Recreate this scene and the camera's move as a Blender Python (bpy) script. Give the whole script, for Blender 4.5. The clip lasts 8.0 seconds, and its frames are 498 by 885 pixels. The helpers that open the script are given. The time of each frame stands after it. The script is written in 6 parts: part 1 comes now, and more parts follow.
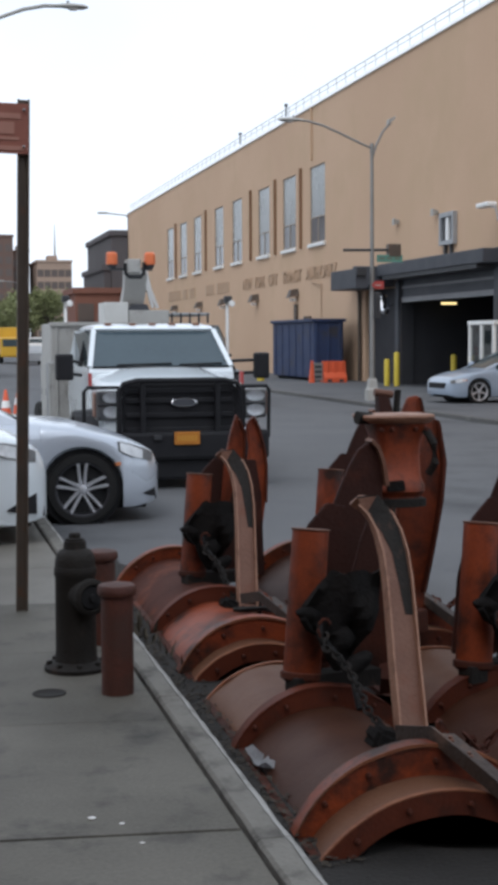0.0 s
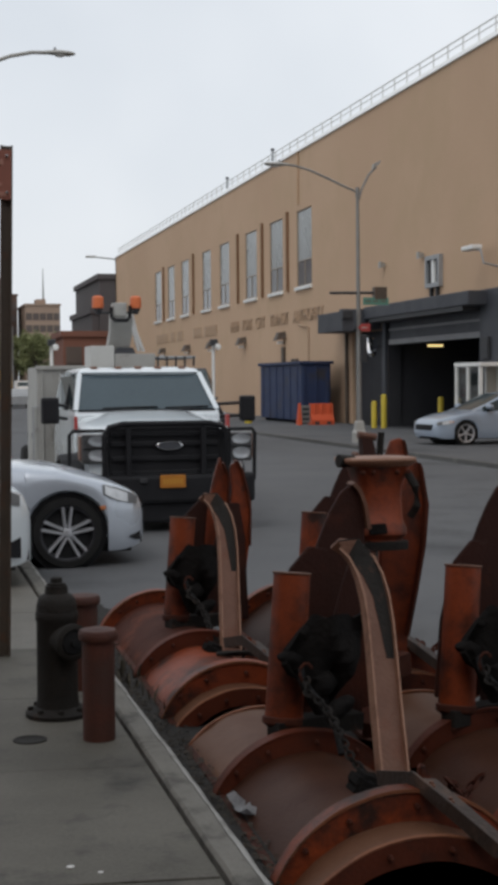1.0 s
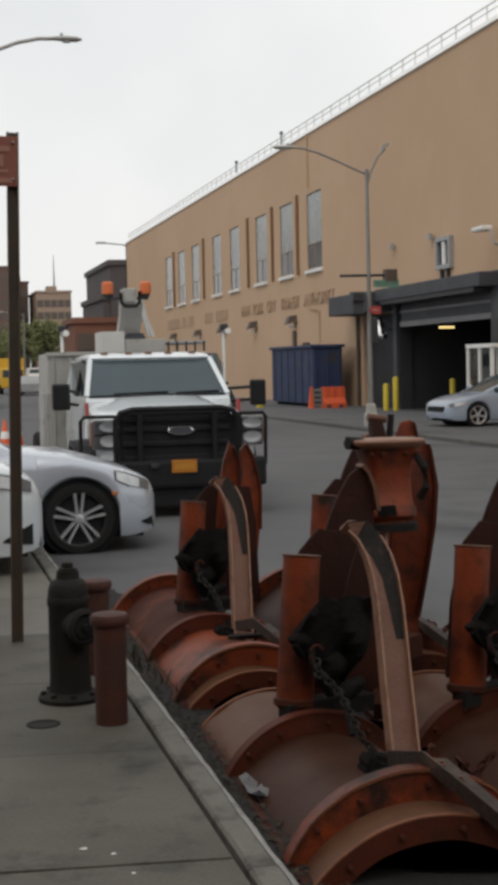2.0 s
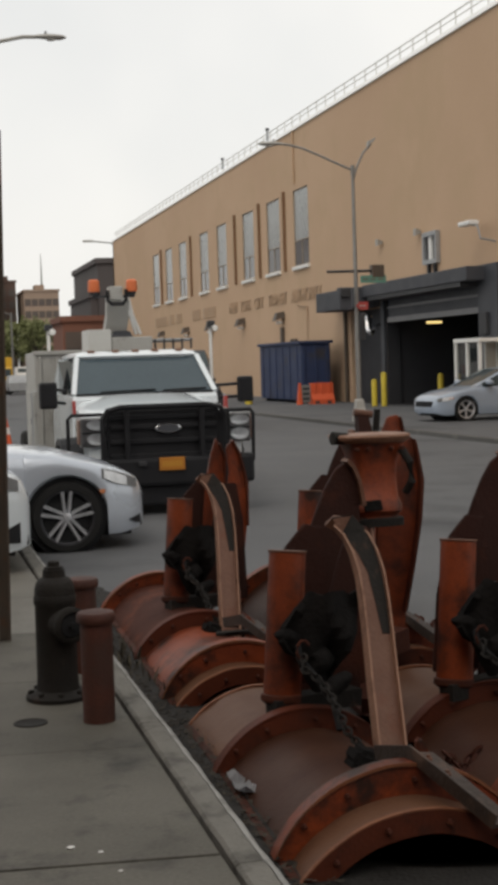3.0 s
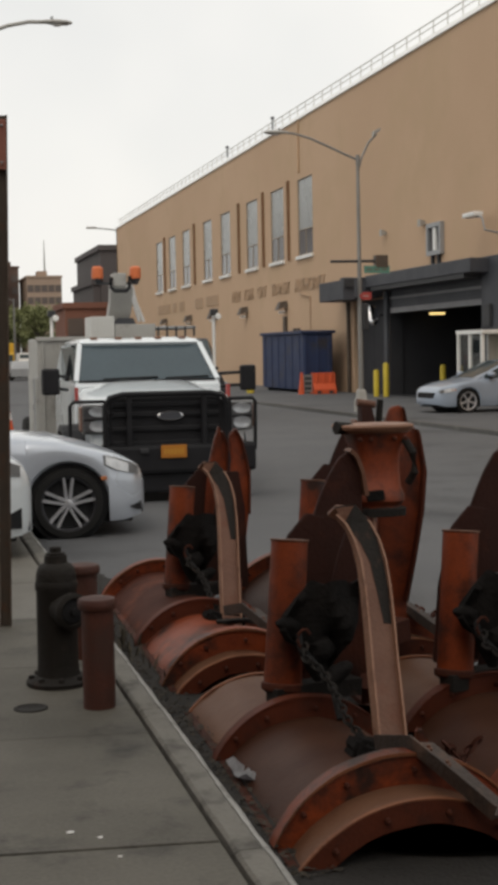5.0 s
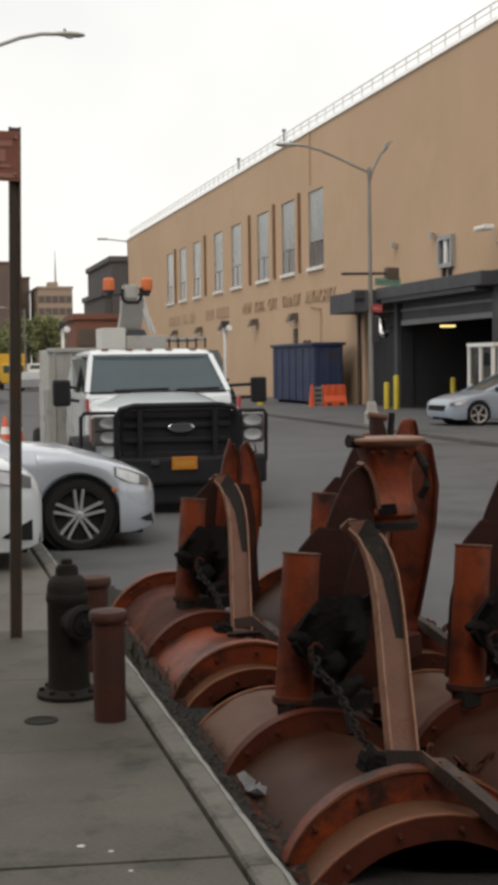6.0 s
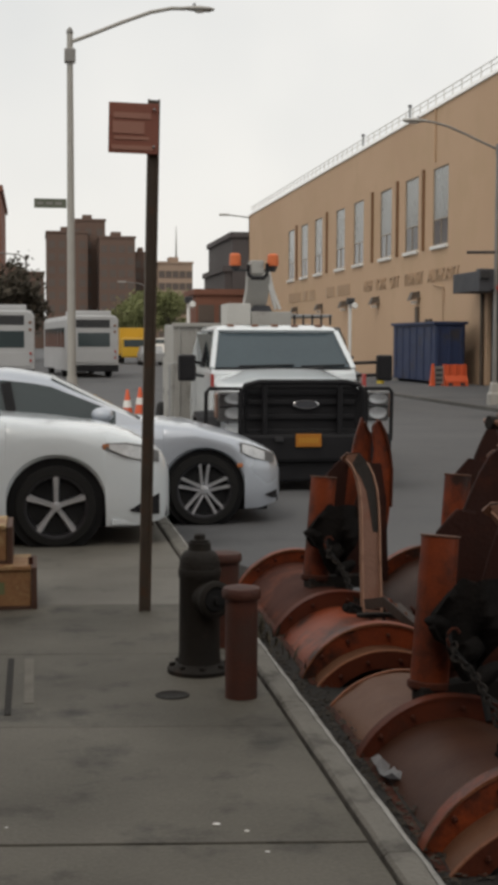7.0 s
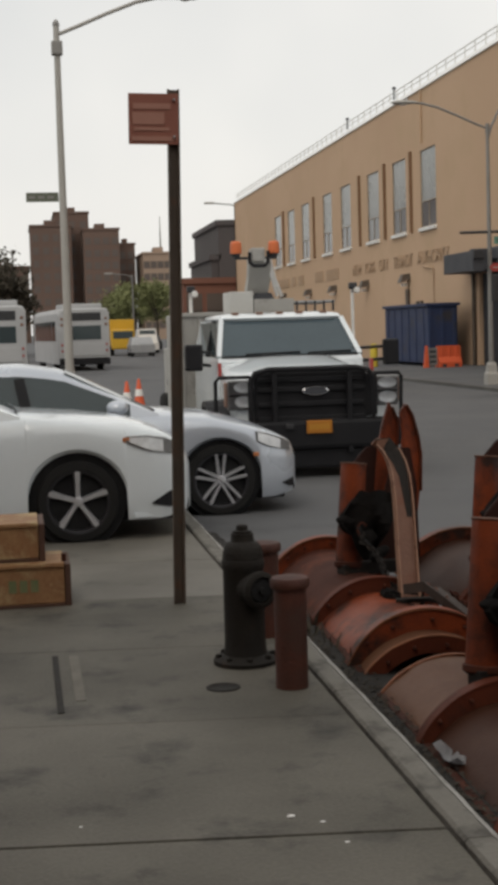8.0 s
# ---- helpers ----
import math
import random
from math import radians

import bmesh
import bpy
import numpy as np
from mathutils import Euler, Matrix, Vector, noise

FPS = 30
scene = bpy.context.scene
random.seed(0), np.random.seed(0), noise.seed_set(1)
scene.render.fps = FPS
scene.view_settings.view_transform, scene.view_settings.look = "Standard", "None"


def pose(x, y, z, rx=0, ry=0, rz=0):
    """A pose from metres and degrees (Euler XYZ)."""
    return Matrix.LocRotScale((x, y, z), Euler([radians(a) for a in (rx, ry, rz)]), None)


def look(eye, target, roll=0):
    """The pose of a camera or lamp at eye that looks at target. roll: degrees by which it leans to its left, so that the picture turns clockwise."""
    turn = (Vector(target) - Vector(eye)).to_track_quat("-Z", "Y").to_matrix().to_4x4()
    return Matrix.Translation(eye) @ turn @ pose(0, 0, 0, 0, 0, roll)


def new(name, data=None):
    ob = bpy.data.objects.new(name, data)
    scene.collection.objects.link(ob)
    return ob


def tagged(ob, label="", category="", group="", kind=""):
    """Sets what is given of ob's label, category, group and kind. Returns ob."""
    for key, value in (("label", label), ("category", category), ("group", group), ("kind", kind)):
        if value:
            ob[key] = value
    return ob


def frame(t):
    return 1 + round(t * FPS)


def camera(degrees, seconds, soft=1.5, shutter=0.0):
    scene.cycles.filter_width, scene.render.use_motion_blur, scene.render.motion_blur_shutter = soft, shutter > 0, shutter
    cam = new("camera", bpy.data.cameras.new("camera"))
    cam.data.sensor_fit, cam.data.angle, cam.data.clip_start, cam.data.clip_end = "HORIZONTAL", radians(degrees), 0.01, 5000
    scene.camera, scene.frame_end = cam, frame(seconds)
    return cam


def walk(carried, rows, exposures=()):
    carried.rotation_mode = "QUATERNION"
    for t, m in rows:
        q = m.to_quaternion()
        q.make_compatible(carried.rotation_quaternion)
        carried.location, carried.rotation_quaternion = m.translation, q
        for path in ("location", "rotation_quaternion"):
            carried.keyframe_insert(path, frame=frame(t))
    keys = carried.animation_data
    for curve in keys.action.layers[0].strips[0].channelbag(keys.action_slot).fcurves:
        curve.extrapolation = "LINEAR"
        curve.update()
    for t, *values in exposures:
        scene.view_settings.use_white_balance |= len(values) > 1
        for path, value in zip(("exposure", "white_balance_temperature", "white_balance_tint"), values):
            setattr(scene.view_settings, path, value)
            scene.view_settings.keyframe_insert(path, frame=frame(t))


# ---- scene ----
cam = camera(20.4, 8.0, soft=5.0)
PATH = [
    (0, (0.032, -0.044, 1.751), (0.505, 1.894, 1.602), -0.3),
    (0.5, (0.047, -0.077, 1.759), (0.523, 1.863, 1.675), -0.7),
    (1, (0.068, -0.052, 1.757), (0.558, 1.885, 1.669), -0.5),
    (1.5, (0.074, -0.069, 1.755), (0.545, 1.871, 1.651), -0.9),
    (3, (0.11, -0.069, 1.747), (0.596, 1.868, 1.632), -1.8),
    (3.5, (0.105, -0.077, 1.749), (0.59, 1.86, 1.632), -1.6),
    (4, (0.101, -0.064, 1.747), (0.597, 1.869, 1.619), -1.2),
    (4.5, (0.101, -0.065, 1.742), (0.589, 1.87, 1.607), -1.1),
    (6, (0.088, -0.052, 1.751), (0.559, 1.888, 1.637), -0.8),
    (6.5, (0.077, -0.024, 1.747), (0.459, 1.935, 1.632), -0.3),
    (7, (-0.001, 0.053, 1.748), (0.306, 2.024, 1.602), 0.2),
    (7.5, (-0.156, 0.1, 1.762), (0.163, 2.069, 1.613), -1.1),
    (8, (-0.253, 0.127, 1.759), (0.068, 2.094, 1.595), -1.7),
]
EXPOSURES = [(0, 0.42, 5800, 10), (0.4, 0.1, 6050, 10), (1, -0.07, 6220, 10), (1.6, 0.0, 6500, 10), (3, 0.08, 6850, 10), (4.5, 0.03, 6900, 10), (6, 0.25, 6900, 10), (6.5, 0.17, 6900, 10), (7, 0.02, 6900, 10), (8, 0.0, 6900, 10)]
walk(cam, [(t, look(eye, target, roll)) for t, eye, target, roll in PATH], EXPOSURES)

# ---------- world and light: overcast daylight ----------
world = bpy.data.worlds.new("world")
scene.world = world
world.use_nodes = True
wn, wl = world.node_tree.nodes, world.node_tree.links
wbg = wn["Background"]
sky = wn.new("ShaderNodeTexSky")
sky.sky_type = "NISHITA"
sky.sun_disc = False
sky.sun_elevation = radians(50)
sky.sun_rotation = radians(200)
sky.dust_density = 6.0
wcoord = wn.new("ShaderNodeTexCoord")
wnoise = wn.new("ShaderNodeTexNoise")
wnoise.inputs["Scale"].default_value = 2.6
wnoise.inputs["Detail"].default_value = 4.0
wl.new(wcoord.outputs["Generated"], wnoise.inputs["Vector"])
wramp = wn.new("ShaderNodeValToRGB")
wramp.color_ramp.elements[0].position = 0.32
wramp.color_ramp.elements[0].color = (6.6, 6.85, 7.05, 1)
wramp.color_ramp.elements[1].position = 0.68
wramp.color_ramp.elements[1].color = (8.4, 8.45, 8.4, 1)
wl.new(wnoise.outputs["Fac"], wramp.inputs["Fac"])
wmix = wn.new("ShaderNodeMix")
wmix.data_type = "RGBA"
wmix.inputs["Factor"].default_value = 0.9
wl.new(sky.outputs["Color"], wmix.inputs["A"])
wl.new(wramp.outputs["Color"], wmix.inputs["B"])
wl.new(wmix.outputs["Result"], wbg.inputs["Color"])
wbg.inputs["Strength"].default_value = 0.119
sun_data = bpy.data.lights.new("sun", "SUN")
sun_data.energy = 0.7
sun_data.angle = radians(25)
sun_data.color = (1.0, 0.95, 0.88)
sun = new("sun", sun_data)
sun.matrix_world = look((0, 0, 30), (14, 18, 0))


# ---------- materials ----------
def material(name, base, other=None, rough=0.6, metal=0.0, scale=3.0, fine=60.0, bump=0.15, amount=0.6,
             dirt=None, dirt_scale=1.2, dirt_edge=0.58, spread=0.0, coat=0.0, spec=0.4):
    """Base colour broken up by broad stains and fine grain, with relief; dirt: a third colour in patches; spread: lightness that varies piece by piece."""
    m = bpy.data.materials.new(name)
    m.use_nodes = True
    n, l = m.node_tree.nodes, m.node_tree.links
    p = n["Principled BSDF"]
    other = other or tuple(c * 0.72 for c in base)
    tc = n.new("ShaderNodeNewGeometry")
    big = n.new("ShaderNodeTexNoise")
    big.inputs["Scale"].default_value, big.inputs["Detail"].default_value = scale, 6.0
    small = n.new("ShaderNodeTexNoise")
    small.inputs["Scale"].default_value, small.inputs["Detail"].default_value = fine, 5.0
    l.new(tc.outputs["Position"], big.inputs["Vector"])
    l.new(tc.outputs["Position"], small.inputs["Vector"])
    add = n.new("ShaderNodeMath")
    add.operation = "MULTIPLY_ADD"
    add.inputs[1].default_value = 0.45
    l.new(small.outputs["Fac"], add.inputs[0])
    l.new(big.outputs["Fac"], add.inputs[2])
    ramp = n.new("ShaderNodeMapRange")
    ramp.inputs["From Min"].default_value, ramp.inputs["From Max"].default_value = 0.5, 0.98
    ramp.inputs["To Max"].default_value = amount
    l.new(add.outputs[0], ramp.inputs["Value"])
    mix = n.new("ShaderNodeMix")
    mix.data_type = "RGBA"
    mix.inputs["A"].default_value, mix.inputs["B"].default_value = (*base, 1), (*other, 1)
    l.new(ramp.outputs["Result"], mix.inputs["Factor"])
    out = mix.outputs["Result"]
    if dirt:
        dn = n.new("ShaderNodeTexNoise")
        dn.inputs["Scale"].default_value, dn.inputs["Detail"].default_value, dn.inputs["Roughness"].default_value = dirt_scale, 8.0, 0.65
        l.new(tc.outputs["Position"], dn.inputs["Vector"])
        dr = n.new("ShaderNodeMapRange")
        dr.inputs["From Min"].default_value, dr.inputs["From Max"].default_value = dirt_edge - 0.06, dirt_edge + 0.1
        l.new(dn.outputs["Fac"], dr.inputs["Value"])
        dm = n.new("ShaderNodeMix")
        dm.data_type = "RGBA"
        dm.inputs["B"].default_value = (*dirt, 1)
        l.new(out, dm.inputs["A"])
        l.new(dr.outputs["Result"], dm.inputs["Factor"])
        out = dm.outputs["Result"]
    if spread:
        info = n.new("ShaderNodeObjectInfo")
        sp = n.new("ShaderNodeMapRange")
        sp.inputs["To Min"].default_value, sp.inputs["To Max"].default_value = 1 - spread, 1 + spread
        l.new(info.outputs["Random"], sp.inputs["Value"])
        hsv = n.new("ShaderNodeHueSaturation")
        l.new(sp.outputs["Result"], hsv.inputs["Value"])
        l.new(out, hsv.inputs["Color"])
        out = hsv.outputs["Color"]
    l.new(out, p.inputs["Base Color"])
    p.inputs["Metallic"].default_value = metal
    p.inputs["Specular IOR Level"].default_value = spec
    rr = n.new("ShaderNodeMapRange")
    rr.inputs["To Min"].default_value, rr.inputs["To Max"].default_value = max(0.03, rough - 0.08), min(1, rough + 0.1)
    l.new(big.outputs["Fac"], rr.inputs["Value"])
    l.new(rr.outputs["Result"], p.inputs["Roughness"])
    if coat:
        p.inputs["Coat Weight"].default_value = coat
        p.inputs["Coat Roughness"].default_value = 0.06
    if bump:
        b = n.new("ShaderNodeBump")
        b.inputs["Strength"].default_value, b.inputs["Distance"].default_value = bump, 0.02
        l.new(small.outputs["Fac"], b.inputs["Height"])
        l.new(b.outputs["Normal"], p.inputs["Normal"])
    return m


def glow(name, colour, strength):
    m = bpy.data.materials.new(name)
    m.use_nodes = True
    p = m.node_tree.nodes["Principled BSDF"]
    p.inputs["Base Color"].default_value = (*colour, 1)
    p.inputs["Emission Color"].default_value = (*colour, 1)
    p.inputs["Emission Strength"].default_value = strength
    return m


def clear_glass(name, tint=(0.9, 0.95, 0.95), rough=0.02):
    m = bpy.data.materials.new(name)
    m.use_nodes = True
    p = m.node_tree.nodes["Principled BSDF"]
    p.inputs["Base Color"].default_value = (*tint, 1)
    p.inputs["Roughness"].default_value = rough
    p.inputs["Transmission Weight"].default_value = 1.0
    p.inputs["IOR"].default_value = 1.45
    return m


ASPHALT = material("asphalt", (0.075, 0.0775, 0.083), (0.121, 0.122, 0.125), 0.8, scale=0.35, fine=90, bump=0.35, amount=0.8, dirt=(0.0388, 0.04009, 0.04397), dirt_scale=0.22, dirt_edge=0.6)
CONCRETE = material("concrete", (0.126, 0.116, 0.096), (0.053, 0.0485, 0.039), 0.72, scale=0.9, fine=60, bump=0.3, amount=1.0, dirt=(0.026, 0.024, 0.02), dirt_scale=2.4, dirt_edge=0.59, spread=0.08, spec=0.45)
# lighter copy of the concrete: grazing sky sheen put into the colour
CONCRETE_SHEEN = material("concrete_pale_sheen", (0.178, 0.166, 0.143), (0.088, 0.081, 0.067), 0.65, scale=0.8, fine=60, bump=0.3, amount=1.0, dirt=(0.06, 0.055, 0.046), dirt_scale=2.2, dirt_edge=0.62, spread=0.06, spec=0.5)
KERBSTONE = material("kerbstone", (0.172, 0.164, 0.145), (0.09, 0.085, 0.075), 0.85, scale=4, fine=50, bump=0.45, dirt=(0.0672, 0.06272, 0.056), dirt_scale=4, dirt_edge=0.57, spread=0.06)
KERB_DIRTY = material("dirty_kerb", (0.1, 0.097, 0.092), (0.065, 0.063, 0.06), 0.85, scale=1.2, fine=50, bump=0.3, dirt=(0.17, 0.165, 0.15), dirt_scale=0.7, dirt_edge=0.62)
KERB_EDGE = material("rubbed_pale_kerb_edge", (0.3, 0.295, 0.28), (0.17, 0.165, 0.15), 0.75, scale=5, fine=50, bump=0.4, dirt=(0.09, 0.085, 0.075), dirt_scale=5, dirt_edge=0.62, spread=0.06)
JOINT = material("joint_sand", (0.06, 0.056, 0.05), (0.03, 0.028, 0.025), 0.95, scale=6, fine=90, bump=0.5)
STUCCO = material("tan_stucco", (0.535, 0.37, 0.248), (0.46, 0.312, 0.205), 0.9, scale=0.12, fine=18, bump=0.2, amount=0.7, dirt=(0.485, 0.34, 0.22), dirt_scale=0.3, dirt_edge=0.55)
STUCCO_B = material("brown_trim_paint", (0.21, 0.115, 0.06), (0.15, 0.085, 0.045), 0.85, scale=1.0, fine=30, bump=0.2)
GREASE = material("greasy_blackened_steel", (0.012, 0.011, 0.01), (0.026, 0.021, 0.018), 0.85, scale=8, fine=50, bump=0.3, dirt=(0.07, 0.04, 0.028), dirt_scale=14, dirt_edge=0.66, spread=0.08, spec=0.25)
LETTER = material("letter_bronze", (0.41, 0.28, 0.18), (0.35, 0.237, 0.15), 0.6, scale=2, fine=30)
WHITE_PAINT = material("white_paint", (0.78, 0.78, 0.76), (0.62, 0.61, 0.58), 0.5, scale=2, fine=40, bump=0.1)
GREY_METAL = material("grey_galvanised_metal", (0.36, 0.37, 0.38), (0.27, 0.28, 0.29), 0.5, 0.5, scale=3, fine=60, bump=0.1)
DARK_METAL = material("dark_metal", (0.035, 0.036, 0.04), (0.06, 0.06, 0.062), 0.55, 0.3, scale=4, fine=60, bump=0.15)
SLATE_PAINT = material("slate_grey_paint", (0.0527, 0.0558, 0.0651), (0.0372, 0.03906, 0.0465), 0.6, scale=1.5, fine=40, bump=0.1)
BLACK = material("black_rubber", (0.012, 0.012, 0.013), (0.03, 0.03, 0.03), 0.75, scale=6, fine=90, bump=0.2, spec=0.1)
ORANGE = material("rusty_orange_paint", (0.25, 0.046, 0.0105), (0.105, 0.0195, 0.0075), 0.5, scale=3.5, fine=70, bump=0.14, amount=0.95, dirt=(0.0264, 0.01056, 0.00704), dirt_scale=3.2, dirt_edge=0.53, spread=0.1)
ORANGE_PALE = material("worn_pale_orange_paint", (0.2, 0.072, 0.0304), (0.112, 0.0384, 0.0176), 0.65, scale=4, fine=50, bump=0.35, dirt=(0.072, 0.0272, 0.0144), dirt_scale=4, dirt_edge=0.58, spread=0.12)
RUST = material("dark_rust", (0.062, 0.017, 0.009), (0.026, 0.009, 0.006), 0.75, 0.0, scale=3.5, fine=60, bump=0.25, dirt=(0.12, 0.03, 0.012), dirt_scale=3, dirt_edge=0.6, spread=0.12, spec=0.2)
WORN_STEEL = material("scraped_steel", (0.053, 0.0215, 0.0112), (0.031, 0.0096, 0.005), 0.55, 0.0, scale=3, fine=70, bump=0.14, amount=1.0, dirt=(0.0374, 0.01421, 0.008228), dirt_scale=2.2, dirt_edge=0.55, spread=0.16, spec=0.2)
ARM_STEEL = material("worn_arm_steel", (0.135, 0.062, 0.037), (0.075, 0.028, 0.016), 0.6, 0.0, scale=5, fine=50, bump=0.3, dirt=(0.1173, 0.04059, 0.01984), dirt_scale=6, dirt_edge=0.6, spread=0.12)
HYDRANT_IRON = material("dark_iron_paint", (0.0145, 0.013, 0.0115), (0.025, 0.0215, 0.018), 0.7, 0.0, scale=6, fine=60, bump=0.3, dirt=(0.036, 0.024, 0.018), dirt_scale=6, dirt_edge=0.64, spec=0.2)
BOLLARD_RED = material("faded_red_paint", (0.082, 0.0235, 0.0135), (0.047, 0.016, 0.0105), 0.65, scale=4, fine=60, bump=0.25, amount=1.0, dirt=(0.05, 0.022, 0.016), dirt_scale=4, dirt_edge=0.56, spread=0.1)


# ---------- mesh helpers ----------
def link_mesh(name, bm, mat, parent=None, label="", smooth=False):
    me = bpy.data.meshes.new(name)
    bm.normal_update()
    bm.to_mesh(me)
    bm.free()
    if smooth:
        me.shade_smooth()
        me.set_sharp_from_angle(angle=radians(38))
    me.materials.append(mat)
    ob = new(name, me)
    if parent:
        ob.parent = parent
    if label:
        tagged(ob, label)
    return ob


def part(name, bm, mat, parent, label="", smooth=False):
    return link_mesh(name, bm, mat, parent, label, smooth)


def thing(name, label, category, at=(0, 0, 0), turn=0.0, group="", kind=""):
    e = new(name)
    e.empty_display_size = 0.2
    e.matrix_basis = pose(*at, 0, 0, turn)
    return tagged(e, label, category, group, kind)


def box(x0, x1, y0, y1, z0, z1, bevel=0.0, bm=None):
    bm = bm or bmesh.new()
    made = bmesh.ops.create_cube(bm, size=1.0)["verts"]
    for v in made:
        v.co = Vector(((x0 + x1) / 2 + v.co.x * (x1 - x0), (y0 + y1) / 2 + v.co.y * (y1 - y0), (z0 + z1) / 2 + v.co.z * (z1 - z0)))
    if bevel:
        edges = {e for v in made for e in v.link_edges}
        bmesh.ops.bevel(bm, geom=list(edges), offset=bevel, segments=2, affect="EDGES", profile=0.6)
    return bm


def lathe(profile, segments=24, bm=None, m=None):
    """Turns (radius, height) pairs round z; closes the ends."""
    bm = bm or bmesh.new()
    m = m or Matrix()
    rings = []
    for r, z in profile:
        rings.append([bm.verts.new(m @ Vector((r * math.cos(a), r * math.sin(a), z))) for a in (2 * math.pi * k / segments for k in range(segments))])
    for a, b in zip(rings, rings[1:]):
        for k in range(segments):
            bm.faces.new((a[k], a[(k + 1) % segments], b[(k + 1) % segments], b[k]))
    bm.faces.new(rings[0][::-1])
    bm.faces.new(rings[-1])
    return bm


def rod(a, b, r, r2=None, segments=12, bm=None):
    a, b = Vector(a), Vector(b)
    m = Matrix.Translation(a) @ (b - a).to_track_quat("Z", "Y").to_matrix().to_4x4()
    return lathe([(r, 0), (r2 or r, (b - a).length)], segments, bm, m)


def pipe(points, r, segments=10, bm=None):
    """A round pipe along points."""
    return sweep(points, [(r * math.cos(2 * math.pi * k / segments), r * math.sin(2 * math.pi * k / segments)) for k in range(segments)], bm)


def sweep(points, profile, bm=None, up=(0, 0, 1), closed_profile=True):
    """Carries a flat profile (side, normal) along points."""
    bm = bm or bmesh.new()
    pts = [Vector(p) for p in points]
    rings = []
    for i, p in enumerate(pts):
        t = (pts[min(i + 1, len(pts) - 1)] - pts[max(i - 1, 0)]).normalized()
        u = Vector(up)
        side = t.cross(u)
        if side.length < 1e-4:
            side = t.cross(Vector((0, 1, 0)))
        side.normalize()
        nor = side.cross(t)
        rings.append([bm.verts.new(p + side * a + nor * b) for a, b in profile])
    n = len(profile)
    for a, b in zip(rings, rings[1:]):
        for k in range(n):
            bm.faces.new((a[k], a[(k + 1) % n], b[(k + 1) % n], b[k]))
    bm.faces.new(rings[0][::-1])
    bm.faces.new(rings[-1])
    return bm


def plate(outline, thickness, m=None, bevel=0.0, bm=None):
    """A flat plate: an outline in (u, v), with thickness along w, laid by the pose m."""
    bm = bm or bmesh.new()
    m = m or Matrix()
    low = [bm.verts.new(m @ Vector((u, v, -thickness / 2))) for u, v in outline]
    high = [bm.verts.new(m @ Vector((u, v, thickness / 2))) for u, v in outline]
    bm.faces.new(low[::-1])
    bm.faces.new(high)
    n = len(outline)
    made = low + high
    for k in range(n):
        bm.faces.new((low[k], low[(k + 1) % n], high[(k + 1) % n], high[k]))
    if bevel:
        bmesh.ops.bevel(bm, geom=list({e for v in made for e in v.link_edges}), offset=bevel, segments=1, affect="EDGES")
    return bm


def loft(rings, bm=None, cap=True):
    """Joins rings of points, all with the same count."""
    bm = bm or bmesh.new()
    vr = [[bm.verts.new(Vector(p)) for p in ring] for ring in rings]
    n = len(vr[0])
    for a, b in zip(vr, vr[1:]):
        for k in range(n):
            bm.faces.new((a[k], a[(k + 1) % n], b[(k + 1) % n], b[k]))
    if cap:
        bm.faces.new(vr[0][::-1])
        bm.faces.new(vr[-1])
    bmesh.ops.recalc_face_normals(bm, faces=bm.faces)
    return bm


def slab_with_holes(y0, y1, z0, z1, holes, x0, x1):
    """A wall across y and z, from x0 to x1 thick, with rectangular holes (y0, y1, z0, z1) right through it."""
    ys = sorted({y0, y1, *[v for h in holes for v in h[:2]]})
    zs = sorted({z0, z1, *[v for h in holes for v in h[2:]]})
    solid = lambda a, b: 0 <= a < len(ys) - 1 and 0 <= b < len(zs) - 1 and not any(
        h[0] <= (ys[a] + ys[a + 1]) / 2 <= h[1] and h[2] <= (zs[b] + zs[b + 1]) / 2 <= h[3] for h in holes)
    bm = bmesh.new()
    verts = {}
    def v(x, a, b):
        if (x, a, b) not in verts:
            verts[(x, a, b)] = bm.verts.new((x, ys[a], zs[b]))
        return verts[(x, a, b)]
    for a in range(len(ys) - 1):
        for b in range(len(zs) - 1):
            if not solid(a, b):
                continue
            bm.faces.new((v(x0, a, b), v(x0, a, b + 1), v(x0, a + 1, b + 1), v(x0, a + 1, b)))
            bm.faces.new((v(x1, a, b), v(x1, a + 1, b), v(x1, a + 1, b + 1), v(x1, a, b + 1)))
            for da, db, p, q in ((-1, 0, (a, b), (a, b + 1)), (1, 0, (a + 1, b), (a + 1, b + 1)), (0, -1, (a, b), (a + 1, b)), (0, 1, (a, b + 1), (a + 1, b + 1))):
                if not solid(a + da, b + db):
                    bm.faces.new((v(x0, *p), v(x0, *q), v(x1, *q), v(x1, *p)))
    bmesh.ops.recalc_face_normals(bm, faces=bm.faces)
    return bm


# ---------- ground, road, pavements ----------
ROAD_Z = -0.10
KERB_X = 1.335
WALL_X = 18.13


def build_ground():
    bm = bmesh.new()
    xs = [-1500, -300, -60, -15, KERB_X, 5, 9, 13.4, 40, 120, 400, 1500]
    ys = [-1000, -100, -20, 0, 4, 8, 12, 20, 35, 60, 110, 250, 700, 2500]
    grid = [[bm.verts.new((x, y, ROAD_Z)) for x in xs] for y in ys]
    for a, b in zip(grid, grid[1:]):
        for k in range(len(xs) - 1):
            bm.faces.new((a[k], a[k + 1], b[k + 1], b[k]))
    tagged(link_mesh("road", bm, ASPHALT), "worn dark grey asphalt street", "road", kind="structure")


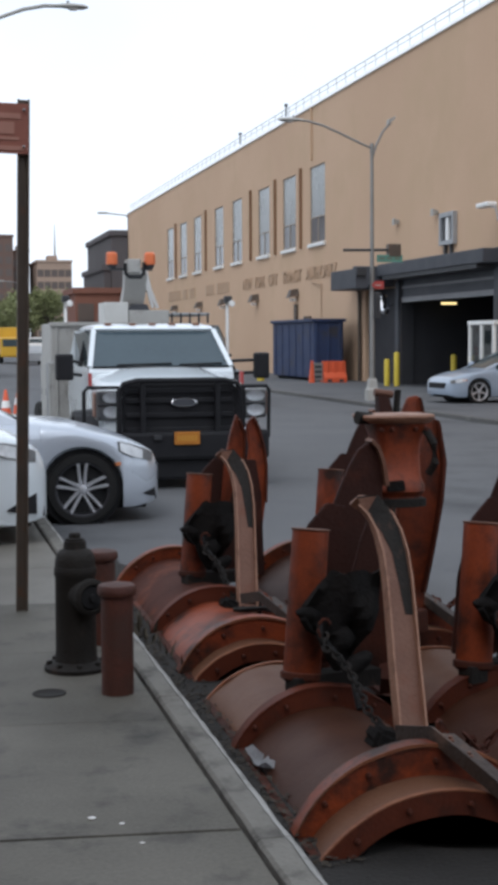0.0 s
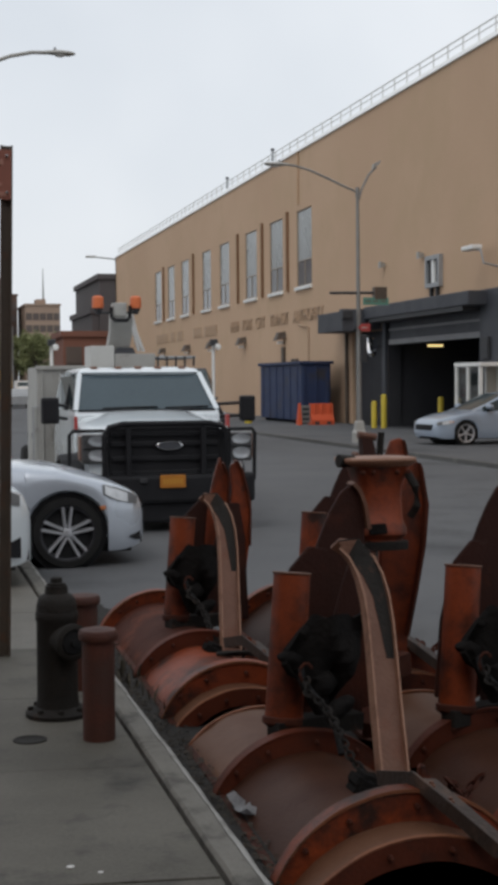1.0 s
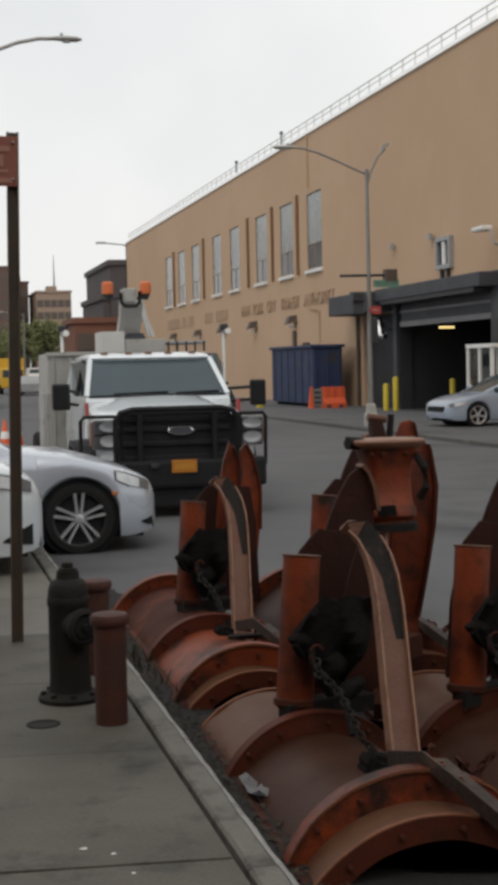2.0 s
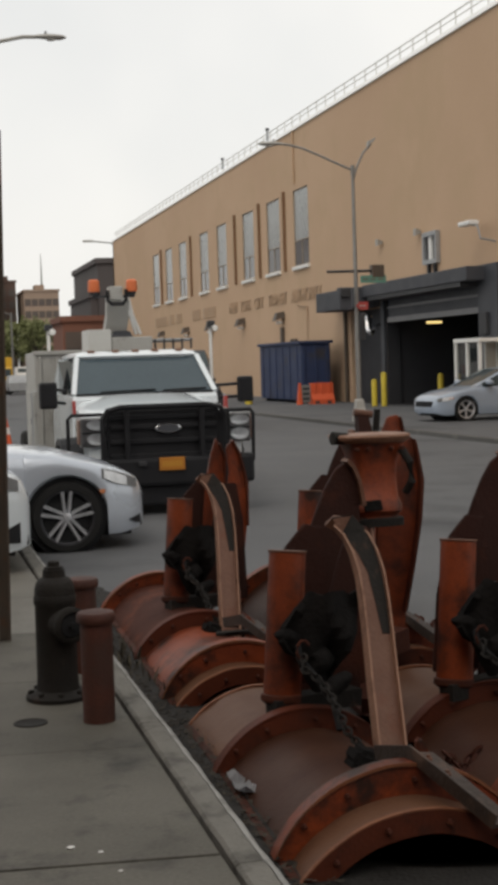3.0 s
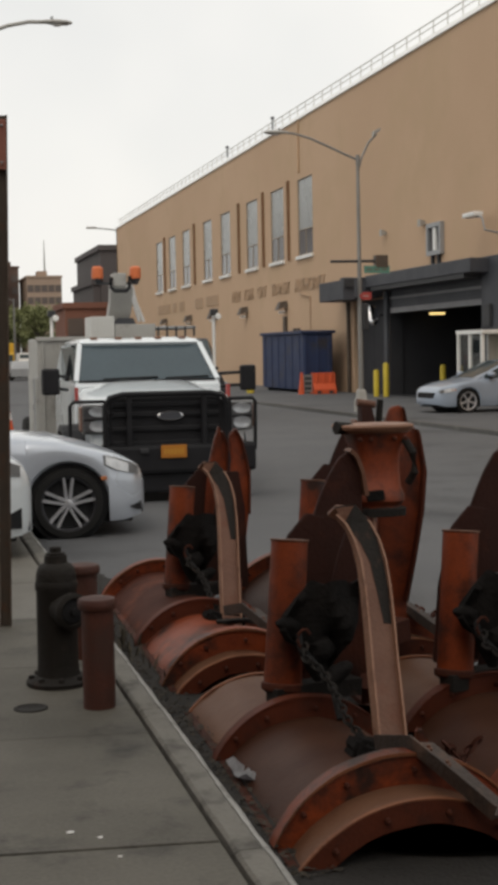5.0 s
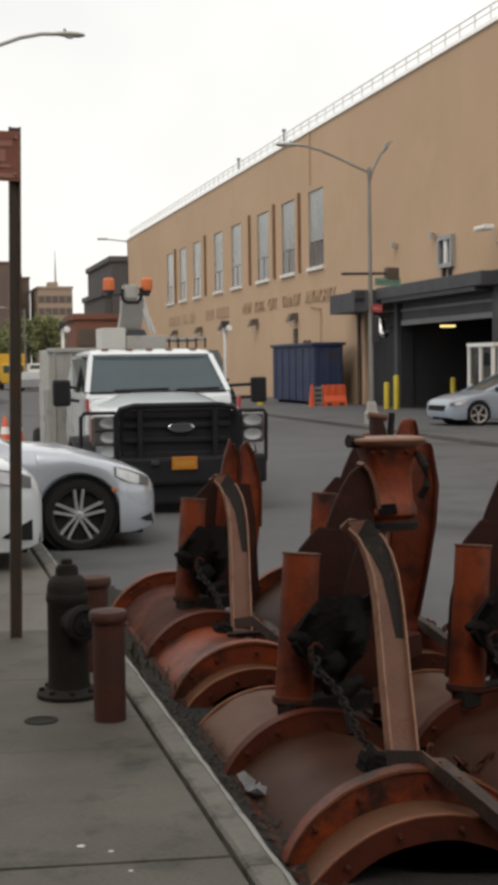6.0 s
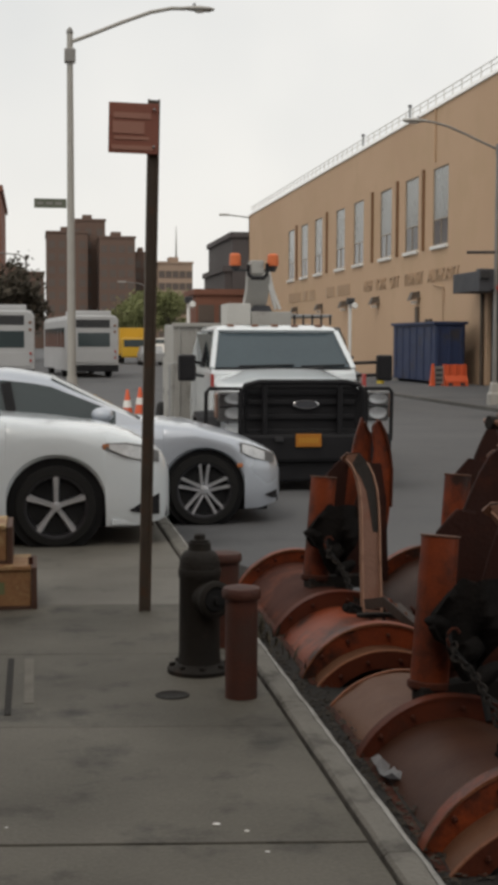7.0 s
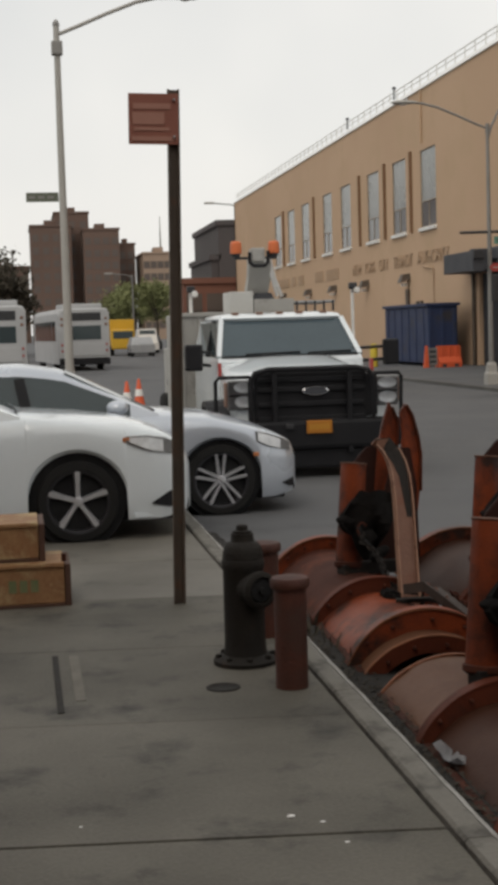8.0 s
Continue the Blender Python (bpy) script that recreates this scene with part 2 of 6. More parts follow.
def build_pavement():
    base = link_mesh("pavement", box(-6.4, KERB_X - 0.171, -8, 60, ROAD_Z - 0.1, -0.03), JOINT)
    tagged(base, "grey stained concrete pavement of large flags", "pavement", kind="structure")
    rnd = random.Random(4)
    skew = 0.116
    shared = []
    for mat in (CONCRETE, CONCRETE_SHEEN):
        bm = box(-1.494, 1.494, -0.737, 0.737, -0.08, 0, 0.004)
        for v in bm.verts:
            v.co.y -= skew * v.co.x
        me = bpy.data.meshes.new("paving_slab")
        bm.to_mesh(me)
        bm.free()
        me.materials.append(mat)
        shared.append(me)
    for j in range(-7, 33):
        for i in range(2):
            # farther slabs take the lighter copy, which paints the sky sheen
            ob = new("paving_slab", shared[1 if j > 2 else 0])
            ob.parent = base
            ob.location = (KERB_X - 0.182 - 1.5 - i * 3.0, 4.67 + 0.74 + skew * (1.5 + 3.0 * i) + j * 1.48 + (0.007 if j == 0 else -0.007 if j == -1 else 0.0), rnd.uniform(-0.001, 0.001))
    kerb = link_mesh("kerb", box(KERB_X - 0.165, KERB_X - 0.02, -8, 60, ROAD_Z - 0.1, -0.05), JOINT)
    tagged(kerb, "weathered pale concrete kerb with chipped edge", "kerb", kind="structure")
    me = bpy.data.meshes.new("kerbstone")
    nose = bpy.data.meshes.new("kerb_nosing")
    bm, bn = bmesh.new(), bmesh.new()
    rings, edge = [], []
    for k in range(33):
        y = -0.997 + k * 1.994 / 32
        c = 0.012 + 0.012 * noise.noise((y * 6, 1.3, 0)) + 0.006 * noise.noise((y * 21, 4.3, 0))
        n = 0.007 * noise.noise((y * 5, 7.7, 0)) + 0.004 * noise.noise((y * 19, 2.2, 0))
        rings.append([(-0.168, y, -0.16), (-0.166 + c * 0.4, y, -0.012), (-0.154 + c * 0.5, y, 0.0), (-0.062 + n, y, 0.0), (-0.06 + n, y, -0.03), (-0.03, y, -0.16)])
        edge.append([(-0.058 + n, y, -0.05), (-0.058 + n, y, 0.001), (-0.035 - c * 0.4, y, -0.003), (-0.016 - c * 0.5, y, -0.018 - c * 0.5), (0.0 - c * 0.3, y, -0.055), (0.002, y, -0.16), (-0.028, y, -0.16)])
    for rr, b, m, mat in ((rings, bm, me, KERBSTONE), (edge, bn, nose, KERB_EDGE)):
        loft(rr, b)
        b.to_mesh(m)
        b.free()
        m.materials.append(mat)
    for k in range(34):
        for m, name in ((me, "kerbstone"), (nose, "kerb_nosing")):
            ob = new(name, m)
            ob.parent = kerb
            ob.location = (KERB_X, -6.45 + 2.0 * k, 0.004)
    far = link_mesh("pavement_far", box(12.3, WALL_X - 0.004, 12, 160, ROAD_Z - 0.1, -0.004), ASPHALT)
    tagged(far, "dark asphalt pavement along the tan depot wall", "pavement", kind="structure")
    fk = link_mesh("kerb_far", box(12.12, 12.296, 12, 160, ROAD_Z - 0.1, 0.0, 0.02), KERB_DIRTY)
    tagged(fk, "dirty grey concrete kerb along the depot", "kerb", kind="structure")


# ---------- the depot ----------
WINDOWS = (60.8, 65.6, 70.6, 76.7, 81.4, 87.8, 92.5, 97.3)


def build_depot():
    house = thing("depot_building", "long tan stucco bus depot with tall narrow windows", "building")
    holes = [(y - 1.2, y + 1.2, 6.1, 9.6) for y in WINDOWS] + [(40.9, 49.7, ROAD_Z, 4.1), (50.0, 54.0, ROAD_Z, 3.7)]
    part("wall", slab_with_holes(12, 117, ROAD_Z - 0.1, 12.3, holes, WALL_X, WALL_X + 0.45), STUCCO, house)
    part("wall", box(WALL_X, WALL_X + 40, 116.6, 117, ROAD_Z, 12.3), STUCCO, house)
    part("wall", box(WALL_X + 0.45, WALL_X + 40, 11.6, 12, ROAD_Z, 12.3), STUCCO, house)
    part("roof", box(WALL_X + 0.45, WALL_X + 40, 12, 116.6, 12.0, 12.2), GREY_METAL, house)
    part("parapet", loft([[(WALL_X - 0.07, y, 12.303), (WALL_X - 0.05, y, 12.36), (WALL_X + 0.22, y, 12.62), (WALL_X + 0.5, y, 12.62), (WALL_X + 0.5, y, 12.303)] for y in (12, 117.05)]), COPING, house, "white metal coping")
    rail = part("railing", rod((WALL_X + 0.2, 12, 13.05), (WALL_X + 0.2, 117, 13.05), 0.028), WHITE_PAINT, house, "thin white roof rail")
    part("mid_rail", rod((WALL_X + 0.2, 12, 12.84), (WALL_X + 0.2, 117, 12.84), 0.022), WHITE_PAINT, rail)
    post_me = None
    for k in range(80):
        if post_me is None:
            p = part("rail_post", rod((0, 0, 12.6), (0, 0, 13.07), 0.03, segments=8), WHITE_PAINT, rail)
            post_me = p.data
        else:
            p = new("rail_post", post_me)
            p.parent = rail
        p.location = (WALL_X + 0.2, 13 + 1.3 * k, 0)
    for y in WINDOWS:
        w = part("window", slab_with_holes(y - 1.2, y + 1.2, 6.1, 9.6, [(y - 1.16, y - 0.03, 6.16, 7.26), (y + 0.03, y + 1.16, 6.16, 7.26), (y - 1.16, y + 1.16, 7.3, 9.56)], WALL_X + 0.03, WALL_X + 0.12), WINDOW_FRAME, house)
        part("sill", box(WALL_X - 0.12, WALL_X + 0.029, y - 1.28, y + 1.28, 5.94, 6.098, 0.02), WHITE_PAINT, w, "white stone sill")
        part("pane", box(WALL_X + 0.06, WALL_X + 0.08, y - 1.16, y + 1.16, 7.3, 9.56), PANEL_GLASS, w, "pale translucent panel")
        part("pane", box(WALL_X + 0.06, WALL_X + 0.08, y - 1.16, y - 0.03, 6.16, 7.26), DARK_GLASS, w)
        part("pane", box(WALL_X + 0.06, WALL_X + 0.08, y + 0.03, y + 1.16, 6.16, 7.26), DARK_GLASS, w)
    for y in (63.4, 68.1, 73.3, 85.0, 95.0):
        part("pilaster", box(WALL_X - 0.12, WALL_X - 0.002, y - 0.1, y + 0.1, 6.0, 9.75, 0.01), STUCCO_B, house, "dark brown vertical strip")


WINDOW_FRAME = material("tan_grey_window_frame", (0.33, 0.27, 0.21), (0.26, 0.21, 0.165), 0.6, scale=2, fine=30, bump=0.0)
COPING = material("white_coping_metal", (0.8, 0.8, 0.79), (0.7, 0.7, 0.68), 0.45, scale=1, fine=30, bump=0.05)
PANEL_GLASS = material("pale_window_panel", (0.27, 0.285, 0.28), (0.215, 0.225, 0.22), 0.25, scale=0.8, fine=20, bump=0.0)
DARK_GLASS = material("dark_window_glass", (0.11, 0.115, 0.12), (0.13, 0.135, 0.14), 0.12, scale=1.0, fine=20, bump=0.0)

build_ground()
build_depot()


# ---------- snow plough blades lying face down along the kerb ----------
ORIGIN = Vector((1.48, 4.65, ROAD_Z))


def at_first(*p):
    """From the place of the first plough to the plough's own axes."""
    return Vector(p) - ORIGIN


def arc_band(shape, o0, o1, y0, y1, steps=30, rough=0.004, taper=0.0):
    """A bent band of a blade between two offsets from its skin and two stations along it, convex side up, both feet on the ground. shape: (station, middle, radius, crest); taper: how far the offsets shrink towards the feet."""
    ys, mids, radii, crests = zip(*shape)
    rings = []
    cols = []
    for y in (y0, y1):
        cols.append((y, float(np.interp(y, ys, mids)), float(np.interp(y, ys, radii)), float(np.interp(y, ys, crests))))
    for k in range(steps + 1):
        f = -1 + 2 * k / steps
        ring = []
        for o, (y, mid, radius, crest) in ((o0, cols[0]), (o1, cols[0]), (o1, cols[1]), (o0, cols[1])):
            a = f * math.acos((radius - crest) / radius)
            r = radius + o * (1 - taper * f * f) + rough * noise.noise((f * 4, y0 * 5, o0 * 9))
            ring.append((mid + r * math.sin(a), y, max(0.0, r * math.cos(a) - radius + crest)))
        rings.append(ring)
    return loft(rings)


def chain_mesh(points, size=0.03, wire=0.008):
    bm = bmesh.new()
    pts = [Vector(p) for p in points]
    length = sum((b - a).length for a, b in zip(pts, pts[1:]))
    count = int(length / (size * 1.35))
    for i in range(count):
        d = length * (i + 0.5) / count
        for a, b in zip(pts, pts[1:]):
            seg = (b - a).length
            if d <= seg:
                break
            d -= seg
        p = a.lerp(b, d / seg)
        q = (b - a).to_track_quat("X", "Z").to_matrix().to_4x4() @ Matrix.Rotation(radians(90 * (i % 2) + 25), 4, "X")
        m = Matrix.Translation(p) @ q
        ring = []
        n = 12
        for k in range(n):
            t = 2 * math.pi * k / n
            c = Vector((size * math.cos(t), size * 0.6 * math.sin(t), 0))
            o = Vector((math.cos(t), math.sin(t), 0))
            ring.append([bm.verts.new(m @ (c + o * wire * math.cos(u) + Vector((0, 0, wire * math.sin(u))))) for u in (0, 2.09, 4.19)])
        for k in range(n):
            r0, r1 = ring[k], ring[(k + 1) % n]
            for j in range(3):
                bm.faces.new((r0[j], r0[(j + 1) % 3], r1[(j + 1) % 3], r1[j]))
    return bm


def upright(outline, y, thickness, bevel=0.006, lean=0.0):
    """A standing plate: its outline in world x and z at depth y of the first plough."""
    bm = bmesh.new()
    o = [at_first(x, y + lean * z, z) for x, z in outline]
    lo = [bm.verts.new(p + Vector((0, -thickness / 2, 0))) for p in o]
    hi = [bm.verts.new(p + Vector((0, thickness / 2, 0))) for p in o]
    bm.faces.new(lo)
    bm.faces.new(hi[::-1])
    for k in range(len(o)):
        bm.faces.new((lo[k], hi[k], hi[(k + 1) % len(o)], lo[(k + 1) % len(o)]))
    bmesh.ops.recalc_face_normals(bm, faces=bm.faces)
    if bevel:
        bmesh.ops.bevel(bm, geom=bm.edges[:], offset=bevel, segments=2, affect="EDGES")
    return bm


def bolt(p, r=0.018, bm=None):
    return lathe([(r, 0), (r, 0.015), (r * 0.55, 0.018), (r * 0.55, 0.028)], 6, bm, Matrix.Translation(p) @ Matrix.Rotation(radians(90), 4, "X"))


DARK_PLATE = material("blackened_rusted_plate", (0.034, 0.011, 0.0075), (0.018, 0.008, 0.006), 0.7, scale=3.5, fine=60, bump=0.25, dirt=(0.062, 0.017, 0.009), dirt_scale=2.5, dirt_edge=0.6, spec=0.2)
BAR_STEEL = material("grey_brown_bar_steel", (0.036, 0.023, 0.017), (0.02, 0.013, 0.01), 0.6, scale=5, fine=60, bump=0.3, dirt=(0.085, 0.05, 0.034), dirt_scale=5, dirt_edge=0.6)
# near-black colour that stands in for the shade beneath the blades
PLOW_SHADE = material("plow_shade_black", (0.006, 0.006, 0.006), (0.011, 0.0105, 0.01), 0.9, scale=5, fine=60, bump=0.4, spec=0.1)
RUST_RED = material("dark_red_rusted_paint", (0.092, 0.021, 0.009), (0.05, 0.014, 0.008), 0.6, scale=4, fine=70, bump=0.14, amount=0.9, dirt=(0.03, 0.013, 0.009), dirt_scale=4, dirt_edge=0.58, spread=0.1, spec=0.2)
PALE_STEEL = material("scraped_pale_steel", (0.122, 0.06, 0.035), (0.075, 0.029, 0.0148), 0.5, scale=2.5, fine=70, bump=0.12, amount=1.0, dirt=(0.075, 0.03, 0.017), dirt_scale=2.6, dirt_edge=0.6, spread=0.1, spec=0.2)
ARM_EDGE = material("rubbed_bare_edge", (0.24, 0.125, 0.078), (0.2, 0.09, 0.05), 0.5, scale=9, fine=60, bump=0.3, dirt=(0.1, 0.04, 0.02), dirt_scale=9, dirt_edge=0.6)
FLAP_RUBBER = material("torn_rubber", (0.011, 0.0105, 0.0105), (0.019, 0.017, 0.016), 0.95, scale=9, fine=40, bump=0.6, spec=0.05)


def build_blade(e, stations, skins, rib_paint, shape, flared):
    """The bent, tapering blade of a plough: an end plate, a proud angle rib near it, a middle rib and a far end, with skin between them."""
    near, front, middle, far = stations
    ys, mids, radii, crests = zip(*shape)
    def bolts(under, y, o, angles):
        mid, radius, crest = (float(np.interp(y, ys, v)) for v in (mids, radii, crests))
        for a in angles:
            u, c = math.sin(radians(a)), math.cos(radians(a))
            part("bolt", bolt((mid + (radius + o) * u, y, (radius + o) * c - radius + crest), 0.012), RUST, under)
    for (y0, y1), mat in zip(((near + 0.003, front - 0.002), (front + 0.022, middle - 0.002), (middle + 0.022, far - 0.003)), skins):
        part("blade_panel", arc_band(shape, -0.012, 0.0, y0, y1, 30, 0.006), mat, e, "scraped rusty steel skin", True)
    for y in (near,) if flared else (near, far):
        end = part("end_plate", arc_band(shape, -0.085, 0.003, y - 0.018, y), RUST_RED, e, "dark red end plate")
        part("end_lip", arc_band(shape, 0.0035, 0.01, y - 0.02, y + 0.004), ORANGE_PALE, end, "worn bright edge")
        bolts(end, y - 0.018, -0.04, (-36, -14, 10, 31))
    ribs = [(front, 0.112, rib_paint, 0.5), (middle, 0.085, RUST_RED, 0.5)] + ([(far - 0.03, 0.085, rib_paint, 0.2)] if flared else [])
    for y, h, mat, taper in ribs:
        rib = part("rib", arc_band(shape, -0.02, h, y, y + 0.02, 30, 0.004, taper), mat, e, "standing rib plate")
        part("flange", arc_band(shape, h + 0.001, h + 0.011, y - 0.004, y + 0.07, 30, 0.004, taper), mat, rib)
        if mat is not RUST_RED:
            part("edge_strip", arc_band(shape, h - 0.002, h + 0.0115, y - 0.009, y - 0.0045, 30, 0.004, taper), ORANGE_PALE, rib, "worn bright edge")
        bolts(rib, y, h * 0.5, (-38, -20, 5, 26))
    for side, name, mat in ((-1, "cutting_edge", RUST), (1, "top_edge", RUST_RED)):
        rail = []
        for y in (near + 0.03, middle, far - 0.03):
            mid, radius, crest = (float(np.interp(y, ys, v)) for v in (mids, radii, crests))
            x = mid + side * math.sqrt(radius ** 2 - (radius - crest) ** 2)
            rail.append([(x - 0.018, y, 0.0), (x + 0.018, y, 0.0), (x + 0.018, y, 0.03), (x - 0.018, y, 0.03)])
        part(name, loft(rail), mat, e, "dark rusted edge bar")


def build_gear(e, kind):
    """What stands on a blade: support tube, bent lift arm, frame plates, rubber, chains, and the coupling head or the pointed plates."""
    # open support tube on a sprung foot
    a, b = at_first(1.768, 6.06, 0.19), at_first(1.834, 6.13, 0.862)
    m = Matrix.Translation(a) @ (b - a).to_track_quat("Z", "Y").to_matrix().to_4x4()
    h = (b - a).length
    tube = part("support_tube", lathe([(0.082, 0), (0.088, 0.02), (0.086, h - 0.012), (0.088, h), (0.078, h), (0.076, h - 0.012), (0.074, h * 0.4)], 28, None, m), ORANGE, e, "open orange steel tube", True)
    part("rim", lathe([(0.0885, h - 0.007), (0.092, h - 0.003), (0.092, h + 0.003), (0.082, h + 0.005)], 28, None, m), ARM_STEEL, tube, "worn bright rim", True)
    part("foot_collar", lathe([(0.092, -0.02), (0.1, -0.012), (0.1, 0.014), (0.09, 0.02)], 24, None, m), RUST, tube, "", True)
    part("foot", lathe([(0.046, -0.2), (0.05, -0.16), (0.036, -0.145), (0.05, -0.13), (0.036, -0.115), (0.05, -0.1), (0.038, -0.085), (0.052, -0.07), (0.056, -0.045), (0.088, -0.022)], 18, None, m), GREASE, tube, "blackened spring foot", True)
    part("base_beam", sweep([at_first(1.7, 6.0, 0.165), at_first(1.9, 6.06, 0.17), at_first(2.15, 6.12, 0.16)], [(-0.05, -0.045), (0.05, -0.045), (0.05, 0.035), (-0.05, 0.035)]), GREASE, e, "blackened steel base beam")
    # bent lift arm: a channel with two raised edges
    path = [at_first(*p) for p in ((1.963, 5.8, 0.985), (1.976, 5.78, 1.006), (2.003, 5.75, 1.012), (2.033, 5.71, 0.972), (2.052, 5.66, 0.905), (2.059, 5.6, 0.82), (2.052, 5.53, 0.714), (2.038, 5.45, 0.582), (2.015, 5.34, 0.413), (1.997, 5.25, 0.292), (1.978, 5.15, 0.14), (1.972, 5.12, 0.09))]
    arm = part("lift_arm", sweep(path, [(-0.052, -0.02), (0.052, -0.02), (0.052, 0.002), (-0.052, 0.002)], None, (0, -1, 0)), ARM_STEEL, e, "bent pale rusted channel arm")
    smear = []
    for k, (l, r) in enumerate(((-0.053, 0.053), (-0.053, 0.053), (-0.044, 0.052), (-0.03, 0.051), (-0.014, 0.05), (-0.004, 0.05), (0.014, 0.047))):
        t = (path[k + 2] - path[k]).normalized()
        side = t.cross(Vector((0, -1, 0))).normalized()
        out = side.cross(t)
        l, r = (l, r) if side.x > 0 else (-r, -l)
        l += 0.006 * noise.noise((k * 1.7, 0.3, 0))
        smear.append([path[k + 1] + side * u + out * v for u, v in ((l, -0.002), (l, 0.0045), (r, 0.0045), (r, -0.002))])
    part("arm_lining", loft(smear), GREASE, arm, "blackened greasy smear")
    for d in (-0.056, 0.056):
        part("arm_edge", sweep([p + Vector((d, 0, 0)) for p in path[2:]], [(-0.0045, -0.045), (0.0045, -0.045), (0.0045, 0.02), (-0.0045, 0.02)], None, (0, -1, 0)), ARM_EDGE, arm, "bright worn edge")
    # machinery at the arm's foot
    base = part("foot_bracket", upright([(1.81, 0.06), (1.8, 0.13), (1.84, 0.19), (1.88, 0.165), (1.95, 0.15), (2.05, 0.15), (2.1, 0.11), (2.12, 0.04)], 5.2, 0.14, 0.02), FLAP_RUBBER, e, "greasy dark pivot bracket")
    part("lug", upright([(2.05, 0.06), (2.055, 0.22), (2.075, 0.225), (2.13, 0.12), (2.14, 0.06)], 5.09, 0.04, 0.008), ORANGE, base, "bright orange lug")
    part("cross_bar", sweep([at_first(1.86, 5.05, 0.13), at_first(2.05, 5.0, 0.14), at_first(2.14, 4.94, 0.125)], [(-0.02, -0.012), (0.03, -0.012), (0.03, 0.012), (-0.03, 0.012)]), GREASE, e, "dark steel cross bar")
    bar = part("slide_bar", sweep([at_first(1.9, 5.0, 0.19), at_first(1.955, 4.77, 0.245), at_first(2.005, 4.58, 0.195), at_first(2.1, 4.36, 0.1)], [(-0.055, -0.008), (0.055, -0.008), (0.055, 0.05), (0.045, 0.05), (0.045, 0.008), (-0.055, 0.008)]), BAR_STEEL, e, "dark grey angle bar with bolts")
    for x, y, z in ((1.93, 4.82, 0.243), (1.965, 4.72, 0.242), (1.995, 4.61, 0.212)):
        part("bolt", lathe([(0.016, 0), (0.016, 0.01), (0.009, 0.013), (0.009, 0.022)], 6, None, Matrix.Translation(at_first(x, y, z))), ARM_STEEL, bar)
    # frame plates
    part("frame_plate", upright([(1.93, 0.14), (2.0, 0.45), (2.09, 0.78), (2.15, 0.95), (2.24, 0.95), (2.28, 0.7), (2.3, 0.14)], 6.18, 0.03), DARK_PLATE, e)
    part("frame_plate", upright([(1.8, 0.16), (1.83, 0.55), (1.9, 0.84), (2.0, 0.95), (2.1, 0.93), (2.12, 0.5), (2.06, 0.16)], 6.42, 0.025), DARK_PLATE, e, "dark rusted side plate")
    if kind != "pointed":
        part("round_plate", upright([(2.05, 0.72), (2.09, 0.86), (2.14, 0.99), (2.19, 1.1), (2.245, 1.19), (2.295, 1.225), (2.34, 1.18), (2.37, 1.05), (2.37, 0.6), (2.1, 0.5)], 6.66, 0.03), DARK_PLATE, e, "dark rounded plate")
        part("plate_rim", sweep([at_first(x, 6.66, z) for x, z in ((2.3, 1.236), (2.335, 1.2), (2.365, 1.12), (2.385, 1.0))], [(-0.01, -0.05), (0.01, -0.05), (0.01, 0.05), (-0.01, 0.05)], None, (0, -1, 0)), ARM_STEEL, e)
    flap = bmesh.new()
    sheet = []
    for z, xl, xr in ((0.69, 1.85, 2.1), (0.62, 1.79, 2.09), (0.55, 1.725, 2.075), (0.5, 1.705, 2.06), (0.44, 1.735, 2.035), (0.385, 1.8, 2.015), (0.33, 1.84, 1.995), (0.27, 1.885, 1.975)):
        row = []
        for k in range(15):
            x = xl + (xr - xl) * k / 14
            row.append(flap.verts.new(at_first(x, 5.9 + 0.12 * noise.noise((x * 9, z * 5, 2.2)), z + 0.05 * noise.noise((x * 14, z * 6, 7.1)))))
        sheet.append(row)
    for r0, r1 in zip(sheet, sheet[1:]):
        for k in range(14):
            flap.faces.new((r0[k], r0[k + 1], r1[k + 1], r1[k]))
    bmesh.ops.recalc_face_normals(flap, faces=flap.faces)
    bmesh.ops.solidify(flap, geom=flap.faces[:], thickness=0.03)
    part("rubber_flap", flap, FLAP_RUBBER, e, "torn black rubber flap", True)
    for x, y, z, r in ((1.755, 5.9, 0.5, 0.065), (1.9, 5.86, 0.4, 0.06), (1.96, 5.8, 0.3, 0.05)):
        lump = bmesh.new()
        bmesh.ops.create_icosphere(lump, subdivisions=3, radius=r, matrix=Matrix.Translation(at_first(x, y, z)) @ Matrix.Diagonal((1.0, 0.8, 0.9, 1)))
        for v in lump.verts:
            v.co += Vector((1, 0.6, 1)) * 0.04 * noise.noise(v.co * 14)
        part("rubber_lump", lump, FLAP_RUBBER, e, "black greasy rubber lump", True)
    part("hose", pipe([at_first(*p) for p in ((1.8, 5.9, 0.5), (1.79, 5.82, 0.42), (1.83, 5.74, 0.36), (1.9, 5.68, 0.24), (1.9, 5.6, 0.14))], 0.016), BLACK, e, "black hydraulic hose")
    part("shackle", pipe([at_first(1.802, 5.8, 0.46) + Vector((0.03 * math.cos(t), 0.0, 0.045 * math.sin(t))) for t in (0.5, 1.2, 1.9, 2.6, 3.3, 4.0, 4.7)], 0.007, 8), RUST, e, "rusted steel shackle")
    part("chain", chain_mesh([at_first(*p) for p in ((1.8, 5.79, 0.44), (1.785, 5.74, 0.39), (1.837, 5.65, 0.35), (1.856, 5.55, 0.29), (1.86, 5.45, 0.235), (1.867, 5.36, 0.18), (1.9, 5.28, 0.15))], 0.024, 0.007), GREASE, e, "blackened steel chain")
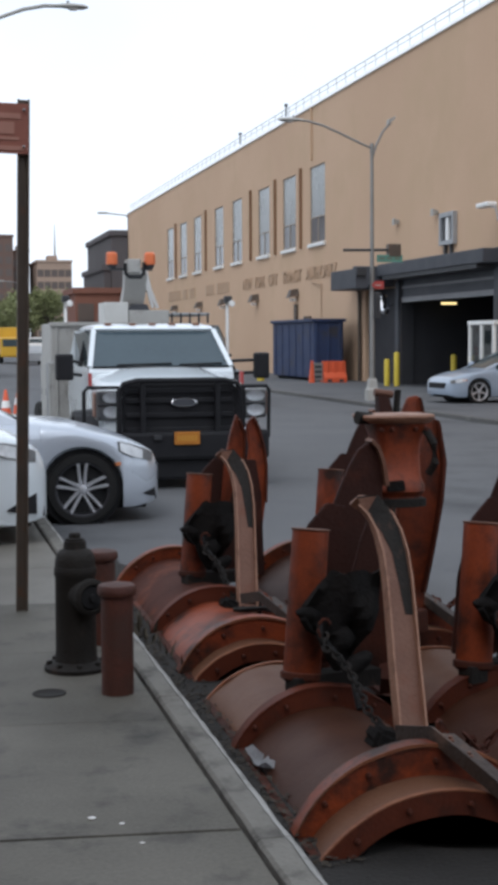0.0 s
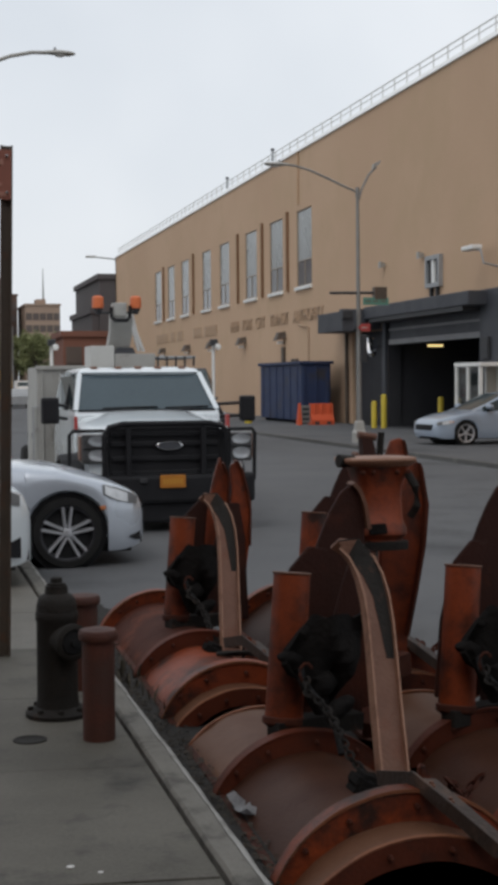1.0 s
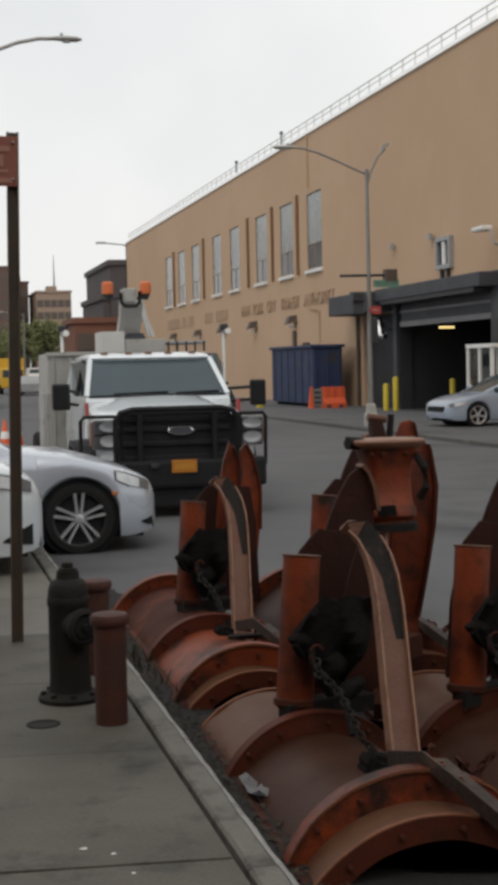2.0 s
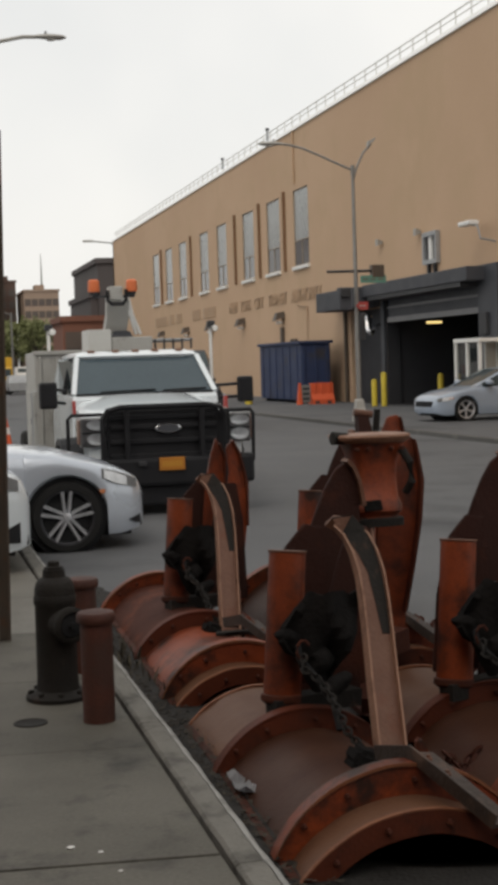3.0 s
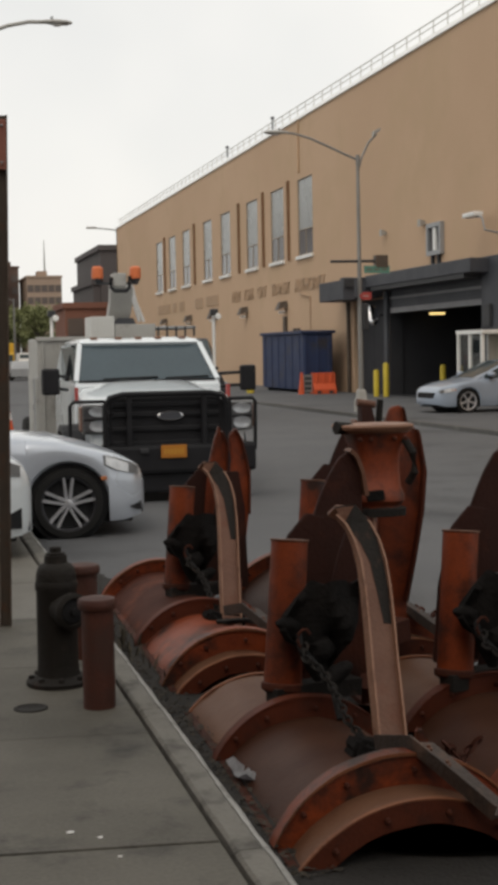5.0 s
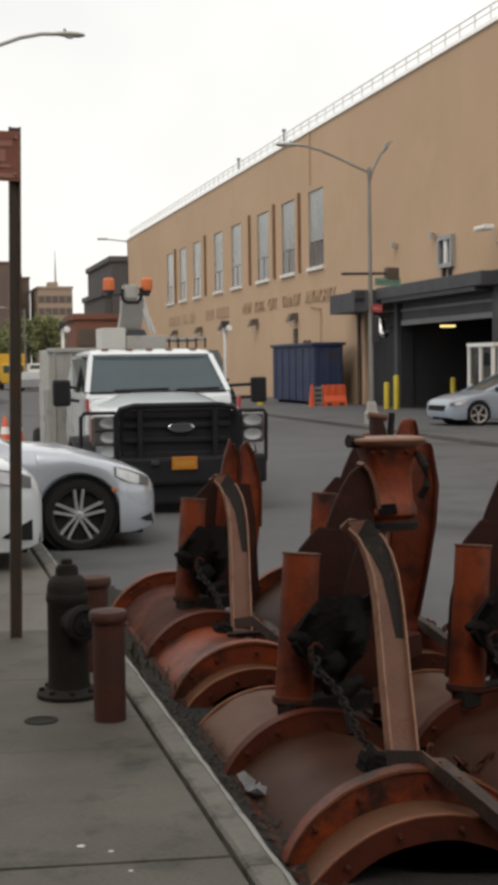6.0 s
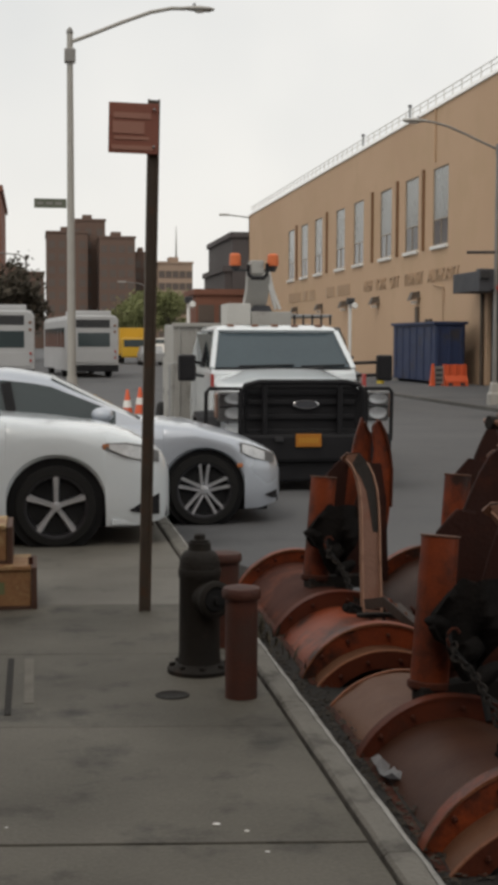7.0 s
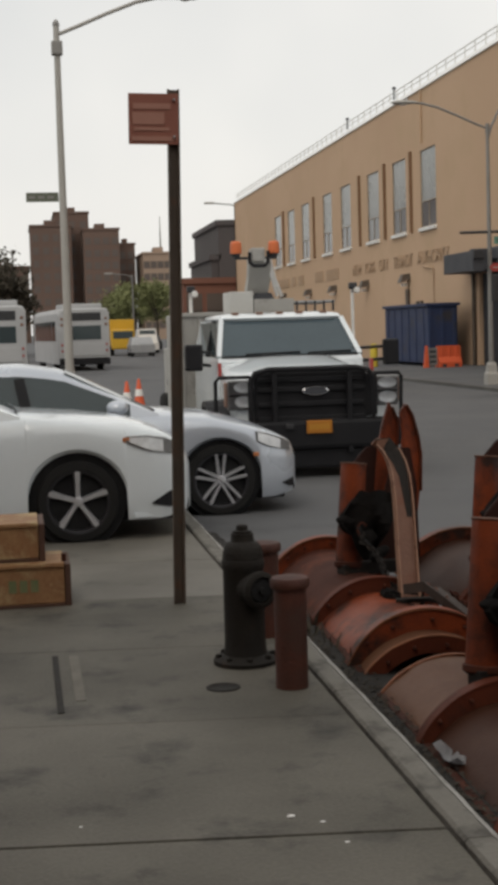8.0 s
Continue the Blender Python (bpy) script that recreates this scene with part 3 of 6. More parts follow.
    part("chain", chain_mesh([at_first(*p) for p in ((2.14, 5.0, 0.18), (2.22, 5.05, 0.1), (2.27, 5.12, 0.06), (2.33, 5.2, 0.08), (2.38, 5.2, 0.12))], 0.028, 0.009), RUST, e, "rusted steel chain")
    if kind == "coupled":
        neck = bmesh.new()
        c = at_first(2.535, 6.92, 0)
        def square(w, d, z, dx=0.0):
            return [(c.x + dx + math.copysign(abs(math.cos(t)) ** 0.5, math.cos(t)) * w, c.y + math.copysign(abs(math.sin(t)) ** 0.5, math.sin(t)) * d, z - ORIGIN.z) for t in (2 * math.pi * k / 24 for k in range(24))]
        loft([square(0.125, 0.12, 0.86, -0.01), square(0.13, 0.12, 0.92, -0.01), square(0.15, 0.14, 0.945, -0.01), square(0.15, 0.14, 0.975, -0.01), square(0.125, 0.11, 1.02), square(0.118, 0.1, 1.12), square(0.125, 0.1, 1.2), square(0.148, 0.12, 1.27), square(0.16, 0.13, 1.305)], neck)
        head = part("coupling_neck", neck, ORANGE, e, "rusty orange coupling neck", True)
        part("flange_plate", loft([square(0.165, 0.14, 1.306), square(0.202, 0.16, 1.326, -0.012), square(0.206, 0.165, 1.34, -0.012), square(0.2, 0.16, 1.35, -0.012), square(0.1, 0.08, 1.354, -0.02)]), ARM_EDGE, head, "worn pale steel flange", True)
        part("lock_pin", rod(at_first(2.3, 6.86, 1.337), at_first(2.39, 6.88, 1.33), 0.035, 0.03), GREASE, head, "black lock pin")
        part("pocket", upright([(2.44, 0.95), (2.435, 1.005), (2.53, 1.01), (2.54, 0.955)], 6.775, 0.02, 0.004), FLAP_RUBBER, head, "black opening")
        part("collar_strap", loft([square(0.135, 0.125, 0.862, -0.01), square(0.158, 0.145, 0.865, -0.01), square(0.158, 0.145, 0.905, -0.01), square(0.135, 0.125, 0.91, -0.01)]), GREASE, head, "black greasy collar")
        for x in (2.41, 2.47, 2.6, 2.66):
            part("bolt", bolt(at_first(x, 6.795, 1.275), 0.014), RUST, head)
        # hose loop hanging from the flange
        part("hose", pipe([at_first(*p) for p in ((2.66, 6.8, 1.27), (2.69, 6.76, 1.2), (2.7, 6.76, 1.1), (2.68, 6.8, 1.04))], 0.022), GREASE, head, "black hose loop")
    if kind == "hooked":
        yoke = part("yoke", loft([[(c[0] + u * w, c[1] + v * w, c[2]) for u, v in ((-1, -1), (1, -1), (1, 1), (-1, 1))] for c, w in ((at_first(2.5, 6.92, 0.5), 0.09), (at_first(2.5, 6.92, 1.0), 0.075), (at_first(2.49, 6.92, 1.22), 0.05), (at_first(2.47, 6.92, 1.36), 0.04))]), DARK_PLATE, e, "dark narrow coupling yoke")
        part("yoke_cap", rod(at_first(2.41, 6.9, 1.355), at_first(2.55, 6.9, 1.335), 0.028), ARM_STEEL, yoke, "worn pale pin")
        part("yoke_arm", rod(at_first(2.57, 6.92, 1.0), at_first(2.6, 6.92, 1.37), 0.025), GREASE, yoke)
    if kind in ("coupled", "hooked"):
        # tall pointed plate, folded along its length
        plank = part("tall_plate", upright([(2.79, 1.295), (2.877, 1.312), (2.916, 1.25), (2.949, 1.056), (2.927, 0.833), (2.877, 0.58), (2.821, 0.327), (2.8, 0.18), (2.64, 0.18), (2.64, 0.5), (2.66, 0.9), (2.73, 1.15)], 7.22, 0.04, 0.01, 0.02), ORANGE, e, "tall pointed orange steel plate")
        part("stiffener", upright([(2.885, 1.3), (2.9, 1.27), (2.935, 1.06), (2.915, 0.84), (2.865, 0.58), (2.81, 0.33), (2.79, 0.33), (2.845, 0.58), (2.892, 0.84), (2.91, 1.06)], 7.185, 0.06, 0.006, 0.02), RUST_RED, plank, "darker folded edge")
    elif kind == "pointed":
        for outline, y, label in (([(2.19, 1.2), (2.235, 1.24), (2.275, 1.17), (2.315, 1.02), (2.33, 0.9), (2.325, 0.644), (2.27, 0.2), (2.13, 0.2), (2.17, 0.7), (2.21, 1.03)], 6.25, "tall pointed orange steel plate"),
                                  ([(2.145, 1.262), (2.165, 1.22), (2.203, 1.12), (2.19, 0.8), (2.15, 0.25), (2.02, 0.25), (2.04, 0.7), (2.065, 0.95), (2.1, 1.12)], 6.36, "narrow pointed orange plate")):
            leaf = part("tall_plate", upright(outline, y, 0.04, 0.008), ORANGE, e, label)
            part("plate_edge", sweep([at_first(outline[k][0], y, outline[k][1]) for k in (1, 2, 3, 4, 5)], [(-0.006, -0.05), (0.006, -0.05), (0.006, 0.05), (-0.006, 0.05)], None, (0, -1, 0)), RUST_RED, leaf)
    part("brace", rod(at_first(2.3, 6.5, 0.3), at_first(2.45, 6.85, 0.9), 0.05), RUST, e)
    for x in (2.0, 2.2):
        part("brace", sweep([at_first(x, 6.1, 0.1), at_first(x + 0.2, 6.9, 0.6)], [(-0.03, -0.05), (0.03, -0.05), (0.03, 0.05), (-0.03, 0.05)]), RUST, e)
    if kind != "pointed":
        part("push_beam", sweep([at_first(2.0, 6.62, 0.14), at_first(2.75, 7.1, 0.2)], [(-0.05, -0.06), (0.05, -0.06), (0.05, 0.06), (-0.05, 0.06)]), RUST, e, "dark square push beam")


def build_plough(at, kind, stations, skins, shape, drop=0.0):
    """A plough with its gear at a place; its stations and shape are given in the world; drop lowers the gear on a blade that lies lower."""
    e = thing("snow_plow", "rusty orange snow plow blade lying face down beside the kerb", "snow plow", (at[0], at[1], ROAD_Z), group="row of stored snow plows")
    build_blade(e, [y - at[1] for y in stations], skins, ORANGE, [(y - at[1], x - at[0], r, c - ROAD_Z) for y, x, r, c in shape], kind in ("pointed", "hooked"))
    blade = set(e.children)
    build_gear(e, kind)
    for ob in e.children:
        if ob not in blade:
            ob.location.z -= drop
            if kind == "pointed" and ob.name.split(".")[0] in {"lift_arm", "rubber_flap", "rubber_lump", "foot_bracket", "cross_bar"}:
                ob.location.x -= 0.045
    return e


def build_ploughs():
    x, y = ORIGIN.x, ORIGIN.y
    build_plough((x, y), "coupled", (4.5, 4.72, 5.86, 6.74), (PALE_STEEL, WORN_STEEL, PALE_STEEL), ((4.48, 1.85, 0.6, 0.135), (4.72, 1.852, 0.56, 0.122), (5.86, 1.82, 0.49, 0.09), (6.76, 1.82, 0.46, 0.09)))
    build_plough((x + 0.1, y + 3.05), "pointed", (7.13, 7.29, 8.4, 10.0), (PALE_STEEL, ORANGE, RUST), ((7.1, 1.845, 0.465, 0.1), (8.4, 1.88, 0.47, 0.1), (10.0, 1.9, 0.42, 0.13)), 0.03)
    build_plough((x + 0.858, y), "plain", (4.7, 4.9, 5.98, 6.9), (PALE_STEEL, WORN_STEEL, PALE_STEEL), ((4.68, 2.74, 0.6, 0.1), (5.98, 2.76, 0.5, 0.1), (6.8, 2.74, 0.46, 0.08)))
    build_plough((x + 0.96, y + 2.8), "hooked", (7.25, 7.42, 8.5, 9.9), (PALE_STEEL, ORANGE, WORN_STEEL), ((7.23, 2.83, 0.5, 0.1), (8.5, 2.85, 0.5, 0.1), (9.9, 2.9, 0.5, 0.16)))


# ---------- hydrant, guard bollards, sign post ----------
def build_hydrant():
    e = thing("fire_hydrant", "dark weathered iron fire hydrant standing on the pavement", "fire hydrant", (0.858, 7.25, 0))
    part("barrel", lathe([(0.118, 0.04), (0.112, 0.07), (0.109, 0.12), (0.107, 0.5), (0.113, 0.512), (0.113, 0.545), (0.108, 0.555)], 28), HYDRANT_IRON, e, "", True)
    part("base_flange", lathe([(0.17, 0.0), (0.172, 0.022), (0.16, 0.034), (0.125, 0.042), (0.107, 0.06)], 28), HYDRANT_IRON, e, "", True)
    for k in range(8):
        a = 2 * math.pi * k / 8
        part("bolt", lathe([(0.016, 0.03), (0.016, 0.05), (0.008, 0.055)], 6, None, Matrix.Translation((0.145 * math.cos(a), 0.145 * math.sin(a), 0))), HYDRANT_IRON, e)
    bonnet = part("bonnet", lathe([(0.108, 0.556), (0.106, 0.59), (0.098, 0.618), (0.082, 0.64), (0.062, 0.65), (0.058, 0.69)], 28), HYDRANT_IRON, e, "domed cap", True)
    part("top_nut", lathe([(0.05, 0.691), (0.05, 0.702), (0.032, 0.706), (0.03, 0.73), (0.02, 0.735)], 8), HYDRANT_IRON, bonnet)
    m = Matrix.Translation((0, 0, 0.41)) @ Vector((0.38, -0.92, 0)).to_track_quat("Z", "Y").to_matrix().to_4x4()
    noz = part("nozzle", lathe([(0.085, 0.05), (0.082, 0.13), (0.095, 0.14), (0.097, 0.175), (0.088, 0.182), (0.07, 0.185), (0.068, 0.165)], 24, None, m), HYDRANT_IRON, e, "", True)
    part("nozzle_cap", lathe([(0.066, 0.166), (0.06, 0.175), (0.02, 0.178), (0.018, 0.2)], 16, None, m), BLACK, noz)


def build_bollards():
    for x, y, s in ((0.998, 6.69, 1.0), (1.075, 7.84, 0.99)):
        e = thing("bollard", "short faded red steel pipe bollard guarding the hydrant", "bollard", (x, y, 0), group="hydrant guard bollards")
        part("pipe", lathe([(0.08, 0), (0.08, 0.495 * s)], 28), BOLLARD_RED, e, "", True)
        part("cap", lathe([(0.094, 0.496 * s), (0.097, 0.505 * s), (0.097, 0.53 * s), (0.088, 0.545 * s), (0.05, 0.553 * s)], 28), BOLLARD_RED, e, "", True)


SIGN_BROWN = material("faded_red_sign", (0.26, 0.095, 0.065), (0.2, 0.075, 0.055), 0.55, scale=6, fine=40, bump=0.05)
SIGN_PALE = material("faded_sign_print", (0.36, 0.18, 0.135), (0.31, 0.15, 0.115), 0.55, scale=6, fine=40, bump=0.0)
POST_BROWN = material("brown_post_paint", (0.095, 0.073, 0.056), (0.06, 0.047, 0.038), 0.5, 0.2, scale=6, fine=70, bump=0.2, dirt=(0.12, 0.06, 0.035), dirt_scale=7, dirt_edge=0.63)


def build_sign_post():
    e = thing("sign_post", "brown steel channel post with a faded red parking sign", "sign post", (0.70, 8.93, 0))
    e.matrix_basis = pose(0.70, 8.93, 0, 0, 1.15, 0)
    part("post", sweep([(0, 0, 0), (0, 0, 1.6), (0, 0, 3.27)], [(-0.038, -0.02), (0.038, -0.02), (0.038, 0.02), (0.026, 0.02), (0.026, -0.01), (-0.026, -0.01), (-0.026, 0.02), (-0.038, 0.02)], None, (0, -1, 0)), POST_BROWN, e)
    sign = part("sign_panel", box(-0.285, 0.03, -0.031, -0.0225, 2.925, 3.24, 0.003), SIGN_BROWN, e)
    for z, h, x0, x1 in ((3.16, 0.035, -0.255, -0.02), (3.085, 0.075, -0.26, -0.06), (3.02, 0.02, -0.25, -0.03), (2.96, 0.028, -0.265, 0.0)):
        part("print_bar", box(x0, x1, -0.0355, -0.0325, z - h / 2, z + h / 2), SIGN_PALE, sign)
    for z in (2.97, 3.2):
        part("bolt", bolt((0.0, -0.032, z), 0.009), GREY_METAL, sign)


WOOD = material("orange_stained_wood", (0.3, 0.165, 0.075), (0.17, 0.07, 0.03), 0.65, scale=4, fine=50, bump=0.3, amount=1.0, dirt=(0.4, 0.29, 0.15), dirt_scale=4, dirt_edge=0.55)
DARK_WOOD = material("dark_wood_edge", (0.085, 0.04, 0.025), (0.05, 0.025, 0.018), 0.7, scale=5, fine=50, bump=0.2)
GREEN_PRINT = material("green_stencil", (0.12, 0.15, 0.07), (0.2, 0.18, 0.09), 0.7, scale=14, fine=60, bump=0.0)


def build_crates():
    for x1, y0, z0, h in ((0.012, 9.09, 0.0, 0.285), (-0.145, 9.18, 0.287, 0.255)):
        e = thing("wooden_crate", "flat orange-brown wooden crate with dark end board", "crate", (x1 - 0.7, y0 + 0.25, z0), group="stacked wooden crates")
        part("body", box(-0.7, 0.66, -0.25, 0.25, 0.02, h - 0.03, 0.008), WOOD, e)
        part("end_board", box(0.662, 0.7, -0.26, 0.26, 0.0, h - 0.01, 0.006), DARK_WOOD, e)
        part("lid_edge", box(-0.7, 0.66, -0.265, 0.265, h - 0.029, h, 0.008), WOOD, e)
        part("bottom_edge", box(-0.7, 0.66, -0.262, 0.262, 0, 0.019, 0.004), DARK_WOOD, e)
        if not z0:
            part("latch", rod((0.66, -0.2, h + 0.002), (0.66, -0.2, h + 0.05), 0.016), RUST, e)
            for k in range(3):
                part("stencil_bar", box(0.3 + k * 0.07, 0.35 + k * 0.07, -0.254, -0.2515, 0.1, 0.18), GREEN_PRINT, e)


def build_pavement_bits():
    e = link_mesh("valve_cover", lathe([(0.085, 0.0), (0.085, 0.004), (0.075, 0.006), (0.07, 0.003)], 28, None, Matrix.Translation((0.665, 6.76, 0.001))), HYDRANT_IRON, None, "", True)
    tagged(e, "small round iron valve cover set in the pavement", "valve cover")
    s = link_mesh("steel_strip", box(-0.15, -0.118, 6.5, 7.66, -0.01, 0.006, 0.002), HYDRANT_IRON)
    tagged(s, "narrow dark steel strip set in the pavement", "metal strip")
    p = link_mesh("cement_patch", box(-0.06, -0.01, 6.7, 7.65, -0.01, 0.004, 0.002), PATCH)
    tagged(p, "narrow pale cement patch in the pavement", "cement patch")
    for x, y, r in ((0.641, 4.91, 0.012), (0.78, 4.62, 0.007), (-0.11, 4.99, 0.005), (0.74, 4.83, 0.008)):
        b = bmesh.new()
        bmesh.ops.create_icosphere(b, subdivisions=2, radius=r, matrix=Matrix.Translation((x, y, r * 0.25)) @ Matrix.Diagonal((1.3, 0.9, 0.4, 1)))
        tagged(link_mesh("litter_scrap", b, WHITE_PAINT), "small white scrap of litter on the pavement", "litter", group="litter")
    rnd = random.Random(9)
    b = bmesh.new()
    n = 7
    grid = [[b.verts.new((1.4 + 0.036 * i + 0.012 * rnd.random(), 5.45 + 0.04 * j, ROAD_Z + 0.02 + 0.05 * rnd.random() + 0.012 * abs(i - 3))) for i in range(n)] for j in range(n)]
    for r0, r1 in zip(grid, grid[1:]):
        for k in range(n - 1):
            b.faces.new((r0[k], r0[k + 1], r1[k + 1], r1[k]))
    bmesh.ops.solidify(b, geom=b.faces[:], thickness=0.003)
    tagged(link_mesh("paper_scrap", b, PAPER), "crumpled white paper lying in the gutter", "litter")
    verts, faces = [], []
    for k in range(1500):
        y = rnd.uniform(4.4, 11.5)
        x = KERB_X + 0.02 + abs(rnd.gauss(0, 0.09))
        s = rnd.uniform(0.005, 0.02)
        a = rnd.uniform(0, 6.28)
        c = Vector((x, y, ROAD_Z + 0.022 + rnd.uniform(0, 0.02)))
        i = len(verts)
        for u, v in ((-1, 0), (0, -0.5), (1, 0), (0, 0.5)):
            verts.append(c + Vector((s * (u * math.cos(a) - v * math.sin(a)), s * (u * math.sin(a) + v * math.cos(a)), rnd.uniform(0, 0.012))))
        faces.append((i, i + 1, i + 2, i + 3))
    # gutter dirt, widened under the blades so its dark colour also paints their shade
    bm = bmesh.new()
    rows = []
    for k in range(70):
        y = 3.6 + k * 0.13
        far = max(0.12, min(1.15, 1.15 - 0.2 * (y - 7.2))) * (1 + 0.25 * noise.noise((y * 2.1, 5.2, 0))) + 0.1 * noise.noise((y * 1.3, 0.2, 0)) + 0.07 * noise.noise((y * 6, 3.2, 0))
        rows.append([bm.verts.new((KERB_X + 0.006 + far * u, y, ROAD_Z + z + 0.006 * noise.noise((y * 9, u * 9, 1)))) for u, z in ((0, 0.03), (0.25, 0.02), (0.6, 0.012), (1.0, 0.003))])
    for r0, r1 in zip(rows, rows[1:]):
        for j in range(3):
            bm.faces.new((r0[j], r0[j + 1], r1[j + 1], r1[j]))
    # flat black sheet under the blades: their shade put into a colour
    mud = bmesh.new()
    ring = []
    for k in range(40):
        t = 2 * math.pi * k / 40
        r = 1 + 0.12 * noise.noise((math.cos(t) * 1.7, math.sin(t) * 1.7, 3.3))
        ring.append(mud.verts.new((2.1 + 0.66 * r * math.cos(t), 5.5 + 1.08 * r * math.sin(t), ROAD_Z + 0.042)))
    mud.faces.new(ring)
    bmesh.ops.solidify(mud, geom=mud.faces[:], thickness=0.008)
    tagged(link_mesh("oily_mud", mud, PLOW_SHADE), "black sheet painting the shade under the stored snow plows", "mud", kind="stuff")
    # weeds and rubbish caught between bollard and blade
    w = thing("weed_tuft", "dry dark weeds growing in the gutter beside the kerb", "weeds", (1.4, 8.2, ROAD_Z))
    for k in range(44):
        a, l = rnd.uniform(0, 6.28), rnd.uniform(0.04, 0.15)
        bx, by = rnd.gauss(0, 0.045), rnd.gauss(0, 0.35)
        lean = Vector((math.cos(a), math.sin(a), 0)) * l * 0.45
        p0, p1, p2 = Vector((bx, by, 0.0)), Vector((bx, by, l * 0.6)) + lean * 0.35, Vector((bx, by, l)) + lean
        side = Vector((-math.sin(a), math.cos(a), 0)) * rnd.uniform(0.004, 0.012)
        part("stem", loft([[p0 - side * 0.5, p0 + side * 0.5, p0 + side * 0.5 + Vector((0, 0, 0.002))], [p1 - side, p1 + side, p1 + lean.normalized() * 0.003], [p2 - side * 0.2, p2 + side * 0.2, p2 + lean.normalized() * 0.002]]), WEED if k % 3 else DEBRIS, w)
    tagged(link_mesh("gutter_dirt_shade", bm, GUTTER_SOIL_SHADE), "dark dirt packed along the gutter, widened as painted shade under the plows", "dirt", kind="stuff")
    me = bpy.data.meshes.new("gutter_debris")
    me.from_pydata(verts, [], faces)
    me.materials.append(DEBRIS)
    tagged(new("gutter_debris", me), "dead leaves and grit along the gutter", "debris", kind="stuff")


WEED = material("dry_weed", (0.06, 0.05, 0.033), (0.03, 0.025, 0.017), 0.8, scale=8, fine=40, bump=0.0)
PATCH = material("cement_patch", (0.15, 0.14, 0.12), (0.09, 0.083, 0.07), 0.85, scale=6, fine=60, bump=0.3)
# dark soil whose colour also carries the shade under the plows
GUTTER_SOIL_SHADE = material("gutter_soil_shade", (0.013, 0.0117, 0.0104), (0.02275, 0.02015, 0.01755), 0.9, scale=6, fine=60, bump=0.6)
PAPER = material("dirty_paper", (0.36, 0.36, 0.37), (0.22, 0.22, 0.23), 0.8, scale=8, fine=50, bump=0.1)
DEBRIS = material("dead_leaves", (0.02, 0.016, 0.012), (0.055, 0.045, 0.033), 0.9, scale=9, fine=40, bump=0.0, amount=1.0)


# ---------- vehicles ----------
LAMP_HOUSING = material("grey_lamp_housing", (0.2, 0.2, 0.2), (0.09, 0.09, 0.092), 0.3, 0.3, scale=9, fine=40, bump=0.0)
CAR_WHITE = material("white_car_paint", (0.68, 0.73, 0.76), (0.62, 0.67, 0.7), 0.2, scale=1.5, fine=30, bump=0.0, amount=0.5, coat=0.8)
CAR_SILVER = material("silver_blue_car_paint", (0.5, 0.54, 0.6), (0.44, 0.48, 0.54), 0.28, 0.35, scale=1.5, fine=30, bump=0.0, amount=0.5, coat=0.8)
CIVIC_SILVER = material("grey_silver_car_paint", (0.27, 0.32, 0.39), (0.23, 0.275, 0.34), 0.35, 0.0, scale=1.5, fine=30, bump=0.0, amount=0.5, coat=0.8)
CAR_BLACK = material("black_vehicle_plastic", (0.012, 0.012, 0.014), (0.02, 0.02, 0.022), 0.5, scale=4, fine=50, bump=0.05, spec=0.2)
CAR_DARK = material("dark_vehicle_paint", (0.02, 0.021, 0.025), (0.03, 0.03, 0.034), 0.3, scale=2, fine=30, bump=0.0, coat=0.5)
TYRE = material("tyre_rubber", (0.014, 0.014, 0.014), (0.022, 0.021, 0.02), 0.85, scale=8, fine=70, bump=0.2, spec=0.2)
ALLOY = material("alloy_wheel", (0.62, 0.63, 0.66), (0.5, 0.51, 0.54), 0.32, 0.65, scale=6, fine=40, bump=0.0)
ALLOY_DARK = material("dark_alloy", (0.05, 0.05, 0.055), (0.03, 0.03, 0.034), 0.35, 0.6, scale=6, fine=40, bump=0.0)
CHROME = material("chrome", (0.75, 0.76, 0.78), (0.65, 0.66, 0.68), 0.12, 1.0, scale=4, fine=30, bump=0.0)
LENS = clear_glass("lamp_lens", (0.97, 0.98, 1.0), 0.0)
LAMP_INNER = material("lamp_reflector", (0.82, 0.84, 0.86), (0.42, 0.44, 0.46), 0.15, 0.2, scale=14, fine=40, bump=0.0)
AMBER = material("amber_plastic", (0.5, 0.19, 0.08), (0.42, 0.15, 0.06), 0.35, scale=8, fine=40, bump=0.0)
BEACON = material("orange_beacon_plastic", (0.66, 0.17, 0.06), (0.52, 0.13, 0.05), 0.4, scale=6, fine=40, bump=0.0)
CABIN = material("dark_cabin_lining", (0.03, 0.031, 0.033), (0.045, 0.045, 0.047), 0.8, scale=5, fine=50, bump=0.1)
PLATE_YELLOW = material("yellow_plate", (0.43, 0.165, 0.02), (0.36, 0.135, 0.018), 0.45, scale=8, fine=40, bump=0.0)
PLATE_INK = material("dark_plate_print", (0.5, 0.24, 0.03), (0.42, 0.2, 0.03), 0.5, scale=8, fine=40, bump=0.0)
POLE_WHITE = material("dulled_white_paint", (0.52, 0.52, 0.5), (0.42, 0.42, 0.4), 0.5, scale=2, fine=40, bump=0.05)
BODY_GREY = material("grey_painted_steel", (0.36, 0.355, 0.335), (0.27, 0.265, 0.25), 0.5, scale=2.5, fine=40, bump=0.08, dirt=(0.19, 0.18, 0.165), dirt_scale=2.5, dirt_edge=0.62)


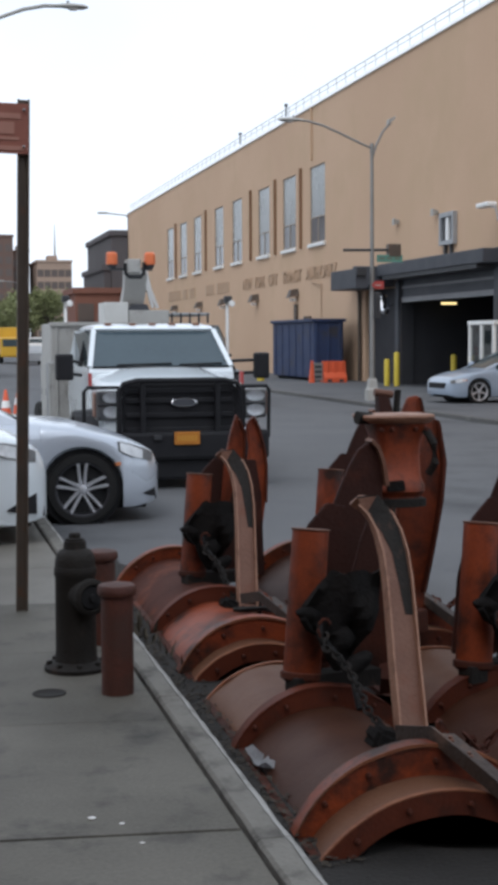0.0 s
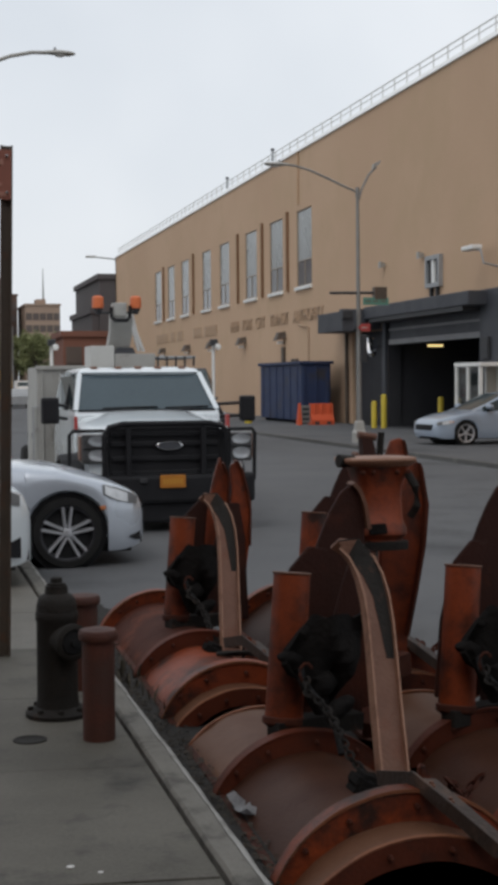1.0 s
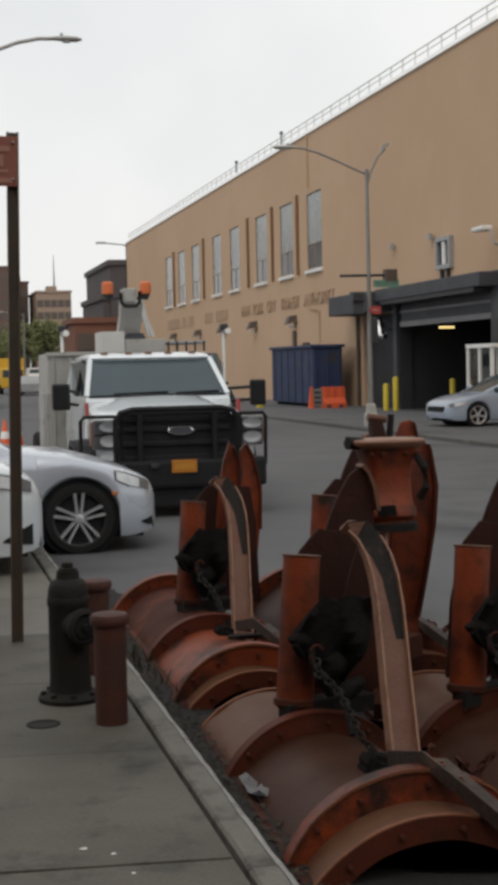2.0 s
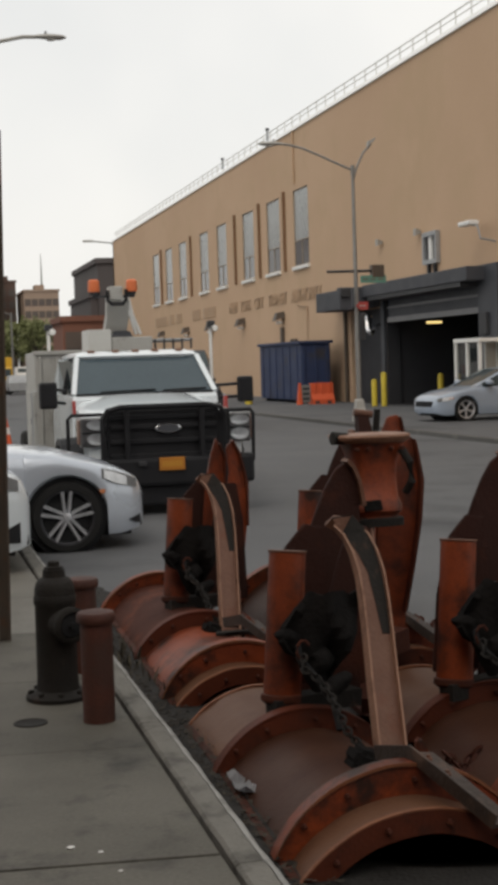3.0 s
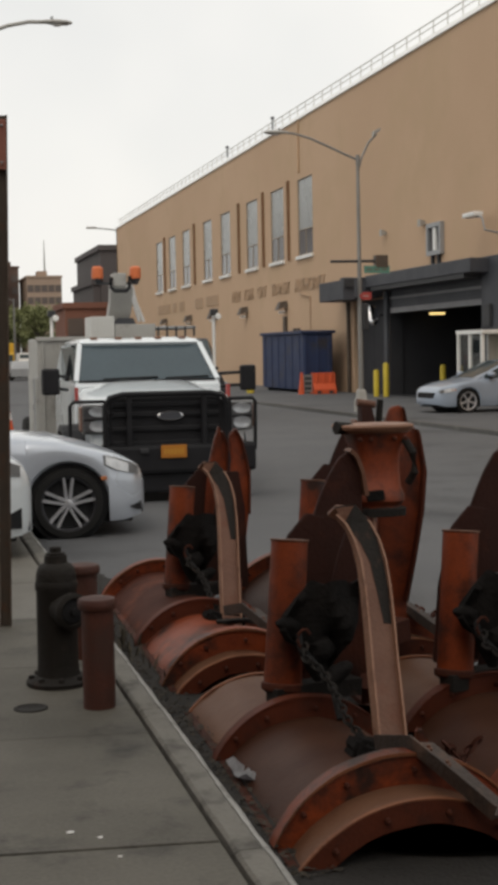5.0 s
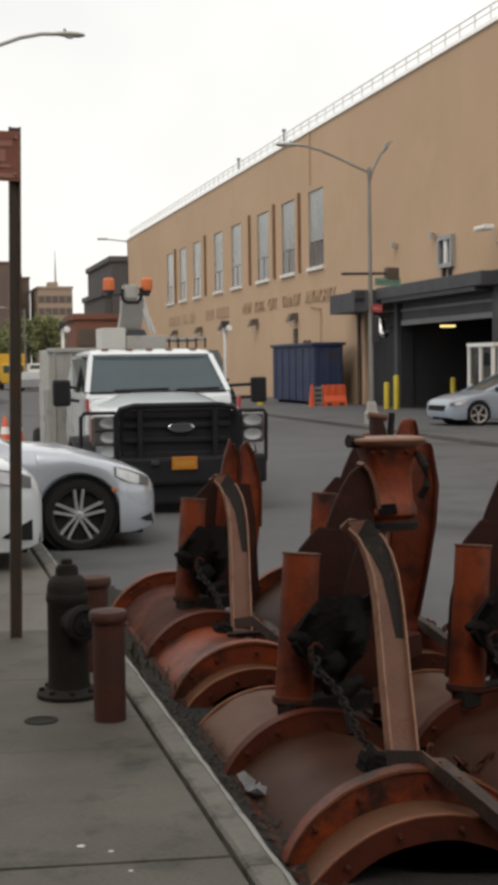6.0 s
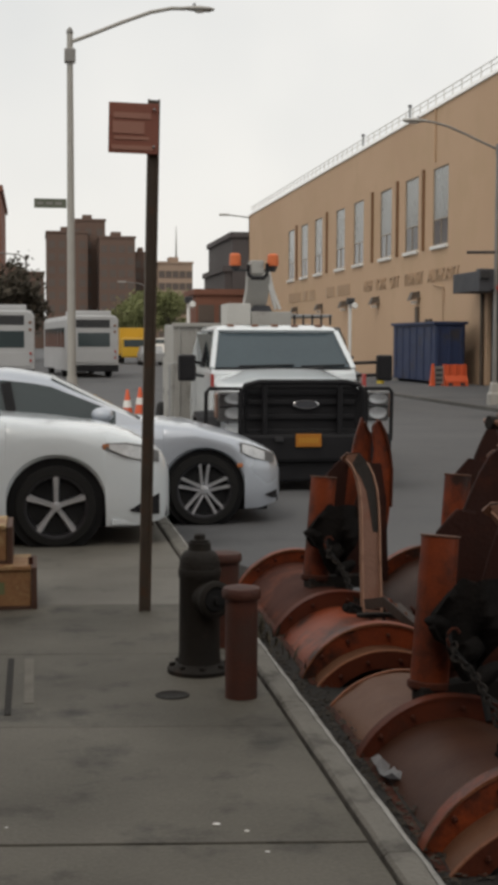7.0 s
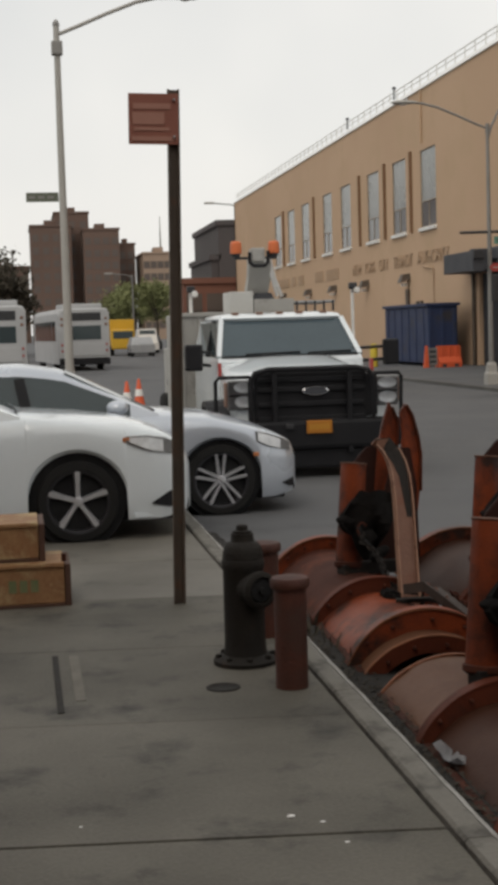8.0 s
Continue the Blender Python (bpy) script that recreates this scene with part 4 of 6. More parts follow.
def wheel(parent, x, y, z, r, width, spokes, style, side):
    """A wheel with its face towards side (-1 or 1 along y)."""
    m = Matrix.Translation((x, y, z)) @ Matrix.Rotation(radians(90 if side < 0 else -90), 4, "X")
    w = width / 2
    rim_r = r * 0.77
    e = new("wheel")
    e.parent = parent
    part("tyre", lathe([(rim_r, -w), (r * 0.95, -w), (r, -w * 0.7), (r, w * 0.7), (r * 0.965, w), (r * 0.8, w * 1.03), (rim_r, w * 0.96), (rim_r - 0.012, w * 0.4)], 40, None, m), TYRE, e, "", True)
    rim = part("rim", lathe([(rim_r - 0.03, -w * 0.9), (rim_r - 0.03, w * 0.3), (rim_r - 0.02, w * 0.95), (rim_r + 0.004, w * 1.0), (rim_r - 0.004, w * 0.9), (rim_r - 0.034, w * 0.3), (0.05, w * 0.2)], 40, None, m), ALLOY_DARK if style else ALLOY, e, "", True)
    bm = bmesh.new()
    for k in range(spokes):
        for off in ((-0.17, 0.17) if style == 2 else (0.0,)):
            a = 2 * math.pi * k / spokes + math.pi / 2
            q = m @ Matrix.Rotation(a, 4, "Z")
            wi, wo = (0.022, 0.02) if style == 2 else (0.024, 0.036)
            i0 = Vector((0.03, off * 0.1, 0))
            o0 = Vector(((rim_r - 0.008) * math.cos(off), (rim_r - 0.008) * math.sin(off), 0))
            d = (o0 - i0).normalized()
            n = Vector((-d.y, d.x, 0))
            rings = []
            for s, ww, hh in ((0, wi, w * 0.86), (0.5, (wi + wo) * 0.42, w * 0.9), (1, wo, w * 0.98)):
                c = i0.lerp(o0, s)
                rings.append([q @ Vector((c.x + n.x * u, c.y + n.y * u, v)) for u, v in ((-ww, hh - 0.035), (-ww * 0.6, hh), (ww * 0.6, hh), (ww, hh - 0.035))])
            loft(rings, bm)
    part("spokes", bm, ALLOY, rim)
    part("hub_cap", lathe([(0.045, w * 0.6), (0.042, w * 0.9), (0.024, w * 0.95)], 20, None, m), ALLOY, rim, "", True)
    part("brake_disc", lathe([(0.15, w * 0.05), (0.15, w * 0.12), (0.06, w * 0.14)], 24, None, m), GREY_METAL, rim)
    return e


def sedan(name, label, paint, at, hub_r, top, nose, tail, wheelbase, half, arch, roof, style, spokes, head, ride=0.17, group="", fog=1.0):
    """A saloon facing +x, its origin on the ground under the front axle at the near side. top: (x, z) along bonnet, belt and boot; roof: (x, z) from windscreen foot over the roof to the rear window's foot."""
    e = thing(name, label, "car", at, group=group)
    xs = sorted({round(v, 4) for v in list(np.linspace(tail, nose, 70)) + [a + arch * c for a in (0, -wheelbase) for c in (-1, -0.98, -0.92, -0.8, -0.65, -0.45, -0.2, 0.2, 0.45, 0.65, 0.8, 0.92, 0.98, 1)]})
    tx, tz = zip(*sorted(top))
    rings = []
    for x in xs:
        f = min(1.0, (nose - x) / 0.55)
        b = min(1.0, (x - tail) / 0.5)
        w = half * (0.66 + 0.34 * math.sqrt(max(0, 1 - (1 - f) ** 2))) * (0.8 + 0.2 * math.sqrt(max(0, 1 - (1 - b) ** 2)))
        t = float(np.interp(x, tx, tz))
        low = ride + 0.06 * (1 - min(1, f * 2.2)) + 0.05 * (1 - b)
        bulge = 0.0
        for a in (0, -wheelbase):
            d = abs(x - a)
            if d < arch:
                low = max(low, hub_r + math.sqrt(arch * arch - d * d) - 0.005)
            bulge = max(bulge, 0.018 * max(0, 1 - (d / (arch * 1.35)) ** 2))
        t = max(t, low + 0.03)
        h = t - low
        crown = 0.035 * min(1, f * 1.5)
        side = [(w - 0.03, 0.0), (w - 0.004 + bulge, 0.12), (w + bulge, 0.35), (w + bulge * 0.8, 0.6), (w - 0.006 + bulge * 0.3, 0.8), (w - 0.03, 0.92), (w - 0.075, 0.98), (w - 0.16, 1.0 + crown * 0.15 / max(h, 0.05)), (w * 0.5, 1.0 + crown * 0.8 / max(h, 0.05)), (0.0, 1.0 + crown / max(h, 0.05))]
        pts = [(u, low + h * v) for u, v in side]
        rings.append([(x, half - u, z) for u, z in pts] + [(x, half + u, z) for u, z in pts[-2::-1]])
    bm = bmesh.new()
    vr = [[bm.verts.new(p) for p in ring] for ring in rings]
    for a, b in zip(vr, vr[1:]):
        for k in range(len(a) - 1):
            bm.faces.new((a[k], a[k + 1], b[k + 1], b[k]))
    bm.faces.new(vr[0])
    bm.faces.new(vr[-1][::-1])
    bmesh.ops.recalc_face_normals(bm, faces=bm.faces)
    body = part("body", bm, paint, e, "", True)
    part("underbody", box(tail + 0.12, nose - 0.15, 0.16, 2 * half - 0.16, ride - 0.02, 0.52), BLACK, e)
    for a in (0, -wheelbase):
        m = Matrix.Translation((a, half, hub_r)) @ Matrix.Rotation(radians(90), 4, "X")
        part("wheel_arch", lathe([(arch - 0.012, -half + 0.05), (arch - 0.012, half - 0.05)], 36, None, m), BLACK, e, "black wheel arch lining")
        for y, s in ((0.115, -1), (2 * half - 0.115, 1)):
            wheel(e, a, y, hub_r, hub_r, 0.23, spokes, style, s)
    # cabin
    rx, rz = zip(*sorted(roof))
    belt = lambda x: float(np.interp(x, tx, tz))
    cab = []
    cx = [v for v in np.linspace(rx[0], rx[-1], 40)]
    for x in cx:
        z1, z0 = float(np.interp(x, rx, rz)), belt(x) - 0.04
        g = max(0.0, z1 - z0)
        w0 = half - 0.075
        w1 = w0 - 0.3 * g
        cab.append([(x, half - w0, z0), (x, half - w1, z0 + g * 0.86), (x, half - w1 + 0.06, z0 + g * 0.95), (x, half - w1 * 0.6, z0 + g * 1.0), (x, half, z0 + g * 1.02),
                    (x, half + w1 * 0.6, z0 + g * 1.0), (x, half + w1 - 0.06, z0 + g * 0.95), (x, half + w1, z0 + g * 0.86), (x, half + w0, z0)])
    part("cabin_shell", loft(cab), paint, e, "", True)
    # side window, windscreen
    peak = max(rz)
    front = [x for x, z in sorted(roof, reverse=True)]
    for sgn in (-1, 1):
        out = []
        for x in np.linspace(rx[0] + 0.35, rx[-1] - 0.28, 16):
            z1, z0 = float(np.interp(x, rx, rz)), belt(x) - 0.04
            g = z1 - z0
            w0 = half - 0.075
            lo, hi = 0.1, 0.82
            out.append([(x, half + sgn * (w0 - 0.3 * g * v / 0.86 + d), z0 + g * v) for v, d in ((lo, 0.006), (hi, 0.006), (hi, -0.004), (lo, -0.004))])
        part("side_window", loft(out), DARK_WINDOW, e, "dark tinted side window")
        part("pillar", sweep([(rx[-1] - 1.28, half + sgn * (half - 0.066), belt(rx[-1] - 1.28)), (rx[-1] - 1.36, half + sgn * (half - 0.066 - 0.3 * 0.45), belt(rx[-1] - 1.3) + 0.42)], [(-0.05, -0.004), (0.05, -0.004), (0.05, 0.008), (-0.05, 0.008)], None, (0, sgn, 0)), CAR_BLACK, e)
    scr = []
    for v in np.linspace(0.06, 0.95, 8):
        x = rx[-1] + (rx[-2] - rx[-1]) * v
        z1 = float(np.interp(x, rx, rz))
        z0 = belt(x) - 0.04
        ww = half - 0.14 - 0.3 * (z1 - z0)
        scr.append([(x + 0.006, half + u * ww, z1 + 0.012 + 0.02 * (z1 - z0) - 0.03 * abs(u) ** 3) for u in (-1, -0.5, 0, 0.5, 1)] + [(x - 0.01, half + u * ww, z1 - 0.01) for u in (1, 0, -1)])
    part("windscreen", loft(scr), DARK_WINDOW, e, "dark sky-reflecting windscreen")
    # lamps, mirror, grille
    for sgn in (-1, 1):
        pts = []
        for x, z0, z1 in head:
            f = min(1.0, (nose - x) / 0.55)
            w = half * (0.66 + 0.34 * math.sqrt(max(0, 1 - (1 - f) ** 2)))
            pts.append([(x, half + sgn * (w + 0.012), z0), (x, half + sgn * (w + 0.005), z1), (x, half + sgn * (w - 0.09), z1 + 0.012), (x, half + sgn * (w - 0.09), z0)])
        lampbody = part("headlight", loft(pts), LAMP_HOUSING, e, "clear headlight with grey surround", True)
        inner = [[(a[0] * 0.86 + b[0] * 0.14, half + (a[1] - half) * 1.012, z0 + (z1 - z0) * f) for a, f in ((q[0], 0.07), (q[1], 0.92), (q[2], 0.92), (q[3], 0.07))] for q, b, z0, z1 in ((pts[0], pts[1][0], head[0][1], head[0][2]), (pts[1], pts[1][0], head[1][1], head[1][2]), (pts[2], pts[1][0], head[2][1], head[2][2]))]
        part("reflector", loft(inner), LAMP_INNER, lampbody, "bright lamp reflector", True)
        mid = head[len(head) // 2]
        f = min(1.0, (nose - mid[0]) / 0.55)
        w = half * (0.66 + 0.34 * math.sqrt(max(0, 1 - (1 - f) ** 2)))
        mk = head[0][1] - (0.0 if fog == 1.0 else 0.15)
        part("marker", box(head[0][0] - 0.03, head[0][0] + (0.1 if fog == 1.0 else 0.03), half + sgn * half - 0.008, half + sgn * half + 0.008, mk, mk + 0.045, 0.012), AMBER, lampbody, "amber side marker")
        mz = belt(rx[-1] - 0.5) + 0.06
        bmm = bmesh.new()
        bmesh.ops.create_icosphere(bmm, subdivisions=3, radius=1.0, matrix=Matrix.Translation((rx[-1] - 0.42, half + sgn * (half + 0.06), mz + 0.05)) @ Matrix.Diagonal((0.11, 0.12, 0.075, 1)))
        mir = part("door_mirror", bmm, paint, e, "", True)
        part("mirror_arm", box(rx[-1] - 0.5, rx[-1] - 0.34, *sorted((half + sgn * (half - 0.1), half + sgn * (half + 0.02))), mz - 0.02, mz + 0.02, 0.01), CAR_BLACK, mir)
    grille = part("grille", box(nose - 0.05, nose + 0.006, half - 0.5, half + 0.5, ride + 0.22, ride + 0.38, 0.02), CAR_BLACK, e)
    part("lower_intake", box(nose - 0.16, nose - 0.02, 0.25, 2 * half - 0.25, ride + 0.05, ride + 0.15, 0.02), CAR_BLACK, e)
    if fog == 1.0:
        part("splitter", sweep([(nose - 0.52, 0.02, ride + 0.04), (nose - 0.3, 0.09, ride + 0.035), (nose - 0.12, 0.25, ride + 0.035), (nose - 0.0, half * 0.7, ride + 0.035)], [(-0.03, -0.02), (0.03, -0.02), (0.03, 0.02), (-0.03, 0.02)]), paint, e)
    part("wiper", rod((rx[-1] - 0.02, half - 0.5, belt(rx[-1]) + 0.03), (rx[-1] - 0.1, half + 0.3, belt(rx[-1]) + 0.06), 0.012), CAR_BLACK, e)
    rec = []
    for x, z0, z1 in ((nose - 0.36 * fog, ride + 0.13, ride + 0.14), (nose - 0.22 * fog, ride + 0.1, ride + 0.1 + 0.12 * fog), (nose - 0.1 * fog, ride + 0.09, ride + 0.09 + 0.18 * fog)):
        w = half * (0.66 + 0.34 * math.sqrt(max(0, 1 - (1 - min(1.0, (nose - x) / 0.55)) ** 2)))
        rec.append([(x, half - w - 0.012, z0), (x, half - w - 0.012, z1), (x, half - w + 0.05, z1), (x, half - w + 0.05, z0)])
    part("fog_recess", loft(rec), CAR_BLACK, e, "black fog lamp recess")
    # shut lines of door and bonnet
    dx = rx[-1] - 0.32
    part("door_seam", box(dx - 0.006, dx + 0.006, -0.003, 0.004, ride + 0.16, belt(dx) * 0.93), CAR_BLACK, e)
    part("door_handle", box(dx - 1.15, dx - 0.97, -0.022, 0.0, belt(dx) - 0.16, belt(dx) - 0.13, 0.006), paint, e)
    return e


DARK_WINDOW = material("tinted_window", (0.042, 0.058, 0.063), (0.053, 0.07, 0.075), 0.05, scale=1.0, fine=20, bump=0.0)


def build_cars():
    # white saloon on the pavement, silver saloon on the street behind it, silver hatch by the garage
    sedan("white_sedan", "white sedan parked across the pavement by the sign post", CAR_WHITE, (0.18, 11.78, 0.0), 0.345,
          [(0.985, 0.66), (0.965, 0.735), (0.9, 0.81), (0.75, 0.89), (0.45, 0.97), (0, 1.03), (-0.48, 1.07), (-1.2, 1.0), (-2.6, 1.02), (-3.5, 1.05), (-3.8, 0.95), (-3.85, 0.6)],
          0.985, -3.85, 2.75, 0.92, 0.42, [(-0.46, 1.08), (-1.3, 1.45), (-1.7, 1.5), (-2.4, 1.49), (-3.35, 1.08)], 1, 5,
          [(0.42, 0.83, 0.88), (0.6, 0.76, 0.88), (0.76, 0.73, 0.85), (0.88, 0.71, 0.8)])
    sedan("silver_sedan", "silver sedan parked across the street edge", CAR_SILVER, (1.685, 13.77, ROAD_Z), 0.355,
          [(0.815, 0.6), (0.79, 0.68), (0.72, 0.735), (0.56, 0.8), (0.3, 0.885), (-0.08, 0.985), (-0.6, 1.03), (-1.4, 1.0), (-3.0, 1.03), (-3.9, 1.06), (-4.1, 0.95), (-4.15, 0.6)],
          0.815, -4.15, 2.97, 0.93, 0.415, [(-0.6, 1.04), (-1.55, 1.5), (-1.95, 1.56), (-2.7, 1.55), (-3.6, 1.08)], 2, 5,
          [(0.36, 0.73, 0.83), (0.5, 0.67, 0.795), (0.64, 0.64, 0.745), (0.73, 0.62, 0.7)], 0.16, "", 0.5)
    c = sedan("silver_sedan", "small silver sedan parked outside the garage door", CIVIC_SILVER, (0, 0, 0), 0.315,
          [(0.85, 0.4), (0.82, 0.55), (0.7, 0.68), (0.3, 0.8), (-0.3, 0.9), (-1.2, 0.92), (-2.4, 0.95), (-2.9, 1.0), (-3.05, 0.9), (-3.1, 0.6)],
          0.86, -3.1, 2.45, 0.87, 0.36, [(-0.25, 0.9), (-1.25, 1.38), (-1.7, 1.43), (-2.2, 1.41), (-3.0, 1.0)], 0, 5,
          [(0.4, 0.6, 0.66), (0.55, 0.56, 0.66), (0.7, 0.55, 0.64), (0.78, 0.53, 0.6)], 0.17)
    c.matrix_basis = pose(14.73, 36.28, 0.0, 0, 0, 184)


def build_truck():
    e = thing("utility_truck", "white utility bucket truck with black grille guard and orange beacons", "truck", (3.215, 16.74, ROAD_Z))
    Z = -ROAD_Z
    L = lambda x: x - 3.215
    Y = lambda y: y - 16.74
    # bonnet and wings: sections from front to cowl
    rings = []
    for y, hw, z, zs in ((0.2, 0.93, 1.16, 0.95), (0.24, 0.97, 1.25, 1.0), (0.45, 0.985, 1.31, 1.02), (0.9, 0.99, 1.37, 1.05), (1.35, 0.985, 1.42, 1.08), (1.6, 0.97, 1.45, 1.1)):
        rings.append([(-hw, y, zs - 0.45), (-hw - 0.01, y, zs), (-hw + 0.02, y, z - 0.13), (-hw + 0.1, y, z - 0.06), (-hw * 0.7, y, z - 0.025), (-hw * 0.55, y, z + 0.02), (-hw * 0.3, y, z + 0.03), (0, y, z + 0.035),
                      (hw * 0.3, y, z + 0.03), (hw * 0.55, y, z + 0.02), (hw * 0.7, y, z - 0.025), (hw - 0.1, y, z - 0.06), (hw - 0.02, y, z - 0.13), (hw + 0.01, y, zs), (hw, y, zs - 0.45)])
    part("bonnet", loft(rings), CAR_WHITE, e, "white bonnet", True)
    # cab
    cab = []
    for z, y0, y1, hw in ((0.45, 1.55, 3.9, 0.99), (1.0, 1.55, 3.9, 1.005), (1.42, 1.58, 3.9, 0.985), (1.48, 1.62, 3.9, 0.97)):
        cab.append([(-hw, y0, z), (hw, y0, z), (hw, y1, z), (-hw, y1, z)])
    part("cab_body", loft(cab), CAR_WHITE, e)
    roof = []
    for z, y0, y1, hw in ((1.96, 2.2, 3.86, 0.83), (2.0, 2.16, 3.88, 0.845), (2.04, 2.24, 3.86, 0.82), (2.065, 2.4, 3.7, 0.72), (2.075, 2.6, 3.5, 0.5)):
        roof.append([(-hw, y0 + 0.05, z), (-hw * 0.8, y0, z), (hw * 0.8, y0, z), (hw, y0 + 0.05, z), (hw, y1, z), (-hw, y1, z)])
    part("cab_roof", loft(roof), CAR_WHITE, e, "", True)
    for s in (-1, 1):
        part("pillar", sweep([(s * 0.965, 1.64, 1.48), (s * 0.84, 2.2, 1.975)], [(-0.032, -0.03), (0.032, -0.03), (0.032, 0.03), (-0.032, 0.03)], None, (0, -1, 0)), CAR_WHITE, e)
        part("pillar", sweep([(s * 0.965, 3.84, 1.48), (s * 0.85, 3.84, 1.975)], [(-0.05, -0.05), (0.05, -0.05), (0.05, 0.05), (-0.05, 0.05)], None, (0, -1, 0)), CAR_WHITE, e)
        part("pillar", sweep([(s * 0.965, 2.75, 1.48), (s * 0.85, 2.75, 1.975)], [(-0.03, -0.04), (0.03, -0.04), (0.03, 0.04), (-0.03, 0.04)], None, (0, -1, 0)), CAR_BLACK, e)
        part("side_window", plate([(1.75, 1.49), (3.78, 1.49), (3.78, 1.95), (2.25, 1.95)], 0.01, Matrix.Translation((s * 0.905, 0, 0)) @ Matrix(((0, 0, 1, 0), (1, 0, 0, 0), (0, 1, 0, 0), (0, 0, 0, 1))) @ Matrix.Rotation(0, 4, "X")), DARK_WINDOW, e)
    part("windscreen", loft([[(-0.93, 1.655, 1.5), (0.93, 1.655, 1.5), (0.93, 1.665, 1.5), (-0.93, 1.665, 1.5)], [(-0.81, 2.2, 1.965), (0.81, 2.2, 1.965), (0.81, 2.21, 1.965), (-0.81, 2.21, 1.965)]]), TRUCK_SCREEN, e, "grey-green windscreen")
    part("screen_surround", sweep([(-0.93, 1.63, 1.485), (0.93, 1.63, 1.485)], [(-0.03, -0.012), (0.03, -0.012), (0.03, 0.012), (-0.03, 0.012)]), CAR_BLACK, e)
    part("wiper", rod((-0.6, 1.63, 1.515), (0.15, 1.67, 1.53), 0.012), CAR_BLACK, e)
    part("wiper", rod((0.25, 1.63, 1.515), (0.85, 1.67, 1.53), 0.012), CAR_BLACK, e)
    part("paper_on_dash", box(0.5, 0.72, 1.7, 1.76, 1.5, 1.52), PAPER, e)
    part("dashboard", box(-0.9, 0.9, 1.75, 2.2, 1.3, 1.47, 0.03), CABIN, e)
    for x in (-0.42, 0.42):
        part("seat", box(x - 0.25, x + 0.25, 2.75, 2.92, 1.0, 1.85, 0.06), CABIN, e)
    for x in (-0.62, -0.28, 0.0, 0.28, 0.62):
        part("roof_marker", box(x - 0.045, x + 0.045, 2.28, 2.42, 2.045, 2.082, 0.012), AMBER_DARK, e, "dark amber roof marker")
    # front: grille, guard, lamps, bumper
    grille = part("grille", box(-0.66, 0.76, 0.1, 0.24, 0.55, 1.32, 0.03), CAR_BLACK, e, "black slatted grille")
    for z in (0.74, 0.92, 1.1, 1.22):
        part("grille_bar", box(-0.62, 0.72, 0.06, 0.099, z - 0.03, z + 0.03, 0.012), CAR_BLACK, grille)
    bm = lathe([(1.0, 0.0), (1.0, 0.5), (0.9, 1.0)], 28, None, Matrix.Translation((0.1, 0.058, 1.075)) @ Matrix.Rotation(radians(90), 4, "X") @ Matrix.Diagonal((0.165, 0.062, 0.02, 1)))
    badge = part("badge", bm, CHROME, grille, "plain silver oval badge", True)
    part("badge_face", lathe([(1.0, 0.0), (1.0, 1.0)], 28, None, Matrix.Translation((0.1, 0.037, 1.075)) @ Matrix.Rotation(radians(90), 4, "X") @ Matrix.Diagonal((0.14, 0.047, 0.006, 1))), SLATE_PAINT, badge)
    guard = part("grille_guard", pipe([(-0.72, 0.02, 0.3), (-0.72, 0.0, 1.22), (-0.66, 0.0, 1.31), (-0.5, 0.0, 1.35), (0.6, 0.0, 1.35), (0.76, 0.0, 1.31), (0.82, 0.0, 1.22), (0.82, 0.02, 0.3)], 0.035), CAR_BLACK, e, "black tube grille guard")
    for x in (-0.42, 0.52):
        part("guard_upright", box(x - 0.03, x + 0.03, -0.01, 0.04, 0.3, 1.34, 0.01), CAR_BLACK, guard)
    for s, x0, x1 in ((-1, -1.14, -0.72), (1, 0.82, 1.19)):
        part("guard_hoop", pipe([(x0 if s < 0 else x1, 0.1, 0.62), (x0 if s < 0 else x1, 0.06, 1.22), (x0 + 0.04 if s < 0 else x1 - 0.04, 0.04, 1.27), (x1 if s < 0 else x0, 0.0, 1.27)], 0.024), CAR_BLACK, guard)
    for s, x0, x1 in ((-1, -1.08, -0.68), (1, 0.79, 1.08)):
        h = part("headlight", box(x0, x1, 0.15, 0.3, 0.86, 1.23, 0.03), LAMP_HOUSING, e, "square clear headlight")
        for z, r in ((1.14, 0.062), (0.965, 0.07)):
            for x in (x0 + (x1 - x0) * 0.5,):
                part("reflector", lathe([(r, 0.0), (r * 0.98, 0.012), (r * 0.7, 0.004), (r * 0.25, 0.002)], 18, None, Matrix.Translation((x, 0.1499, z)) @ Matrix.Rotation(radians(90), 4, "X") @ Matrix.Diagonal((2.0 if z > 1.1 else 1.7, 1.05, 1, 1))), LAMP_INNER, h, "bright lamp bowl", True)
        part("lens", box(x0 + 0.01, x1 - 0.01, 0.135, 0.148, 0.88, 1.21, 0.004), LENS, h)
        part("lamp_divider", box(x0 + 0.02, x1 - 0.02, 0.149, 0.152, 1.03, 1.05), CAR_BLACK, h)
        part("turn_signal", box(x0 - 0.015 if s < 0 else x1 - 0.035, x0 + 0.035 if s < 0 else x1 + 0.015, 0.18, 0.4, 0.9, 1.2, 0.01), AMBER_DARK, h)
    part("lamp_surround", box(0.75, 0.9, 0.11, 0.22, 0.74, 1.27, 0.02), CAR_BLACK, e)
    part("bumper", box(-1.16, 1.18, -0.02, 0.28, 0.36, 0.72, 0.05), CAR_BLACK, e, "heavy black bumper")
    part("lower_valance", box(-1.05, 1.08, 0.05, 0.4, 0.12, 0.355, 0.03), CAR_BLACK, e)
    p = part("number_plate", box(-0.04, 0.28, -0.045, -0.025, 0.555, 0.715, 0.008), PLATE_YELLOW, e, "yellow number plate")
